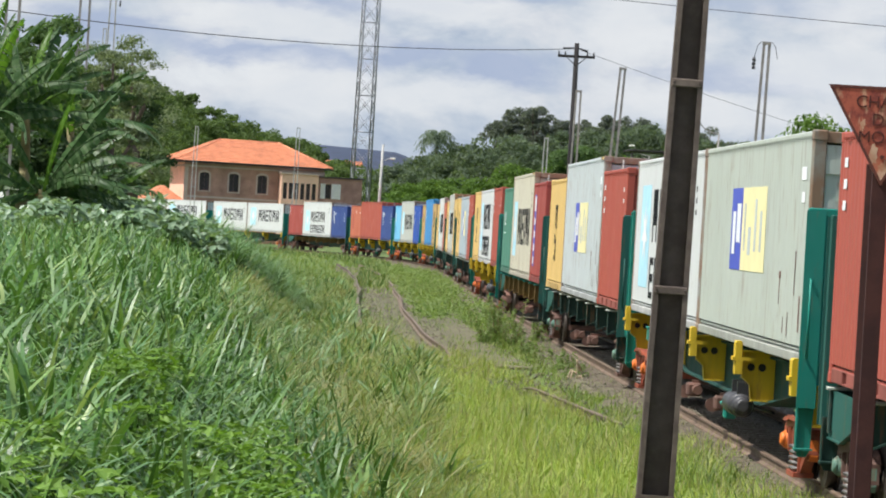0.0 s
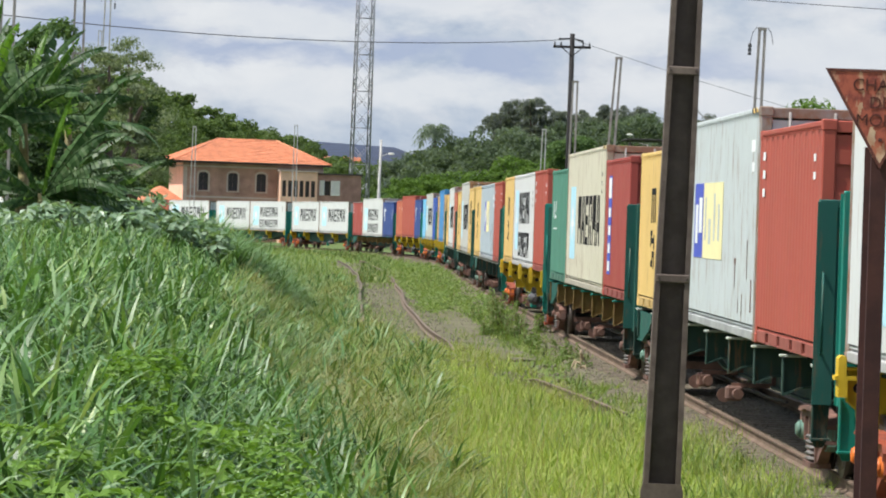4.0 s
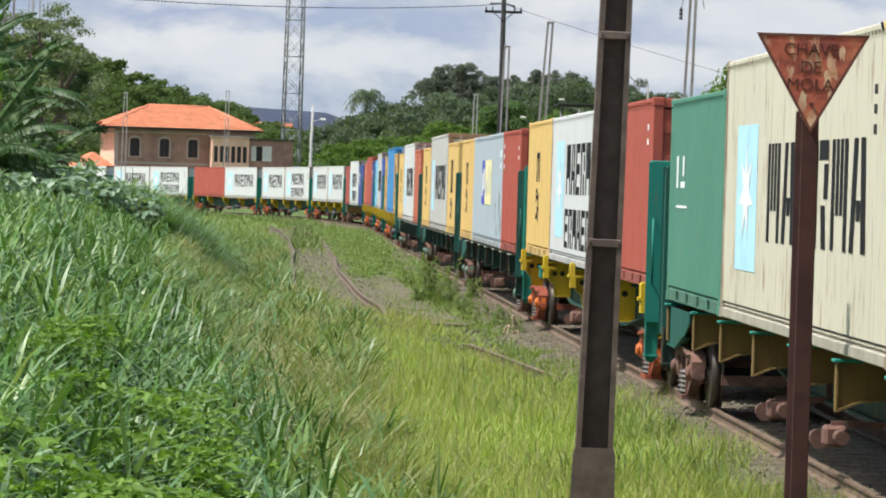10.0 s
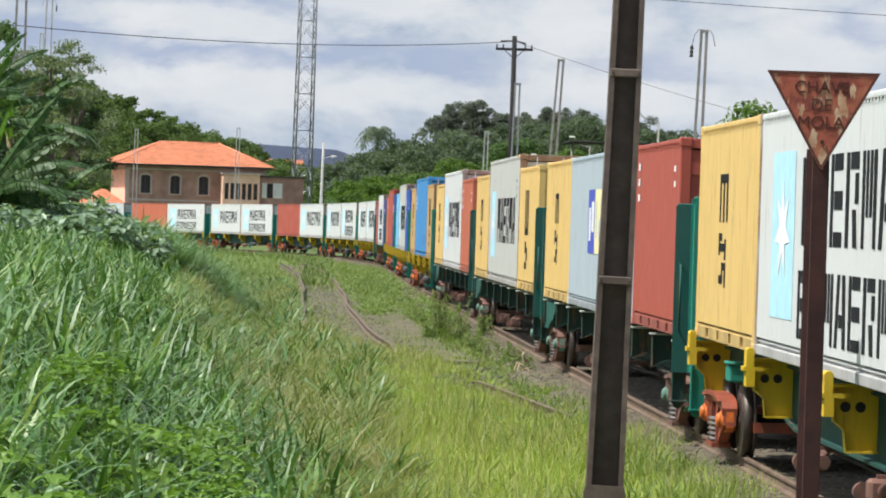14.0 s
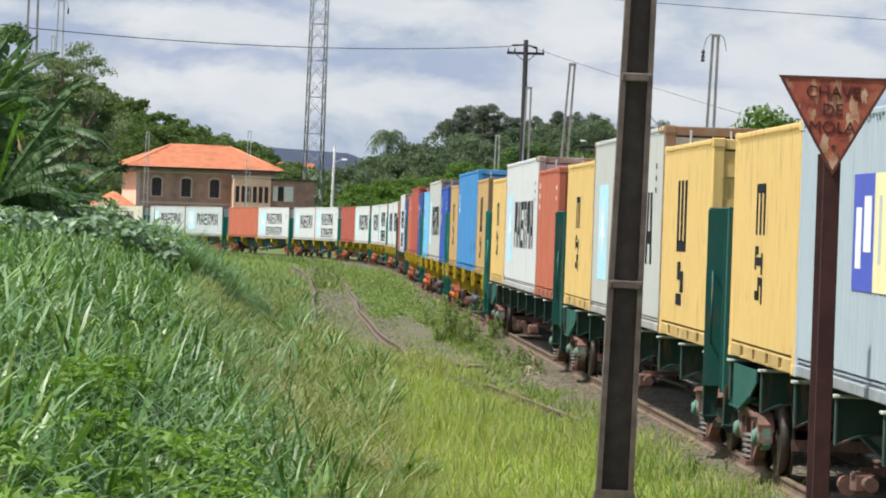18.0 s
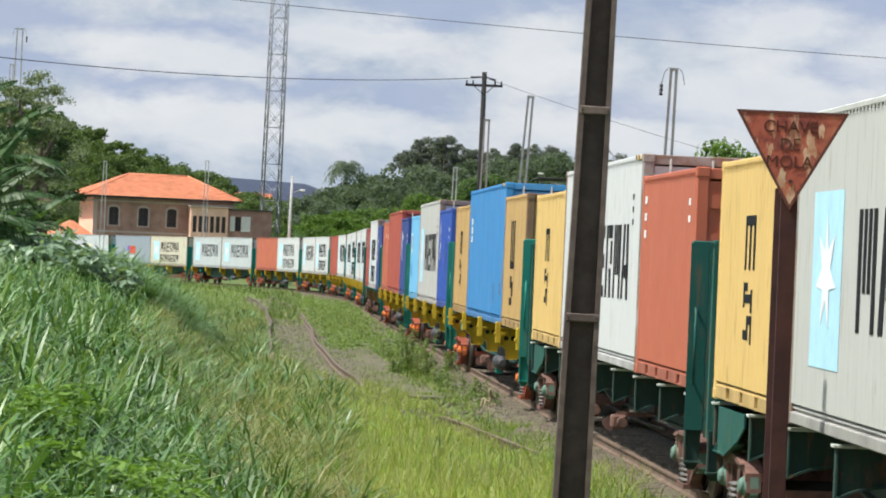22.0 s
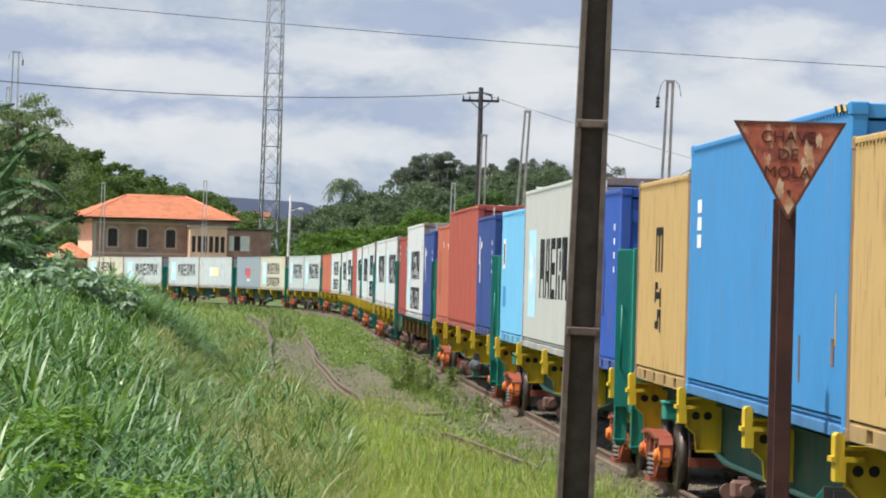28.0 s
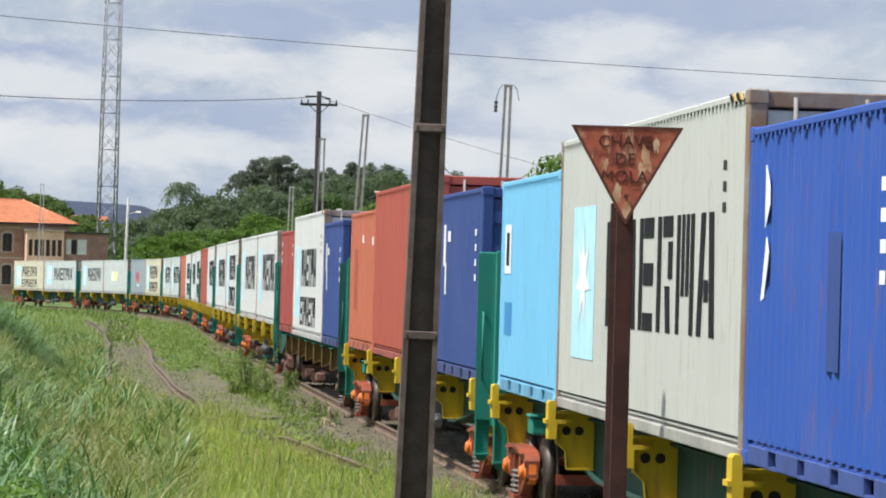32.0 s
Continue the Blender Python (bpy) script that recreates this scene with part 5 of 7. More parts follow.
def foreground_mast():
    """A tapered riveted steel mast: two flanged sides, a recessed web and cross plates."""
    x, y = 1.520, 33.0
    z = on_ground(x, y)
    mast = thing("catenary_mast", "tall tapered dark brown riveted steel mast in the grass", "mast", at=pose(x, y, z, 0, 1.1, 0))
    top, w0, w1 = 5.75, 0.165, 0.128
    half = lambda h: w0 + (w1 - w0) * h / top
    for sx in (-1, 1):
        side = lambda h: [(sx * half(h), -0.11), (sx * (half(h) - 0.045), -0.11), (sx * (half(h) - 0.045), -0.085), (sx * (half(h) - 0.012), -0.085), (sx * (half(h) - 0.012), 0.085), (sx * (half(h) - 0.045), 0.085), (sx * (half(h) - 0.045), 0.11), (sx * half(h), 0.11)]
        m = Mesh().loft(side(0), 0, side(top), top)
        part("flange", m, M_MASTEDGE, mast, "paler worn steel flange")
    m = Mesh()
    a, b = half(0) - 0.01, half(top) - 0.01
    m.add([(-a, -0.03, 0), (a, -0.03, 0), (a, 0.03, 0), (-a, 0.03, 0), (-b, -0.03, top), (b, -0.03, top), (b, 0.03, top), (-b, 0.03, top)], [(0, 1, 2, 3), (7, 6, 5, 4), (0, 4, 5, 1), (1, 5, 6, 2), (2, 6, 7, 3), (3, 7, 4, 0)])
    part("web", m, M_MAST, mast)
    for h in (2.58, 4.36):
        k = half(h) - 0.004
        m = Mesh()
        m.soft_box(-k, k, -0.122, -0.088, h - 0.035, h + 0.035, 0.008)
        plate = part("cross_plate", m, M_MASTEDGE, mast)
        for px in (-k + 0.022, k - 0.022):
            m = Mesh()
            m.tube((px, -0.134, h), (px, -0.120, h), 0.010, 0.013, 8)
            part("rivet", m, M_MAST, plate)
    m = Mesh()
    m.prism([(-0.20, 0.0), (0.20, 0.0), (0.182, 0.76), (0.165, 0.82), (-0.165, 0.82), (-0.182, 0.76)], 1, -0.126, -0.100)
    part("base_plate", m, M_MASTEDGE, mast)
    m = Mesh()
    m.soft_box(-0.34, 0.34, -0.30, 0.30, -0.15, 0.10, 0.03)
    part("footing", m, M_CONCRETE, mast, "rough concrete footing")


def switch_sign():
    """A rusty down-pointing triangle on a rail used as a post."""
    x, y = 2.197, 22.0
    z = on_ground(x, y, 0.1)
    sign = thing("railway_sign", "rusty red triangular railway sign on a brown post", "sign", at=pose(x, y, 0, 0, 0, 1.0))
    m = Mesh()
    head, web, foot = 0.045, 0.012, 0.066
    m.prism([(-foot, 0.08), (foot, 0.08), (foot, 0.066), (web, 0.055), (web, -0.03), (head, -0.04), (head, -0.075), (-head, -0.075), (-head, -0.04), (-web, -0.03), (-web, 0.055), (-foot, 0.066)], 2, z, 3.16)
    part("post", m, M_POST, sign)
    w, t, a = 0.324, 3.600, 3.035
    plate = Mesh()
    plate.prism([(-w, t), (w, t), (0.0, a)], 1, -0.090, -0.084)
    pl = part("plate", plate, M_SIGN, sign)
    rim = Mesh()
    c = Vector((0, (2 * t + a) / 3))
    tri = [Vector((-w, t)), Vector((w, t)), Vector((0, a))]
    for i in range(3):
        p, q = tri[i], tri[(i + 1) % 3]
        pi, qi = c + (p - c) * 0.915, c + (q - c) * 0.915
        rim.prism([tuple(p), tuple(q), tuple(qi), tuple(pi)], 1, -0.0935, -0.089)
    part("rim", rim, M_SIGNRIM, pl, "darker raised rim")
    r = random.Random(4)
    patches = [(0.115, 3.41, 0.042, 0.13), (0.085, 3.33, 0.026, 0.09), (-0.050, 3.20, 0.038, 0.09), (0.005, 3.12, 0.045, 0.09), (0.17, 3.50, 0.022, 0.07), (-0.12, 3.38, 0.020, 0.06)]
    for px, pz, sx, sz in patches:
        m = Mesh()
        k = 17
        pts = []
        for i in range(k):
            ang = 2 * math.pi * i / k
            rr = r.uniform(0.45, 1.15)
            pts.append((px + sx * rr * math.cos(ang) * 0.8, pz + sz * rr * math.sin(ang) * 0.8))
        m.prism(pts, 1, -0.0912, -0.0898)
        part("bare_patch", m, M_SIGNPALE, pl, "pale patch where paint has flaked")
    for text, zz, size in (("CHAVE", 3.478, 0.098), ("DE", 3.378, 0.098), ("MOLA", 3.278, 0.098)):
        cu = bpy.data.curves.new("lettering", "FONT")
        cu.body, cu.size, cu.align_x, cu.extrude, cu.offset = text, size, "CENTER", 0.0012, 0.0
        ob = new("lettering", cu)
        me = bpy.data.meshes.new_from_object(ob.evaluated_get(bpy.context.evaluated_depsgraph_get()))
        bpy.data.objects.remove(ob)
        me.materials.clear()
        me.materials.append(M_SIGNTEXT)
        part("lettering", me, None, pl, f"dark stencilled word {text}", at=pose(-0.01, -0.0925, zz, 90, 0, 0))
    for bz in (3.52, 3.20):
        m = Mesh()
        m.tube((0, -0.103, bz), (0, -0.088, bz), 0.012, sides=8)
        part("bolt", m, M_SIGNRIM, pl)


def twin_mast(x, y, height, hooks=False, lean=0.0, half=0.075):
    """An old line mast of two steel channels that close in towards the top, tied by short plates."""
    steel = M_CONCRETE if y > 200 else M_POLE_GREY
    mast = thing("line_mast", "slender old grey twin-channel steel mast", "mast", group="old line masts", at=pose(x, y, on_ground(x, y), 0, lean, 0))
    foot = half + 0.008 * height
    for sx in (-1, 1):
        ring = lambda c: [(c - 0.036, -0.05), (c + 0.036, -0.05), (c + 0.036, 0.05), (c - 0.036, 0.05)]
        part("channel", Mesh().loft(ring(sx * foot), 0, ring(sx * half), height), steel, mast)
    n = max(2, int(height / 4.2))
    for i in range(1, n + 1):
        m = Mesh()
        h = height * i / n
        k = foot + (half - foot) * i / n + 0.045
        m.box(-k, k, -0.058, 0.058, h - 0.06, h + (0.02 if i == n else 0.0))
        part("tie_plate", m, steel, mast)
    if hooks:
        for sx in (-1, 1):
            m = Mesh()
            m.hose([(sx * half, 0, height), (sx * (half + 0.07), 0, height + 0.02), (sx * (half + 0.17), 0, height - 0.10), (sx * (half + 0.24), 0, height - 0.42)], 0.010)
            part("hook", m, M_WIRE, mast)
        m = Mesh()
        x1 = -half - 0.24 if x > 0 else half + 0.24
        for k in range(3):
            m.tube((x1, 0, height - 0.74 + k * 0.11), (x1, 0, height - 0.64 + k * 0.11), 0.055, 0.035, 8)
        part("insulator", m, M_WIRE, mast, "small dark insulator")


def crossarm_pole():
    x, y, top = 4.11, 210.0, 12.75
    z = on_ground(x, y)
    pole = thing("utility_pole", "dark wooden utility pole with a crossarm and insulators", "utility pole", at=pose(x, y, z, 0, 0.0, 0))
    m = Mesh()
    m.tube((0, 0, 0), (0, 0, top - z), 0.20, 0.13, 10)
    part("pole", m, M_WOODPOLE, pole)
    m = Mesh()
    m.soft_box(-1.02, 1.02, -0.07, 0.07, top - z - 0.80, top - z - 0.66, 0.02)
    arm = part("crossarm", m, M_WOODPOLE, pole)
    for dx in (-0.95, -0.6, 0.6, 0.95):
        m = Mesh()
        m.tube((dx, 0, top - z - 0.66), (dx, 0, top - z - 0.46), 0.05, 0.035, 8)
        part("insulator", m, M_WIRE, arm)
    for sx in (-1, 1):
        m = Mesh()
        m.tube((sx * 0.6, 0, top - z - 0.72), (0, -0.12, top - z - 1.25), 0.025, sides=6)
        part("brace", m, M_WOODPOLE, pole)
    m = Mesh()
    m.tube((-0.75, 0, top - z - 0.30), (-0.12, 0, top - z - 0.27), 0.05, 0.035, 8)
    m.tube((0.12, 0, top - z - 0.27), (0.62, 0, top - z - 0.42), 0.03, 0.06, 8)
    part("strain_insulator", m, M_WIRE, pole)


def lamp_pole():
    x, y = -8.9, 300.0
    z = on_ground(x, y)
    pole = thing("street_lamp", "slim concrete pole with a small lamp and meter box", "street lamp", at=pose(x, y, z, 0, 0.8, 0))
    m = Mesh()
    m.tube((0, 0, 0), (0, 0, 8.3 - z), 0.15, 0.09, 8)
    part("pole", m, M_CONCRETE, pole)
    m = Mesh()
    m.tube((0, 0, 7.0 - z), (0.75, -0.2, 7.3 - z), 0.03, sides=6)
    arm = part("arm", m, M_CONCRETE, pole)
    m = Mesh()
    m.soft_box(0.62, 1.05, -0.32, -0.12, 7.16 - z, 7.32 - z, 0.05)
    part("lamp_head", m, M_SASH, arm)
    m = Mesh()
    m.soft_box(-0.30, 0.25, -0.32, -0.10, 2.75 - z, 3.45 - z, 0.04)
    part("meter_box", m, M_SASH, pole, "white meter box")


def curved_lamp(x, y, top):
    z = on_ground(x, y)
    pole = thing("street_lamp", "slim curved grey street lamp beyond the train", "street lamp", at=pose(x, y, z))
    h = top - z
    m = Mesh()
    m.tube((0, 0, 0), (0, 0, h - 0.75), 0.07, 0.045, 10)
    part("post", m, M_POLE_GREY, pole)
    m = Mesh()
    m.hose([(-1.05 * math.sin(a), 0, h - 0.76 + 0.75 * (1 - math.cos(a)) if a < 1.5 else h) for a in np.linspace(0, 1.45, 9)], 0.03)
    arm = part("arm", m, M_POLE_GREY, pole)
    m = Mesh()
    m.soft_box(-1.42, -1.02, -0.11, 0.11, h - 0.16, h - 0.05, 0.03)
    part("lamp_head", m, M_SASH, arm)


def lattice_tower():
    x, y = -14.6, 420.0
    z = on_ground(x, y, 0.2)
    tower = thing("lattice_tower", "tall slender grey steel lattice radio tower", "tower", at=pose(x, y, z, 0, 0.3, 12))
    top, w0, w1 = 46.0, 0.98, 0.72
    half = lambda h: w0 + (w1 - w0) * h / top
    corners = [(-1, -1), (1, -1), (1, 1), (-1, 1)]
    for cx, cy in corners:
        m = Mesh()
        m.tube((cx * w0, cy * w0, 0), (cx * w1, cy * w1, top), 0.085, sides=6)
        part("leg", m, M_TOWER, tower)
    n = 23
    for i in range(n):
        h0, h1 = top * i / n, top * (i + 1) / n
        a, b = half(h0), half(h1)
        for k in range(4):
            (ax, ay), (bx, by) = corners[k], corners[(k + 1) % 4]
            bars = [((ax * a, ay * a, h0), (bx * b, by * b, h1), 0.038), ((bx * a, by * a, h0), (ax * b, ay * b, h1), 0.038)]
            if i % 2 == 0:
                bars.append(((ax * a, ay * a, h0), (bx * a, by * a, h0), 0.05))
            for p, q, rad in bars:
                part("brace", Mesh().tube(p, q, rad, sides=4), M_TOWER, tower)


def cable(name, p, q, sag, r, label):
    m = Mesh()
    p, q = Vector(p), Vector(q)
    pts = []
    for i in range(25):
        u = i / 24
        v = p.lerp(q, u)
        v.z -= sag * 4 * u * (1 - u)
        pts.append(v)
    m.hose(pts, r, 5)
    ob = part(name, m, M_WIRE)
    tagged(ob, label, "cable", group="overhead cables")


def wall_with_openings(m, x0, x1, z0, z1, y0, y1, openings):
    """Wall pieces round rectangular openings (x0, x1, z0, z1)."""
    xs = sorted({x0, x1, *[v for o in openings for v in o[:2]]})
    zs = sorted({z0, z1, *[v for o in openings for v in o[2:]]})
    for a, b in zip(xs, xs[1:]):
        run = None
        for c, d in zip(zs, zs[1:]):
            hole = any(o[0] <= (a + b) / 2 <= o[1] and o[2] <= (c + d) / 2 <= o[3] for o in openings)
            if hole:
                if run:
                    m.box(a, b, y0, y1, *run)
                run = None
            else:
                run = (run[0], d) if run else (c, d)
        if run:
            m.box(a, b, y0, y1, *run)


def tiled_slope(m, a, b, c, d, rows, lift=0.06):
    """A roof slope between the eave a-b and the ridge d-c, laid in stepped courses."""
    a, b, c, d = (Vector(v) for v in (a, b, c, d))
    up = (b - a).cross(d - a).normalized()
    if up.z < 0:
        up = -up
    verts, faces = [], []
    for i in range(rows):
        for u, k in ((i / rows, lift), ((i + 1) / rows, 0.0)):
            verts += [a.lerp(d, u) + up * k, b.lerp(c, u) + up * k]
    for i in range(2 * rows - 1):
        faces.append((2 * i, 2 * i + 1, 2 * i + 3, 2 * i + 2))
    m.add(verts, faces)


def louvre(m, x0, x1, y0, y1, z0, z1, n):
    """A shutter leaf in one piece: sloping slats between a bottom and a top rail."""
    k = (z1 - z0 - 0.2) / n
    front = [(y0, z0), (y0, z0 + 0.1)]
    for i in range(n):
        front += [(y0, z0 + 0.1 + i * k + k * 0.15), (y0 + 0.035, z0 + 0.1 + (i + 0.95) * k)]
    m.prism([(y1, z0)] + front + [(y0, z1 - 0.1), (y0, z1), (y1, z1)], 0, x0, x1)


def window(parent, x, z, w, h, y, arched=True, shutter=M_SHUTTER):
    m = Mesh()
    t = 0.17
    m.box(x - w / 2 - t, x - w / 2, y - 0.06, y + 0.10, z - 0.05, z + h).box(x + w / 2, x + w / 2 + t, y - 0.06, y + 0.10, z - 0.05, z + h)
    if arched:
        k = 7
        pts = [(x + (w / 2 + t) * math.cos(a), z + h - 0.06 + 0.42 * math.sin(a)) for a in np.linspace(0, math.pi, k)]
        inner = [(x + (w / 2) * math.cos(a), z + h - 0.10 + 0.24 * math.sin(a)) for a in np.linspace(0, math.pi, k)]
        m.prism(pts + inner[::-1], 1, y - 0.06, y + 0.10)
    else:
        m.box(x - w / 2 - t, x + w / 2 + t, y - 0.06, y + 0.10, z + h, z + h + t)
    fr = part("window_frame", m, M_TRIM, parent, "pale plaster surround")
    m = Mesh()
    m.box(x - w / 2 - t, x + w / 2 + t, y - 0.12, y + 0.10, z - 0.16, z - 0.05)
    part("window_sill", m, M_TRIM, fr)
    for sx in (-1, 1):
        m = Mesh()
        a, b = (x - w / 2 + 0.01, x - 0.012) if sx < 0 else (x + 0.012, x + w / 2 - 0.01)
        louvre(m, a, b, y + 0.09, y + 0.17, z, z + h + 0.10, 9)
        part("shutter", m, shutter, fr)


def station_house():
    """The old two-storey station: hipped tile roof, arched shuttered windows, low wings."""
    base = on_ground(-26, 402, 0.3)
    house = thing("station_building", "old two-storey brick station with a hipped orange tile roof", "building", at=pose(-32.1, 399.0, 0, 0, 0, 13))
    w, d, eave = 14.7, 10.5, 7.35
    m = Mesh()
    wins = [(1.5, 2.7), (4.6, 5.8), (7.6, 8.8)]
    holes = [(a + 0.1, b - 0.1, 4.35, 6.2) for a, b in wins] + [(a + 0.1, b - 0.1, 0.9, 2.9) for a, b in wins]
    wall_with_openings(m, 0, w, base, eave, 0, 0.4, holes)
    part("wall", m, M_WALL, house, "weathered brown brick front wall")
    for a, b in wins:
        window(house, (a + b) / 2, 4.35, b - a - 0.2, 1.75, 0.0)
        window(house, (a + b) / 2, 0.9, b - a - 0.2, 1.9, 0.0)
    m = Mesh()
    m.box(0, 0.4, 0.4, d, base, eave)
    part("wall", m, M_PINK, house, "sunlit peach plaster side wall")
    m = Mesh()
    m.box(w - 0.4, w, 0.4, d, base, eave).box(0.4, w - 0.4, d - 0.4, d, base, eave)
    part("wall", m, M_WALL, house)
    m = Mesh()
    m.box(-0.06, w + 0.06, -0.07, 0.0, eave - 0.62, eave - 0.42).box(-0.10, w + 0.1, -0.12, -0.07, eave - 0.12, eave + 0.02)
    m.box(-0.08, 0.0, 0.0, d, eave - 0.62, eave - 0.42).box(-0.06, w + 0.06, -0.05, 0.0, 3.55, 3.75)
    part("cornice", m, M_TRIM, house)
    for x in (-0.03, w - 0.37):
        m = Mesh()
        m.box(x, x + 0.4, -0.05, 0.0, base, eave - 0.42)
        part("pilaster", m, M_TRIM, house)
    o = 0.95
    e, r = eave - 0.02, eave + 2.42
    x0, x1 = -1.35, w + 0.72
    A, B, C, D = (x0, -o, e), (x1, -o, e), (x1, d + o, e), (x0, d + o, e)
    R1, R2 = (4.3, d / 2, r), (w - 4.1, d / 2, r)
    for pts in ((A, B, R2, R1), (C, D, R1, R2)):
        m = Mesh()
        tiled_slope(m, *pts, rows=16)
        part("roof_slope", m, M_TILE, house, "orange clay tile slope")
    for pts in ((D, A, R1, R1), (B, C, R2, R2)):
        m = Mesh()
        tiled_slope(m, *pts, rows=16)
        part("roof_slope", m, M_TILE, house, "orange clay tile slope")
    for p, q in ((A, R1), (B, R2), (C, R2), (D, R1), (R1, R2)):
        m = Mesh()
        m.tube(p, q, 0.13, sides=6)
        part("ridge_tiles", m, M_TILE, house)
    m = Mesh()
    m.box(x0, x1, -o, d + o, e - 0.16, e - 0.04)
    part("soffit", m, M_SHUTTER, house, "dark boarded eave")
    # glazed upper gallery in front of the right half
    m = Mesh()
    gx0, gx1, gy = 9.95, 13.85, -1.7
    posts = [(gx0 + 0.20 + i * 0.61, gx0 + 0.62 + i * 0.61, 3.95, 5.62) for i in range(6)]
    m.box(gx0, gx1, gy, gy + 0.25, base, 3.95)
    for gx in (gx0, gx1 - 0.25):
        part("gallery_side", Mesh().box(gx, gx + 0.25, gy + 0.253, -0.003, base, 6.55), M_PINK, house)
    gal = part("gallery", m, M_PINK, house, "peach plaster upper gallery with six openings")
    part("gallery_lintel", Mesh().box(gx0, gx1, gy, gy + 0.25, 5.62, 6.55), M_PINK, gal)
    edges = [gx0] + [v for q in posts for v in q[:2]] + [gx1]
    for a, b in zip(edges[::2], edges[1::2]):
        part("pier", Mesh().box(a, b, gy, gy + 0.25, 3.95, 5.62), M_PINK, gal)
    for a, b, c, dd in posts:
        m = Mesh()
        m.box(a, b, gy + 0.16, gy + 0.20, c, dd)
        part("pane", m, M_SHUTTER, gal)
    m = Mesh()
    m.box(gx0 - 0.15, gx1 + 0.15, gy - 0.2, 0.0, 6.55, 6.70)
    part("gallery_roof", m, M_TRIM, house)
    # lower right wing with an opened white shutter
    wing_x1 = 17.25
    m = Mesh()
    wall_with_openings(m, gx1 + 0.02, wing_x1 + 1.4, base, 6.35, -0.9, -0.6, [(14.75, 15.40, 4.2, 5.7)])
    part("wing_wall", m, M_WALL, house, "brown brick wing wall")
    m = Mesh()
    m.box(14.77, 15.38, -0.66, -0.60, 4.22, 5.68)
    part("window_pane", m, M_SHUTTER, house)
    for a, b in ((14.22, 14.74), (15.41, 16.38)):
        m = Mesh()
        louvre(m, a, b, -1.0, -0.92, 4.18, 5.75, 7)
        part("shutter", m, M_SASH, house, "white louvred shutter")
    m = Mesh()
    m.box(gx1 - 0.2, wing_x1 + 1.6, -1.1, 6.0, 6.35, 6.5)
    part("wing_roof", m, M_SHUTTER, house)
    m = Mesh()
    m.box(wing_x1 + 1.1, wing_x1 + 1.4, -0.6, 6.0, base, 6.35)
    part("wing_wall", m, M_WALL, house)
    # low annexe on the left with its own hipped roof
    m = Mesh()
    m.box(-3.6, -0.02, 0.4, 7.5, base, 3.05)
    part("annexe_wall", m, M_WALL, house)
    a, b, c, dd = (-4.3, -0.2, 3.0), (0.3, -0.2, 3.0), (0.3, 8.0, 3.0), (-4.3, 8.0, 3.0)
    r1, r2 = (-1.8, 2.4, 4.6), (-1.8, 5.6, 4.6)
    for pts in ((a, b, r1, r1), (c, dd, r2, r2), (dd, a, r1, r2), (b, c, r2, r1)):
        m = Mesh()
        tiled_slope(m, *pts, rows=8)
        part("annexe_roof", m, M_TILE, house, "low orange tile roof")
    m = Mesh()
    m.box(-4.1, 0.2, 0.0, 7.8, 2.85, 2.98)
    part("soffit", m, M_SHUTTER, house)


def far_cottage():
    z = on_ground(-21.5, 520, 0.2)
    c = thing("cottage", "distant cottage with a plain orange tile roof", "building", at=pose(-22.6, 520, z, 0, 0, 10))
    top = 9.95 - z
    m = Mesh()
    m.box(0, 4.6, 0, 5, 0, top - 0.9)
    part("wall", m, M_PINK, c)
    for a, b, r1, r2 in (((-0.4, -0.5, top - 1.0), (5.0, -0.5, top - 1.0), (5.0, 2.5, top), (-0.4, 2.5, top)), ((5.0, 5.5, top - 1.0), (-0.4, 5.5, top - 1.0), (-0.4, 2.5, top), (5.0, 2.5, top))):
        m = Mesh()
        tiled_slope(m, a, b, r1, r2, rows=7)
        part("roof_slope", m, M_TILE, c)


def platform_canopy():
    """A flat canopy on thin posts beyond the train."""
    x, y = 7.0, 205.0
    z = on_ground(x, y)
    c = thing("platform_canopy", "flat dark platform canopy on thin posts", "canopy", at=pose(x, y, z, 0, 0, 2))
    m = Mesh()
    m.soft_box(0, 4.2, -1.5, 3.0, 6.90 - z, 7.0 - z, 0.03)
    part("roof", m, M_WOODPOLE, c)
    for px in (0.3, 2.1, 3.9):
        m = Mesh()
        m.tube((px, 0.5, 0), (px, 0.5, 6.9 - z), 0.07, sides=8)
        part("post", m, M_POLE_GREY, c)


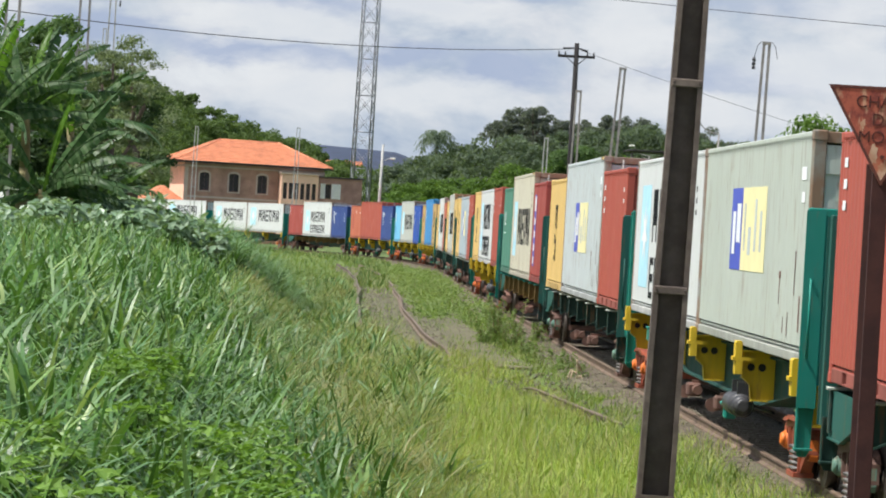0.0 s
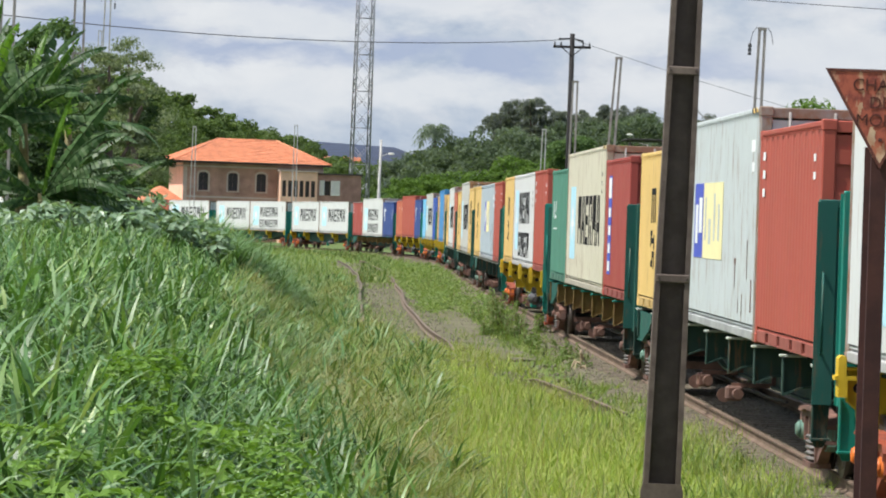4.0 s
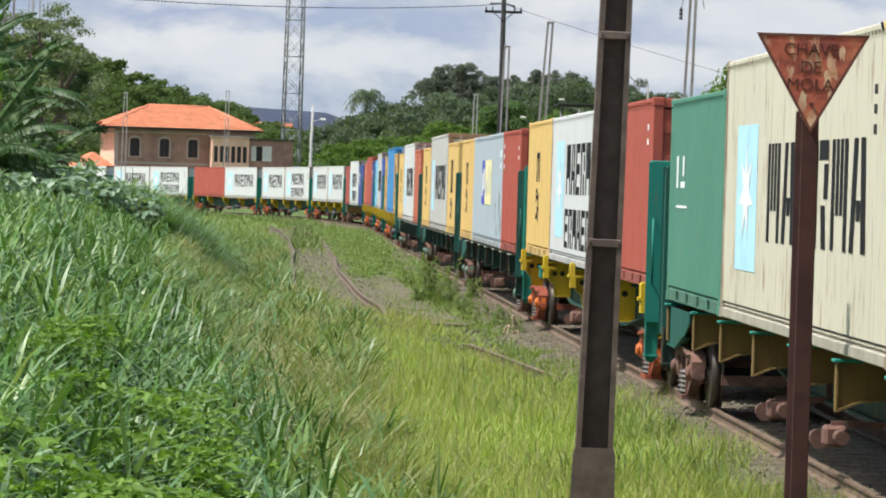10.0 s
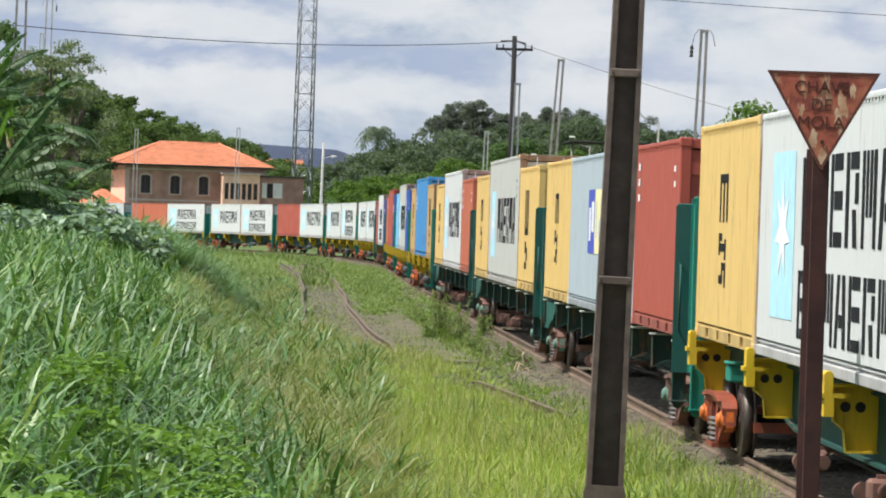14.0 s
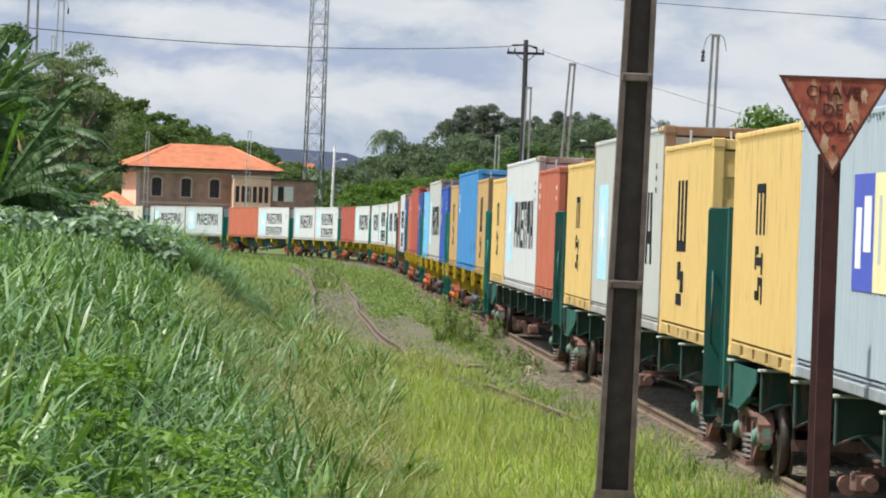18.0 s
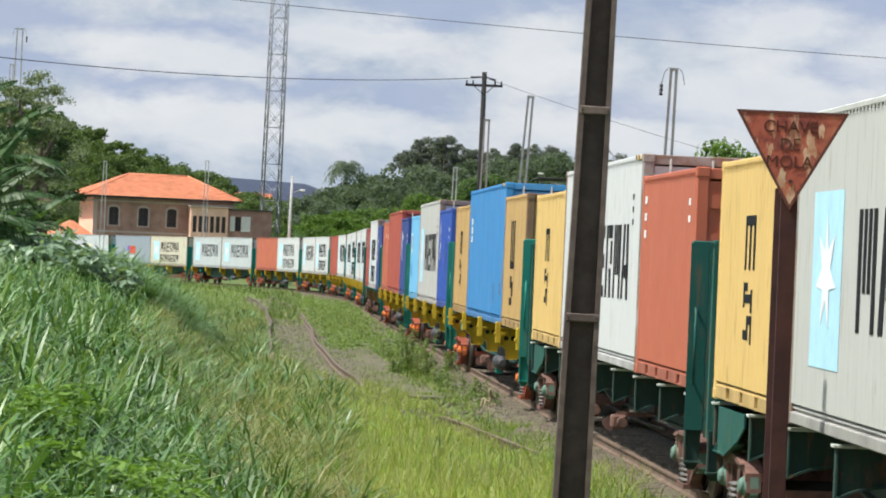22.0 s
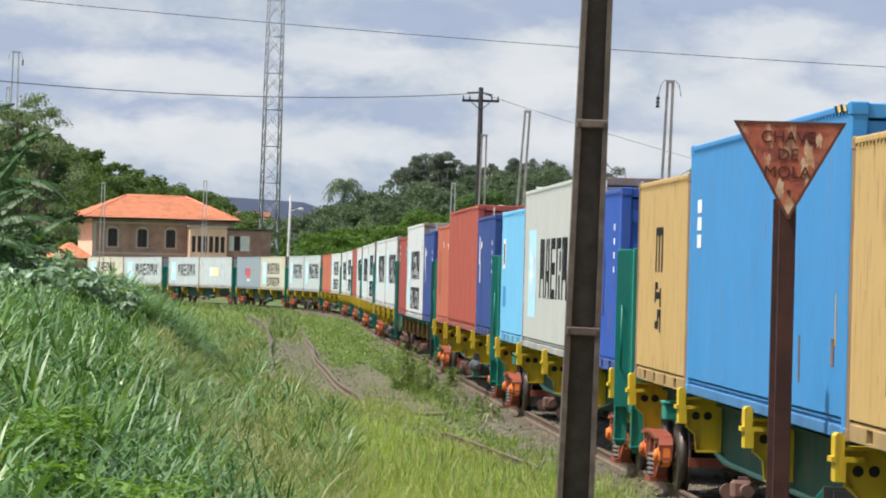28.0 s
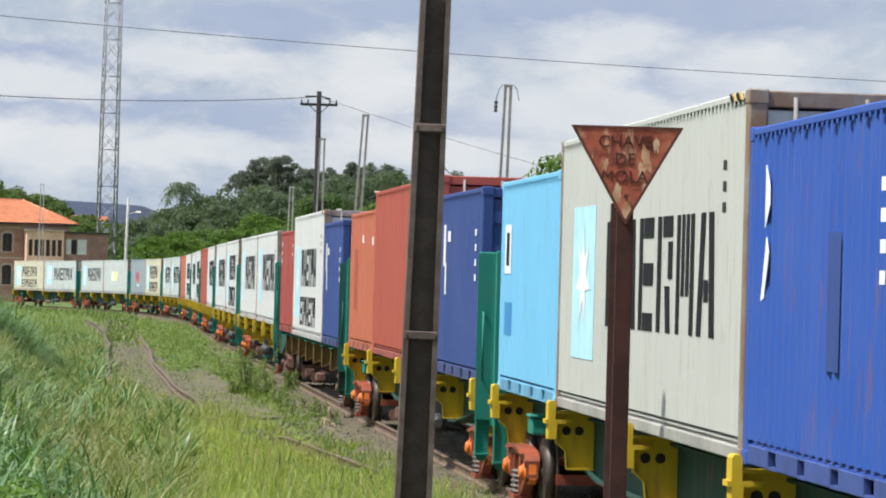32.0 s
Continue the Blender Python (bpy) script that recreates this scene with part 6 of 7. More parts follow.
def build_lineside():
    foreground_mast()
    switch_sign()
    for x, y, top, lean, half, hooks in ((3.53, 125, 7.97, 3.1, 0.075, False), (6.95, 104, 7.99, 1.43, 0.072, True), (2.95, 148, 7.96, 0.8, 0.085, False), (2.91, 232, 7.99, 0.8, 0.10, False),
                                         (-17.82, 345, 10.2, 0.3, 0.13, False), (-26.95, 345, 9.8, 0.3, 0.13, False), (-21.66, 212, 14.16, 0.6, 0.15, True), (-14.22, 130, 13.6, 0.5, 0.125, False),
                                         (-13.62, 106, 12.4, 0.9, 0.14, False), (-31.1, 300, 16.1, 0.4, 0.12, False)):
        twin_mast(x, y, top - on_ground(x, y), hooks, lean, half)
    crossarm_pole()
    lamp_pole()
    curved_lamp(11.55, 200, 8.75)
    curved_lamp(10.4, 260, 8.55)
    curved_lamp(8.1, 270, 7.45)
    lattice_tower()
    station_house()
    far_cottage()
    platform_canopy()
    cable("overhead_cable", (4.1, 210, 12.45), (-22.4, 140, 9.82), 0.72, 0.020, "thin black overhead cable from the utility pole")
    cable("overhead_cable", (4.1, 210, 12.45), (34.0, 225, 6.0), 0.5, 0.012, "thin black overhead cable sagging beyond the train")
    cable("overhead_cable", (-40.0, 120, 13.4), (40.0, 120, 9.1), 1.2, 0.011, "thin overhead cable high across the line")


# ---------- plants ----------
rng = np.random.default_rng(11)


def blades(base, length, width, azimuth, tilt, curl):
    """Grass blades: tapering strips of three bends from arrays of roots."""
    n = len(base)
    us = np.array([0.0, 0.35, 0.70, 1.0])
    ws = np.array([0.75, 1.0, 0.65, 0.08])
    verts = blade_rows(base, length, width, azimuth, tilt, curl, us, ws).reshape(-1, 3)
    k = np.arange(n)[:, None] * 8
    faces = np.stack([np.concatenate([k + 2 * j, k + 2 * j + 1, k + 2 * j + 3, k + 2 * j + 2], 1) for j in range(3)], 1).reshape(-1, 4)
    return verts, faces


def blade_rows(base, length, width, azimuth, tilt, curl, us, ws):
    n = len(base)
    out = np.stack([np.cos(azimuth), np.sin(azimuth), np.zeros(n)], -1)
    side = np.stack([-np.sin(azimuth), np.cos(azimuth), np.zeros(n)], -1)
    verts = np.zeros((n, len(us), 2, 3))
    for j, (u, w) in enumerate(zip(us, ws)):
        c = base + out * (length * u * np.sin(tilt + curl * u * 0.6))[:, None]
        c[:, 2] += length * u * np.cos(tilt + curl * u * 0.75)
        half = side * (width * w * 0.5)[:, None]
        verts[:, j, 0], verts[:, j, 1] = c - half, c + half
    return verts


def fine_blades(base, length, width, azimuth, tilt, curl):
    """Short thin blades: a strip with one bend, drawn to a point."""
    n = len(base)
    v = blade_rows(base, length, width, azimuth, tilt, curl, np.array([0.0, 0.55, 1.0]), np.array([0.9, 0.8, 0.0]))
    verts = np.concatenate([v[:, 0], v[:, 1], v[:, 2, :1]], 1).reshape(-1, 3)
    faces = (np.arange(n)[:, None, None] * 5 + np.array([(0, 1, 3), (0, 3, 2), (2, 3, 4)])[None]).reshape(-1, 3)
    return verts, faces


def scatter(n, y0, y1, power, inside):
    """Roots over the plan, thinning out with distance along the line."""
    got = []
    while sum(len(g) for g in got) < n:
        u = rng.random(n)
        y = (y0 ** power + u * (y1 ** power - y0 ** power)) ** (1 / power)
        x = -0.145 * y - 1.5 + rng.random(n) * (0.145 * y + 1.5 + 6.5)
        keep = inside(x, y)
        got.append(np.stack([x[keep], y[keep]], -1))
    return np.concatenate(got)[:n]


def foot_x(y):
    return np.interp(y, FOOT_Y, TALL_X)


def rail_x(y):
    return np.interp(y, LINE_Y, LINE_X)


def patchy(x, y, k=1.0, seed=0.0):
    return 0.5 + 0.25 * np.sin(x * 1.7 * k + seed + 1.3 * np.sin(y * 0.31 * k)) + 0.25 * np.sin(y * 0.9 * k + 2 * seed + 1.1 * np.sin(x * 0.8 * k))


def grass(name, pts, length, width, tilt, curl, material, label, lean=None, rise=0.0, fine=False):
    n = len(pts)
    far = np.interp(pts[:, 1], [17, 40, 75, 150], [1.0, 1.0, 0.66, 0.6]) if rise else 1.0
    z = ground_z(pts[:, 0], pts[:, 1]) - 0.03 + far * rise * rng.random(n) ** 1.3
    base = np.column_stack([pts, z])
    az = rng.random(n) * 2 * math.pi
    if lean is not None:
        az = lean + rng.normal(0, 1.1, n)
    L = length[0] + (length[1] - length[0]) * rng.random(n) ** 1.3
    L = L * (0.60 + 0.45 * patchy(pts[:, 0], pts[:, 1], 1.3, 2.0) + 0.40 * patchy(pts[:, 0], pts[:, 1], 0.5, 5.0))
    L = L * far
    W = width[0] + (width[1] - width[0]) * rng.random(n)
    v, f = (fine_blades if fine else blades)(base, L, W, az, tilt[0] + (tilt[1] - tilt[0]) * rng.random(n), curl[0] + (curl[1] - curl[0]) * rng.random(n))
    ob = new(name, sheet(name, v, f, material, True))
    return tagged(ob, label, "grass", kind="stuff")


def build_grass():
    # tall broad-bladed grass on the bank, in tufts with dark gaps
    bank = lambda x, y: x < foot_x(y) + 0.25 * np.sin(y * 0.9) + 0.2

    def tufted(pts, per, spread):
        p = np.repeat(pts, per, axis=0)
        return p + rng.normal(0, spread, p.shape)

    p = tufted(scatter(4300, 17, 150, 0.30, lambda x, y: bank(x, y) & (patchy(x, y, 2.1, 7.0) > 0.30)), 9, 0.13)
    grass("bank_grass", p, (0.28, 0.72), (0.028, 0.054), (0.10, 1.35), (0.1, 1.6), L_BANK, "tall lush green broad-bladed grass on the bank", rise=0.42)
    p = tufted(scatter(2300, 17, 120, 0.35, lambda x, y: bank(x, y) & (patchy(x, y, 0.7, 4.0) > 0.34)), 5, 0.16)
    grass("bank_grass", p, (0.35, 0.85), (0.024, 0.046), (0.40, 1.45), (0.1, 1.2), L_LONG, "pale arching grass blades leaning down the bank", rise=0.50)
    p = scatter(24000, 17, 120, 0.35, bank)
    grass("bank_undergrowth", p, (0.20, 0.50), (0.014, 0.030), (0.1, 0.9), (0.2, 1.2), L_UNDER, "shorter dense green grass under the tall blades, darkened as shade", fine=True)
    # finer, yellower grass on the flat
    rough_edge = lambda y: np.interp(y, [24, 43, 57, 80, 100, 117, 150, 190], [0.5, -0.5, -1.0, -1.6, -3.2, -4.2, -5.5, -8.0])
    flat = lambda x, y: (x > foot_x(y) - 0.1) & (x < rail_x(y) - 1.15 - 0.35 * np.sin(y * 0.7)) & ((x < np.interp(y, SIDE_Y, SIDE_X) + np.interp(y, [24, 54, 60, 72, 84, 96, 104], [9, 9, 0.6, 1.5, 1.3, -0.3, -1.0])))
    meadow = lambda x, y: flat(x, y) & (x > rough_edge(y) - 0.8 - 0.6 * patchy(x, y, 1.4, 3.0))
    p = scatter(120000, 24, 96, 0.3, meadow)
    grass("field_grass", p, (0.14, 0.46), (0.006, 0.016), (0.0, 1.05), (0.1, 1.6), L_FIELD, "fine yellow-green wild grass beside the track", fine=True)
    p = scatter(5200, 26, 95, 0.5, lambda x, y: meadow(x, y) & (patchy(x, y, 0.55, 1.0) > 0.50))
    grass("dry_grass", p, (0.35, 0.66), (0.004, 0.008), (0.0, 0.6), (0.1, 0.8), L_STRAW, "pale straw-coloured seed stalks among the grass", fine=True)
    p = tufted(scatter(420, 26, 90, 0.5, lambda x, y: meadow(x, y) & (patchy(x, y, 0.8, 5.0) > 0.5)), 14, 0.16)
    grass("tall_tufts", p, (0.25, 0.56), (0.010, 0.020), (0.0, 0.9), (0.3, 1.4), L_ROUGH, "darker green tufts scattered through the grass")
    p = scatter(7000, 26, 92, 0.4, lambda x, y: meadow(x, y) & (patchy(x, y, 0.9, 8.0) > 0.42))
    grass("seed_grass", p, (0.30, 0.58), (0.004, 0.009), (0.0, 0.9), (0.2, 1.2), L_SEED, "thin brownish seed heads through the grass", fine=True)
    # rank, tussocky growth between the foot of the bank and the fine grass
    rank = lambda x, y: (x > foot_x(y) - 0.5) & (x < rough_edge(y) + 0.5 * patchy(x, y, 1.6, 4.0))
    clumped = lambda x, y: rank(x, y) & (patchy(x, y, 2.4, 1.0) > 0.36)
    tussocks("rank_grass", scatter(1250, 30, 200, 0.40, clumped), 26, (0.35, 1.05), (0.014, 0.030), L_ROUGH, "rank olive-green tussocks at the foot of the bank")
    tussocks("rank_grass", scatter(420, 30, 180, 0.40, clumped), 22, (0.40, 1.0), (0.020, 0.040), L_BANK, "broad bright green tufts straying out from the bank")
    tussocks("seed_grass", scatter(1050, 34, 170, 0.40, lambda x, y: rank(x, y) & (patchy(x, y, 1.0, 6.0) > 0.40)), 22, (0.40, 1.0), (0.007, 0.014), L_SEED, "brownish seeding tussocks along the foot of the bank")
    shoulder = lambda x, y: (x > -0.076 * y) & (x < -0.051 * y - 0.05 * abs(y - 114))
    tussocks("rank_grass", scatter(170, 106, 122, 0.40, shoulder), 34, (0.90, 1.75), (0.028, 0.055), L_LONG, "tall arching grass on the shoulder of the bank")
    tussocks("rank_grass", scatter(130, 106, 122, 0.40, shoulder), 34, (0.80, 1.50), (0.028, 0.055), L_BANK, "tall dark green grass on the shoulder of the bank")
    p = scatter(14000, 165, 340, 0.4, lambda x, y: (x > rail_x(y) - 5.5) & (x < rail_x(y) - 1.5) & (x < -0.026 * y) & (patchy(x, y, 0.9, 2.0) > 0.30))
    grass("rank_grass", p, (0.25, 0.62), (0.030, 0.060), (0.0, 0.9), (0.2, 1.3), L_ROUGH, "rough grass standing against the far curve of the track")
    weedy = lambda x, y: rank(x, y) & (patchy(x, y, 1.1, 9.0) > 0.56)
    tussocks("rank_weeds", scatter(260, 62, 170, 0.30, weedy), 24, (0.45, 0.95), (0.035, 0.070), L_LONG, "broad-leaved grey-green weeds among the rank grass")
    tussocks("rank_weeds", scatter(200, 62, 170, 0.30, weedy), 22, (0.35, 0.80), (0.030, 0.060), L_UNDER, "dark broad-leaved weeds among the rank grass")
    p = scatter(7000, 40, 170, 0.4, lambda x, y: rank(x, y) & (patchy(x, y, 0.7, 3.0) > 0.4))
    grass("dry_grass", p, (0.3, 0.70), (0.006, 0.014), (0.1, 1.0), (0.2, 1.3), L_STRAW, "dry yellowing grass at the foot of the bank", fine=True)
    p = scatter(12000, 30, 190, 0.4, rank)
    grass("bank_undergrowth", p, (0.15, 0.40), (0.014, 0.030), (0.1, 0.9), (0.2, 1.2), L_UNDER, "grass deep between the tussocks, with shade put into its colour", fine=True)
    # thin growth over the siding and between the tracks
    bare = lambda x, y: ((x - np.interp(y, [85, 98, 112, 126], [0.35, -0.35, -0.9, -1.5])) / 0.55) ** 2 + ((y - 104) / 17) ** 2 < 0.10 + 0.75 * patchy(x, y, 2.6, 3.0)
    rails = lambda x, y: np.minimum(abs(x - np.interp(y, SIDE_Y, SIDE_X) - 0.72), abs(x - np.interp(y, SIDE_Y, SIDE_X) + 0.72))
    mid = lambda x, y: (x > rough_edge(y) - 0.3) & (x < rail_x(y) - 1.05) & (patchy(x, y, 1.3, 0.5) > 0.22) & (rails(x, y) > 0.14) & ~bare(x, y)
    p = scatter(42000, 84, 250, 0.4, mid)
    grass("siding_grass", p, (0.06, 0.27), (0.012, 0.030), (0.0, 1.0), (0.1, 1.1), L_SIDING, "low weeds and grass growing over the siding", fine=True)
    bed = lambda x, y: (x > rough_edge(y) - 0.2) & (x < np.interp(y, SIDE_Y, SIDE_X) + 2.6) & (rails(x, y) > 0.10) & (x < rail_x(y) - 1.3) & (patchy(x, y, 2.3, 4.0) > 0.30)
    p = scatter(11000, 84, 150, 0.35, bed)
    grass("siding_grass", p, (0.04, 0.17), (0.014, 0.030), (0.1, 1.2), (0.1, 1.1), L_SIDING, "thin low weeds between the sunken siding rails", fine=True)
    p = scatter(2600, 84, 140, 0.35, bed)
    grass("dry_litter", p, (0.05, 0.16), (0.012, 0.030), (0.9, 1.5), (0.0, 0.3), L_STRAW, "flattened dry stalks lying over the siding", fine=True)
    p = scatter(1300, 112, 230, 0.5, lambda x, y: mid(x, y) & (x > np.interp(y, SIDE_Y, SIDE_X) + 1.0) & (patchy(x, y, 1.9, 7.0) > 0.50))
    broad_weeds("siding_weeds", p, 9, L_LEAFY, "low broad-leaved weeds between siding and main line")
    near = lambda x, y: (abs(x - rail_x(y) + 1.58) < 0.60) & (patchy(x, y, 1.6, 3.0) > np.interp(y, [26, 50, 60, 150], [0.12, 0.22, 0.40, 0.38]))
    p = scatter(24000, 26, 200, 0.35, near)
    grass("verge_grass", p, (0.10, 0.36), (0.008, 0.020), (0.0, 0.8), (0.1, 1.1), L_SIDING, "ragged grass along the edge of the ballast", fine=True)
    # far bank and the strip below the house
    p = scatter(26000, 150, 400, 0.8, lambda x, y: (x < rail_x(y) - 1.5))
    grass("far_grass", p, (0.15, 0.55), (0.03, 0.07), (0.0, 0.9), (0.1, 1.0), L_SIDING, "long grass along the far bend of the line", fine=True)


def tussocks(name, pts, per, height, width, material, label):
    """Tufts that each have a height, breadth and lean of their own; blades fall outward from the root."""
    k = len(pts)
    size = height[0] + (height[1] - height[0]) * rng.random(k) ** 1.4
    lean = rng.normal(-0.2, 1.0, k)
    p = np.repeat(pts, per, axis=0)
    n = len(p)
    h = np.repeat(size, per)
    az = rng.random(n) * 2 * math.pi
    off = np.abs(rng.normal(0, 0.30, n)) * h
    p = p + np.stack([np.cos(az), np.sin(az)], -1) * (off * 0.75)[:, None]
    bend = np.repeat(lean, per)
    az = np.where(rng.random(n) < 0.45, bend + rng.normal(0, 0.5, n), az)
    base = np.column_stack([p, ground_z(p[:, 0], p[:, 1]) - 0.03])
    w = width[0] + (width[1] - width[0]) * rng.random(n)
    v, f = blades(base, h * (0.55 + 0.55 * rng.random(n)), w, az, 0.10 + 1.6 * off / (h + 0.05) + 0.4 * rng.random(n), 0.4 + 1.1 * rng.random(n))
    tagged(new(name, sheet(name, v, f, material, True)), label, "grass", kind="stuff")


def broad_weeds(name, pts, per, material, label):
    """Low leafy weeds: a loose dome of small pointed leaves over each root."""
    p = np.repeat(pts, per, axis=0)
    n = len(p)
    h = np.repeat(0.10 + 0.32 * rng.random(len(pts)), per) * (0.35 + 0.65 * rng.random(n))
    p = p + rng.normal(0, 0.10, p.shape)
    c = np.column_stack([p, ground_z(p[:, 0], p[:, 1]) + 0.05 + h])
    nrm = rng.normal(0, 0.5, (n, 3)) + (0, 0, 1.0)
    nrm /= np.linalg.norm(nrm, axis=1, keepdims=True)
    v, f = leaf_quads(c, nrm, 0.035 + 0.05 * rng.random(n), 0.45)
    tagged(new(name, sheet(name, v, f, material)), label, "weeds", kind="stuff")


def leaf_quads(centre, normal, size, slim=0.5):
    """Pointed leaves as bent four-cornered faces."""
    n = len(centre)
    up = rng.normal(size=(n, 3))
    t = np.cross(normal, up)
    t /= np.linalg.norm(t, axis=1, keepdims=True) + 1e-9
    b = np.cross(normal, t)
    s = np.asarray(size).reshape(-1, 1) if np.ndim(size) else np.full((n, 1), size)
    v = np.stack([centre - t * s, centre - b * s * slim + normal * s * 0.15, centre + t * s, centre + b * s * slim + normal * s * 0.15], 1).reshape(-1, 3)
    f = np.arange(n * 4).reshape(n, 4)
    return v, f


def crown_points(lobes, count):
    """Points in the outer shell of a set of lobes (x, y, z, rx, rz)."""
    lobes = np.asarray(lobes, float)
    w = lobes[:, 3] ** 2
    pick = rng.choice(len(lobes), count, p=w / w.sum())
    d = rng.normal(size=(count, 3))
    d /= np.linalg.norm(d, axis=1, keepdims=True)
    d[:, 2] = np.where(d[:, 2] < -0.45, -d[:, 2], d[:, 2])
    r = 0.42 + 0.72 * rng.random(count)
    scale = np.stack([lobes[pick, 3], lobes[pick, 3], lobes[pick, 4]], -1)
    p = lobes[pick, :3] + d * scale * r[:, None]
    nrm = d + rng.normal(0, 0.55, (count, 3))
    nrm /= np.linalg.norm(nrm, axis=1, keepdims=True)
    return p, nrm


def lobes_for(x, y, z, spread, height, count, seed, low=0.42, fat=1.0):
    r = random.Random(seed)
    out = []
    for _ in range(count):
        a, q = r.uniform(0, 6.283), math.sqrt(r.random())
        h = r.uniform(low, 0.92)
        reach = spread * q * (1.0 - 0.55 * max(0.0, h - 0.55) / 0.4)
        k = fat * spread * r.uniform(0.26, 0.46) * min(1.0, (14 / count) ** 0.4)
        out.append((x + reach * math.cos(a), y + reach * math.sin(a), z + height * h, k, k * r.uniform(0.6, 0.9)))
    return out


def tree(x, y, height, spread, leaves, size, material, label, seed, lobes=12, sink=0.0, low=0.42, fat=1.0):
    z = on_ground(x, y) - sink
    t = thing("tree", label, "tree", at=pose(x, y, z))
    r = random.Random(seed)
    m = Mesh()
    m.tube((0, 0, 0), (r.uniform(-0.2, 0.2), 0, height * 0.45), height * 0.035, height * 0.024, 9)
    ls = lobes_for(0, 0, 0, spread, height, lobes, seed, low, fat)
    for lx, ly, lz, *_ in ls[:7]:
        m.tube((0, 0, height * r.uniform(0.28, 0.45)), (lx * 0.8, ly * 0.8, lz), height * 0.017, height * 0.006, 6)
    part("trunk", m, M_BARK, t)
    p, nrm = crown_points(ls, leaves)
    v, f = leaf_quads(p, nrm, size * (0.6 + 0.8 * rng.random(leaves)))
    part("crown", sheet("crown", v, f, material), None, t)
    return t


def woods(name, spots, per, size, material, label):
    """A stretch of woodland: many crowns with trunks hidden inside, as one growth."""
    vs, fs, k = [], [], 0
    for i, (x, y, h, s) in enumerate(spots):
        ls = lobes_for(x, y, on_ground(x, y), s, h, 20, i * 13 + len(name))
        p, nrm = crown_points(ls, per)
        v, f = leaf_quads(p, nrm, size * (0.6 + 0.8 * rng.random(per)), 0.6)
        vs.append(v)
        fs.append(f + k)
        k += len(v)
    ob = new(name, sheet(name, np.concatenate(vs), np.concatenate(fs), material))
    tagged(ob, label, "woodland", kind="stuff")


def banana_leaf_mesh(length, width, rise, droop, seed, material):
    """A long arching leaf: midrib, and a blade torn into hanging strips on both sides."""
    r = random.Random(seed)
    m = Mesh()
    n = 30
    rib = [(length * u * math.cos(rise - droop * u * u * 0.55), length * u * math.sin(rise - droop * u * u * 0.80)) for u in (i / n for i in range(n + 1))]
    fold = r.uniform(0.45, 1.05)
    for sy in (-1, 1):
        hang = fold
        for i in range(2, n):
            u = i / n
            w = width * (math.sin(math.pi * min(1, u * 1.02)) ** 0.55) * 0.5 * r.uniform(0.88, 1.06)
            (x0, z0), (x1, z1) = rib[i], rib[i + 1]
            if r.random() < 0.28:
                hang = min(1.45, max(0.25, fold + r.uniform(-0.40, 0.45)))
            tear = 1.0 if r.random() < 0.6 else r.uniform(0.55, 0.9)
            sh = 0.20 * w
            xb, zb = x0 + (x1 - x0) * tear, z0 + (z1 - z0) * tear
            h1, h2 = hang * 0.7, hang * 1.2
            a1, a2 = w * 0.55 * math.cos(h1), w * 0.55 * math.sin(h1)
            b1, b2 = a1 + w * 0.5 * math.cos(h2), a2 + w * 0.5 * math.sin(h2)
            m.add([(x0, 0, z0), (xb, 0, zb), (xb + sh, sy * a1, zb - a2), (x0 + sh, sy * a1, z0 - a2), (xb + 2 * sh, sy * b1, zb - b2), (x0 + 2 * sh, sy * b1, z0 - b2)], [(0, 1, 2, 3), (3, 2, 4, 5)])
    for (x0, z0), (x1, z1) in zip(rib, rib[1:]):
        m.tube((x0, 0, z0), (x1, 0, z1), 0.020, sides=4, caps=False)
    return m.data("leaf", material)


def banana_plant(x, y, stem, fans, size, seed, label):
    """fans: (share of leaves, lowest and highest rise in degrees, mean turn)."""
    z = on_ground(x, y)
    t = thing("banana_plant", label, "banana plant", group="banana plants", at=pose(x, y, z))
    r = random.Random(seed)
    m = Mesh()
    m.tube((0, 0, 0), (0.05, 0, stem * 0.5), 0.17, 0.14, 12)
    m.tube((0.05, 0, stem * 0.5), (0.0, 0, stem), 0.14, 0.09, 12)
    part("stem", m, M_STEM, t)
    k = 0
    for count, lo, hi, turn in fans:
        for i in range(count):
            rise = radians(lo + (hi - lo) * (i + r.random()) / count)
            length = size * r.uniform(0.75, 1.12)
            droop = radians(r.uniform(15, 45)) * (1.2 - rise / 1.7)
            mesh = banana_leaf_mesh(length, 0.46 * r.uniform(0.75, 1.15), rise, droop, seed * 31 + k, L_BANANA_Y if rise > 1.2 and k % 2 else L_BANANA)
            part("leaf", mesh, None, t, at=pose(0, 0, stem * r.uniform(0.8, 1.0), r.uniform(-35, 35), 0, turn + r.uniform(-50, 50)))
            k += 1


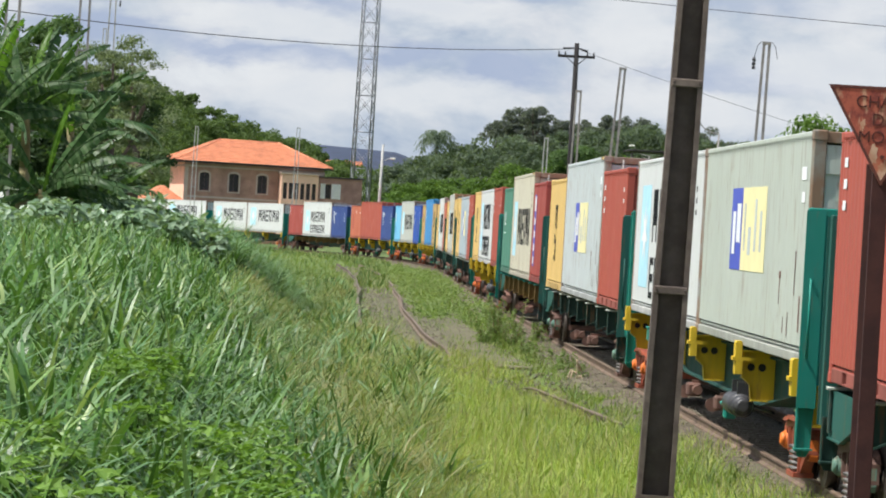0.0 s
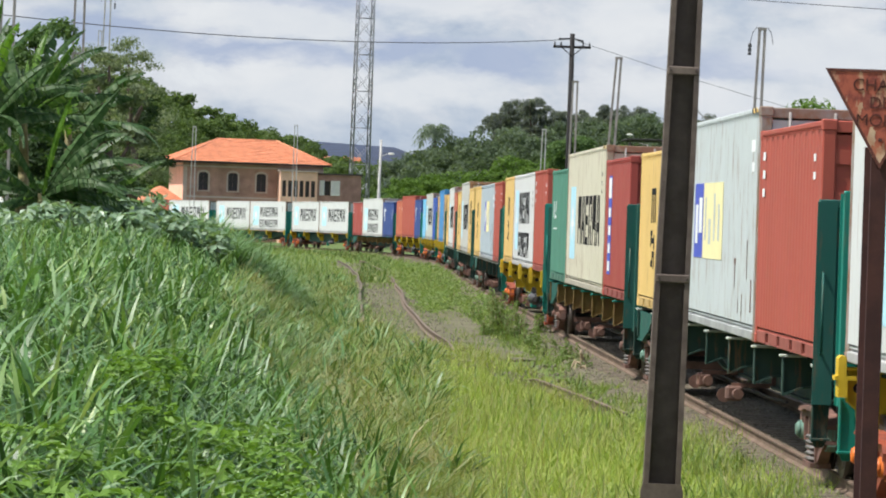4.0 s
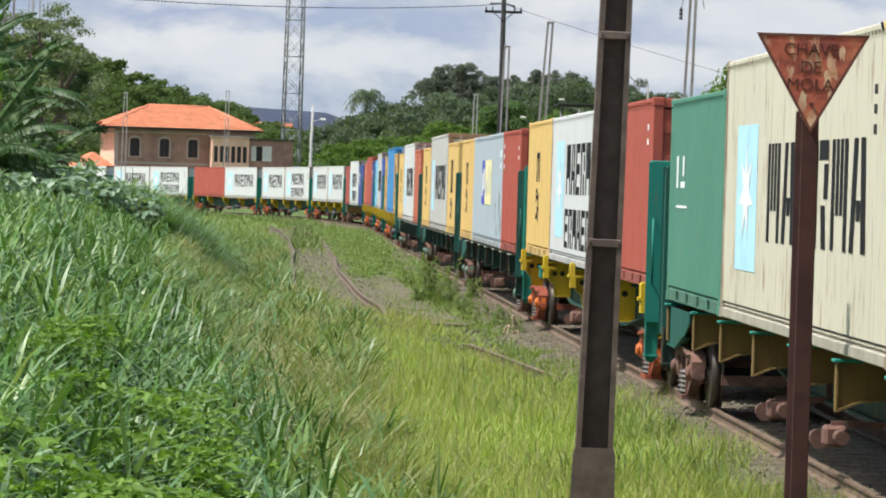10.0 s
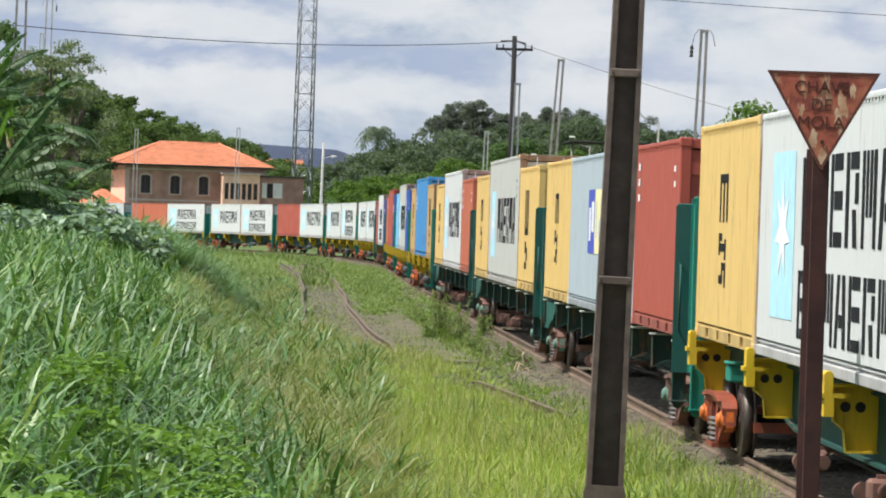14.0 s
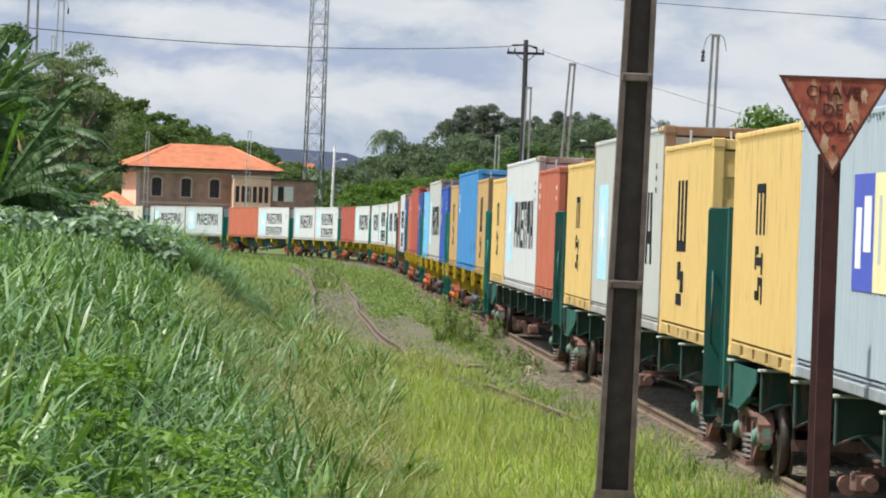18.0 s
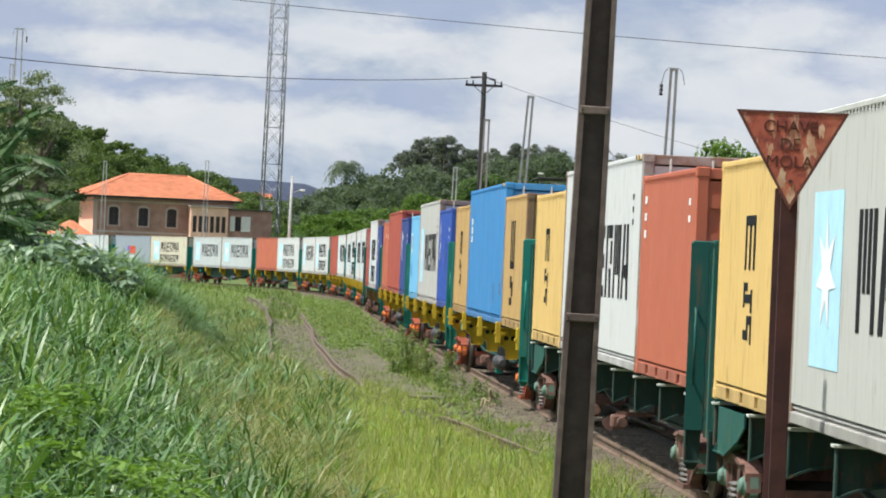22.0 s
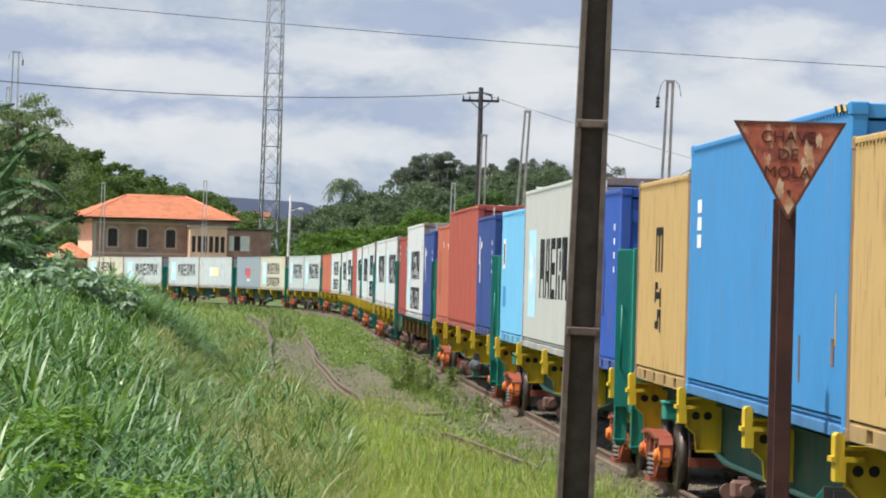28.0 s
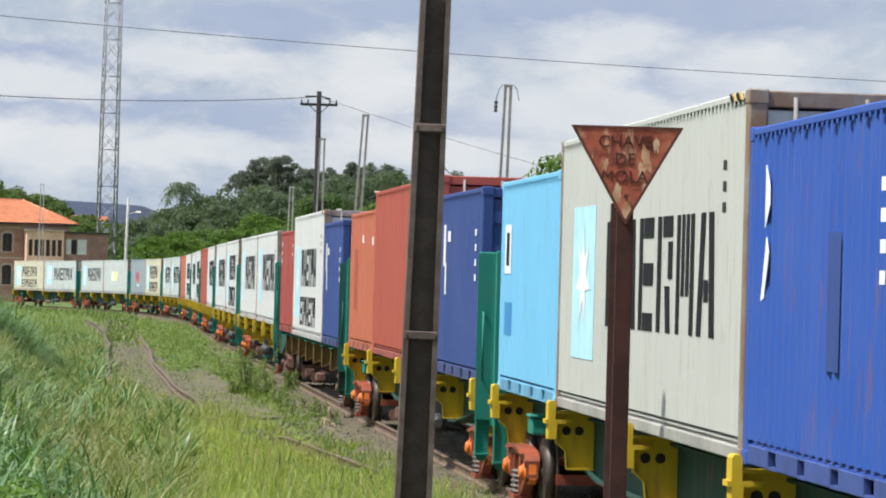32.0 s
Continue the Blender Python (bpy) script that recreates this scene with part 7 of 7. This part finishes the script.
def palm(x, y, top, crown):
    z = on_ground(x, y)
    t = thing("palm_tree", "feathery palm tree standing above the wooded hill", "palm tree", at=pose(x, y, z))
    m = Mesh()
    h = top - z
    for i in range(8):
        m.tube((0.1 * math.sin(i), 0, h * i / 8), (0.1 * math.sin(i + 1), 0, h * (i + 1) / 8), 0.22 - i * 0.008, sides=8)
    part("trunk", m, M_BARK, t)
    r = random.Random(3)
    for i in range(44):
        m = Mesh()
        rise, L = radians(r.uniform(-20, 80)), crown * r.uniform(0.8, 1.1)
        rib = [(L * u * math.cos(rise - 1.1 * u * u * 0.6), L * u * math.sin(rise - 1.1 * u * u)) for u in np.linspace(0, 1, 9)]
        for j, ((x0, z0), (x1, z1)) in enumerate(zip(rib, rib[1:])):
            w = 0.75 * math.sin(math.pi * (j + 1) / 9.5) + 0.10
            for sy in (-1, 1):
                m.add([(x0, 0, z0), (x0 + (x1 - x0) * 0.6, 0, z0 + (z1 - z0) * 0.6), (x1 + 0.1, sy * w, z1 - w * 0.6)], [(0, 1, 2)])
        part("frond", m, L_DARKWOODS, t, at=pose(0, 0, h, 0, 0, i * 137.5))


def leafy_shrub(name, x, y, height, spread, leaves, size, material, label, seed):
    z = on_ground(x, y)
    t = thing(name, label, "shrub", at=pose(x, y, z))
    r = random.Random(seed)
    for _ in range(7):
        a = r.uniform(0, 6.28)
        m = Mesh()
        m.tube((0, 0, 0), (spread * 0.7 * math.cos(a), spread * 0.7 * math.sin(a), height * r.uniform(0.5, 0.9)), 0.018, 0.008, 5)
        part("stem", m, M_STEM, t)
    p, nrm = crown_points(lobes_for(0, 0, 0, spread, height, 12, seed, 0.10), leaves)
    nrm[:, 2] = abs(nrm[:, 2]) + 0.5
    nrm /= np.linalg.norm(nrm, axis=1, keepdims=True)
    v, f = leaf_quads(p, nrm, size * (0.6 + 0.8 * rng.random(leaves)), 0.55)
    part("foliage", sheet("foliage", v, f, material), None, t)


def rank_weed(x, y, height, spread, stalks, seed):
    """An upright weed: leaning stalks with lance-shaped leaves all the way up, and blades round the foot."""
    t = thing("leafy_weed", "rank upright green weed beside the track", "weed", group="weeds by the track", at=pose(x, y, on_ground(x, y)))
    r = random.Random(seed)
    cs, ns = [], []
    for _ in range(stalks):
        a, h = r.uniform(0, 6.283), height * r.uniform(0.45, 1.0)
        fx, fy = r.gauss(0, spread * 0.45), r.gauss(0, spread * 0.45)
        dx, dy = 0.22 * h * math.cos(a), 0.22 * h * math.sin(a)
        part("stem", Mesh().tube((fx, fy, 0), (fx + dx, fy + dy, h), 0.010, 0.005, 5), M_STEM, t)
        for k in range(int(16 + 26 * h)):
            u = 0.12 + 0.88 * r.random()
            b = r.uniform(0, 6.283)
            out = r.uniform(0.02, 0.13) * (1.25 - 0.8 * u)
            cs.append((fx + dx * u + out * math.cos(b), fy + dy * u + out * math.sin(b), h * u + r.uniform(-0.02, 0.05)))
            ns.append((0.8 * math.cos(b) + r.gauss(0, 0.4), 0.8 * math.sin(b) + r.gauss(0, 0.4), 0.5 + r.random()))
    cs, ns = np.array(cs), np.array(ns)
    ns /= np.linalg.norm(ns, axis=1, keepdims=True)
    v, f = leaf_quads(cs, ns, 0.045 + 0.045 * rng.random(len(cs)), 0.26)
    part("foliage", sheet("foliage", v, f, L_LEAFY), None, t)
    n = 26 * stalks
    base = np.column_stack([rng.normal(0, spread * 0.6, (n, 2)), np.full(n, -0.03)])
    v, f = blades(base, height * (0.2 + 0.35 * rng.random(n)), 0.012 + 0.016 * rng.random(n), rng.random(n) * 6.283, 0.1 + 0.6 * rng.random(n), 0.3 + 1.2 * rng.random(n))
    part("undergrowth", sheet("undergrowth", v, f, L_SIDING, True), None, t)


def blade_clump(x, y, height, spread, count, label):
    z = on_ground(x, y)
    t = thing("weed_clump", label, "weed", group="weeds by the track", at=pose(x, y, z))
    base = np.column_stack([rng.normal(0, spread * 0.45, (count, 2)), np.full(count, -0.03)])
    v, f = blades(base, height * (0.55 + 0.5 * rng.random(count)), 0.014 + 0.020 * rng.random(count), rng.random(count) * 6.283, 0.1 + 0.5 * rng.random(count), 0.3 + 1.2 * rng.random(count))
    part("foliage", sheet("foliage", v, f, L_SIDING, True), None, t)


def fern_weeds():
    """Bright feathery weeds in front: arching stalks with paired leaflets."""
    n = 50
    pts = scatter(n, 20, 32, 0.8, lambda x, y: (patchy(x, y, 2.3, 2.0) > 0.52) & (((x > -0.097 * y) & (x < -0.050 * y)) | ((x > -0.13 * y) & (x < -0.05 * y) & (y < 23.5))))
    z = ground_z(pts[:, 0], pts[:, 1])
    cs, ns = [], []
    for (x, y), zz in zip(pts, z):
        a0 = rng.random() * 6.28
        h = 0.25 + 0.60 * rng.random()
        for q in range(6):
            a = a0 + q * 1.3 + rng.normal(0, 0.2)
            L = 0.30 + 0.26 * rng.random()
            rise = rng.uniform(0.0, 0.55)
            for u in np.linspace(0.15, 1, 9):
                c = np.array([x + math.cos(a) * L * u, y + math.sin(a) * L * u, zz + h + rise * u - (0.12 + 0.7 * rise) * u * u])
                for sgn in (-1, 1):
                    cs.append(c + sgn * 0.050 * np.array([-math.sin(a), math.cos(a), 0]) * (1.15 - 0.6 * u))
                    ns.append((0.25 * sgn * -math.sin(a), 0.25 * sgn * math.cos(a), 1.0))
    cs, ns = np.array(cs), np.array(ns) + rng.normal(0, 0.35, (len(ns), 3))
    ns /= np.linalg.norm(ns, axis=1, keepdims=True)
    v, f = leaf_quads(cs, ns, 0.050 * (0.7 + 0.6 * rng.random(len(cs))), 0.50)
    ob = new("feathery_weeds", sheet("feathery_weeds", v, f, L_WEED))
    tagged(ob, "bright green feathery weeds in front of the bank", "weeds", kind="stuff")


def build_plants():
    build_grass()
    fern_weeds()
    banana_plant(-11.15, 95, 1.05, ((15, -32, 52, -6), (9, -20, 70, 180), (3, 66, 84, 40)), 3.0, 1, "banana plant with torn arching leaves and yellow stem")
    banana_plant(-11.9, 97, 3.2, ((8, 15, 82, 0), (8, 10, 82, 180), (4, 45, 85, 90)), 2.6, 2, "tall banana plant with upright broad green leaves")
    banana_plant(-12.7, 96, 3.2, ((9, 0, 80, 0), (9, 0, 80, 180), (4, 60, 85, 90)), 2.6, 3, "tall banana plant with broad ragged leaves")
    banana_plant(-11.2, 101, 2.7, ((8, 0, 80, 0), (7, 10, 80, 180), (3, 70, 85, 40)), 2.5, 4, "taller banana plant behind the others")
    banana_plant(-10.6, 103, 0.8, ((9, -20, 60, 0), (6, 0, 70, 180)), 2.6, 5, "low dark banana plant spreading over the bank")
    banana_plant(-13.4, 99, 3.6, ((9, 0, 80, 0), (9, 0, 80, 180), (4, 60, 85, 90)), 2.6, 6, "tall banana plant at the edge of the thicket")
    for i, (x, y, h, s, mat, lab) in enumerate((
            (-25.2, 186, 9.0, 4.2, L_TREE, "large dense dark green tree behind banana plants"), (-21.6, 205, 10.0, 2.6, L_PALE, "pale leafy tree with thin sunlit foliage"),
            (-18.9, 199, 10.6, 2.3, L_PALE, "pale feathery tree with thin sunlit foliage"), (-30.5, 192, 10.0, 4.5, L_TREE, "dark broad tree at the edge of the bank"),
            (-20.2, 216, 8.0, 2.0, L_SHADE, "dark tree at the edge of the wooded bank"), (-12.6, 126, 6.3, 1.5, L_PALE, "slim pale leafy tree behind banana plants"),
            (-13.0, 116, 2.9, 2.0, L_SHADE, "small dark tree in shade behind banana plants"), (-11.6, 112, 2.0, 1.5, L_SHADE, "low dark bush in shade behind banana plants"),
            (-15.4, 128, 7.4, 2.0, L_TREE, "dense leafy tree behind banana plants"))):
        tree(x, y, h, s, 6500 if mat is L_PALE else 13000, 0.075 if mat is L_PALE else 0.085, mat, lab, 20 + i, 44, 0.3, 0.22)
    for i, (x, y, h, s) in enumerate(((6.0, 296, 10.2, 2.5), (8.6, 302, 9.4, 2.3), (12.0, 310, 8.2, 2.6))):
        tree(x, y, h, s, 9000, 0.13, L_TREE, "round dark green tree beyond the train", 50 + i, 12)
    tree(12.9, 150, 8.1, 3.3, 9000, 0.13, L_BRUSH, "leafy bright green tree just beyond the train", 60, 30)
    r = random.Random(17)
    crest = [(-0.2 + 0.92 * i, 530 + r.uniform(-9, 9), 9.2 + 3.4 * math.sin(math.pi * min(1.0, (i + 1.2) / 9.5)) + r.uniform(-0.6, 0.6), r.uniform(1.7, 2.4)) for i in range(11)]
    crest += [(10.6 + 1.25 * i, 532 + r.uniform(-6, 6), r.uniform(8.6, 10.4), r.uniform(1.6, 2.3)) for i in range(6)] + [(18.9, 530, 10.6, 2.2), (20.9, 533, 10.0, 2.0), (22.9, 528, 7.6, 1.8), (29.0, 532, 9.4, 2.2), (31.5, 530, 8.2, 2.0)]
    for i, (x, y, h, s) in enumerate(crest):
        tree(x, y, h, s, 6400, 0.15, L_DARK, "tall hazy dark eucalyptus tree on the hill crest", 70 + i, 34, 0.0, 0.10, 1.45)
    palm(-7.7, 500, 13.0, 2.9)
    r = random.Random(9)
    spots = [(-70 + 56 * (i % 30) / 30 + r.uniform(-1.2, 1.2), 432 + 12 * (i // 30) + r.uniform(-4, 4), r.uniform(4.0, 5.4), r.uniform(2.0, 3.0)) for i in range(30 * 8)]
    spots = [(x, y, h * float(np.interp(x, [-26, -17], [1.0, 0.62])), k) for x, y, h, k in spots if -66 < x < -14.5]
    woods("hillside_woods", spots, 1150, 0.19, L_WOODS, "dense green woodland covering the hill behind the station")
    spots = [(-14 + 44 * r.random(), 385 + 75 * r.random() ** 0.8, r.uniform(2.6, 4.6), r.uniform(1.6, 2.8)) for i in range(170)]
    woods("brush_slope", spots, 850, 0.18, L_BRUSH, "bright green scrub on the slope beyond the train")
    spots = [(-26 + 80 * r.random(), 470 + 60 * r.random(), r.uniform(5.2, 8.2), r.uniform(2.2, 3.4)) for i in range(130)]
    spots = [(x, y, h * float(np.interp(x, [-14, -5], [0.62, 1.0])), k) for x, y, h, k in spots if x > -13.5]
    woods("dark_woods", spots, 1000, 0.20, L_DARKWOODS, "dark green woodland on the hill beyond the train")
    spots = [(-20 + 9 * r.random(), 372 + 30 * r.random(), r.uniform(2.5, 5.5), r.uniform(1.5, 2.4)) for i in range(14)] + [(-13.5 + 5 * r.random(), 395 + 10 * r.random(), r.uniform(4, 5.5), 2.0) for i in range(8)]
    woods("yard_trees", [q for q in spots if q[0] > -11.5], 500, 0.3, L_TREE, "dark trees between station yard and tower")
    for i, (x, y, h, s) in enumerate(((-8.9, 96, 0.62, 1.2), (-9.8, 106, 0.75, 1.2), (-8.3, 103, 0.70, 1.1), (-9.6, 92, 0.60, 1.2), (-10.2, 88, 0.55, 1.2), (-7.6, 97, 0.60, 1.0), (-11.0, 84, 0.55, 1.2))):
        leafy_shrub("leafy_shrub", x, y, h, s * 1.1, 900, 0.12, L_SHRUB, "broad-leaved grey-green shrub on top of the bank", 90 + i)
    for i, (x, y, h, s, n) in enumerate(((0.28, 97, 1.25, 0.36, 13), (0.72, 94, 0.95, 0.38, 11), (0.02, 96, 0.70, 0.30, 7), (1.00, 89, 0.62, 0.40, 9), (1.25, 84, 0.48, 0.36, 7), (1.58, 79, 0.62, 0.34, 9), (1.86, 75, 0.50, 0.28, 6),
                                         (1.20, 96, 0.80, 0.40, 8), (0.60, 103, 0.85, 0.45, 9), (-0.30, 112, 0.55, 0.45, 6), (-1.2, 132, 0.60, 0.50, 8), (-1.9, 146, 0.65, 0.60, 9), (-2.6, 160, 0.75, 0.65, 9))):
        rank_weed(x, y, h, s, n, 120 + i)
    dry_stalk(1.80, 74.2)
    for i, (x, y, h, s) in enumerate(((0.65, 81.5, 0.30, 0.5), (1.39, 78.5, 0.28, 0.5), (1.95, 80, 0.26, 0.5), (2.43, 70.5, 0.24, 0.5), (2.0, 72, 0.28, 0.45), (-0.3, 88, 0.28, 0.6), (-0.8, 94, 0.25, 0.6), (0.9, 86, 0.26, 0.5), (2.1, 66, 0.4, 0.4), (2.4, 61, 0.40, 0.4), (-2.5, 146, 0.7, 0.8), (-6.0, 118, 0.7, 0.7))):
        blade_clump(x, y, h * 1.1, s, 260, "rank green weed clump beside the track")


def dry_stalk(x, y):
    """A dead weed: one bare stem with curled straw-coloured leaves."""
    t = thing("dead_weed", "dead straw-coloured weed standing beside the ballast", "weed", at=pose(x, y, on_ground(x, y)))
    part("stem", Mesh().hose([(0, 0, 0), (0.02, 0, 0.25), (0.0, 0, 0.5)], 0.012), M_DRYSTEM, t)
    r = random.Random(8)
    for _ in range(9):
        m = Mesh()
        a, h = r.uniform(0, 6.28), r.uniform(0.08, 0.5)
        m.hose([(0, 0, h), (0.10 * math.cos(a), 0.10 * math.sin(a), h + 0.05), (0.16 * math.cos(a), 0.16 * math.sin(a), h - 0.10)], 0.018, 4)
        part("leaf", m, M_DRYSTEM, t)


build_ground()
build_sky()
build_track()
build_lineside()
build_plants()
build_train()
motions()
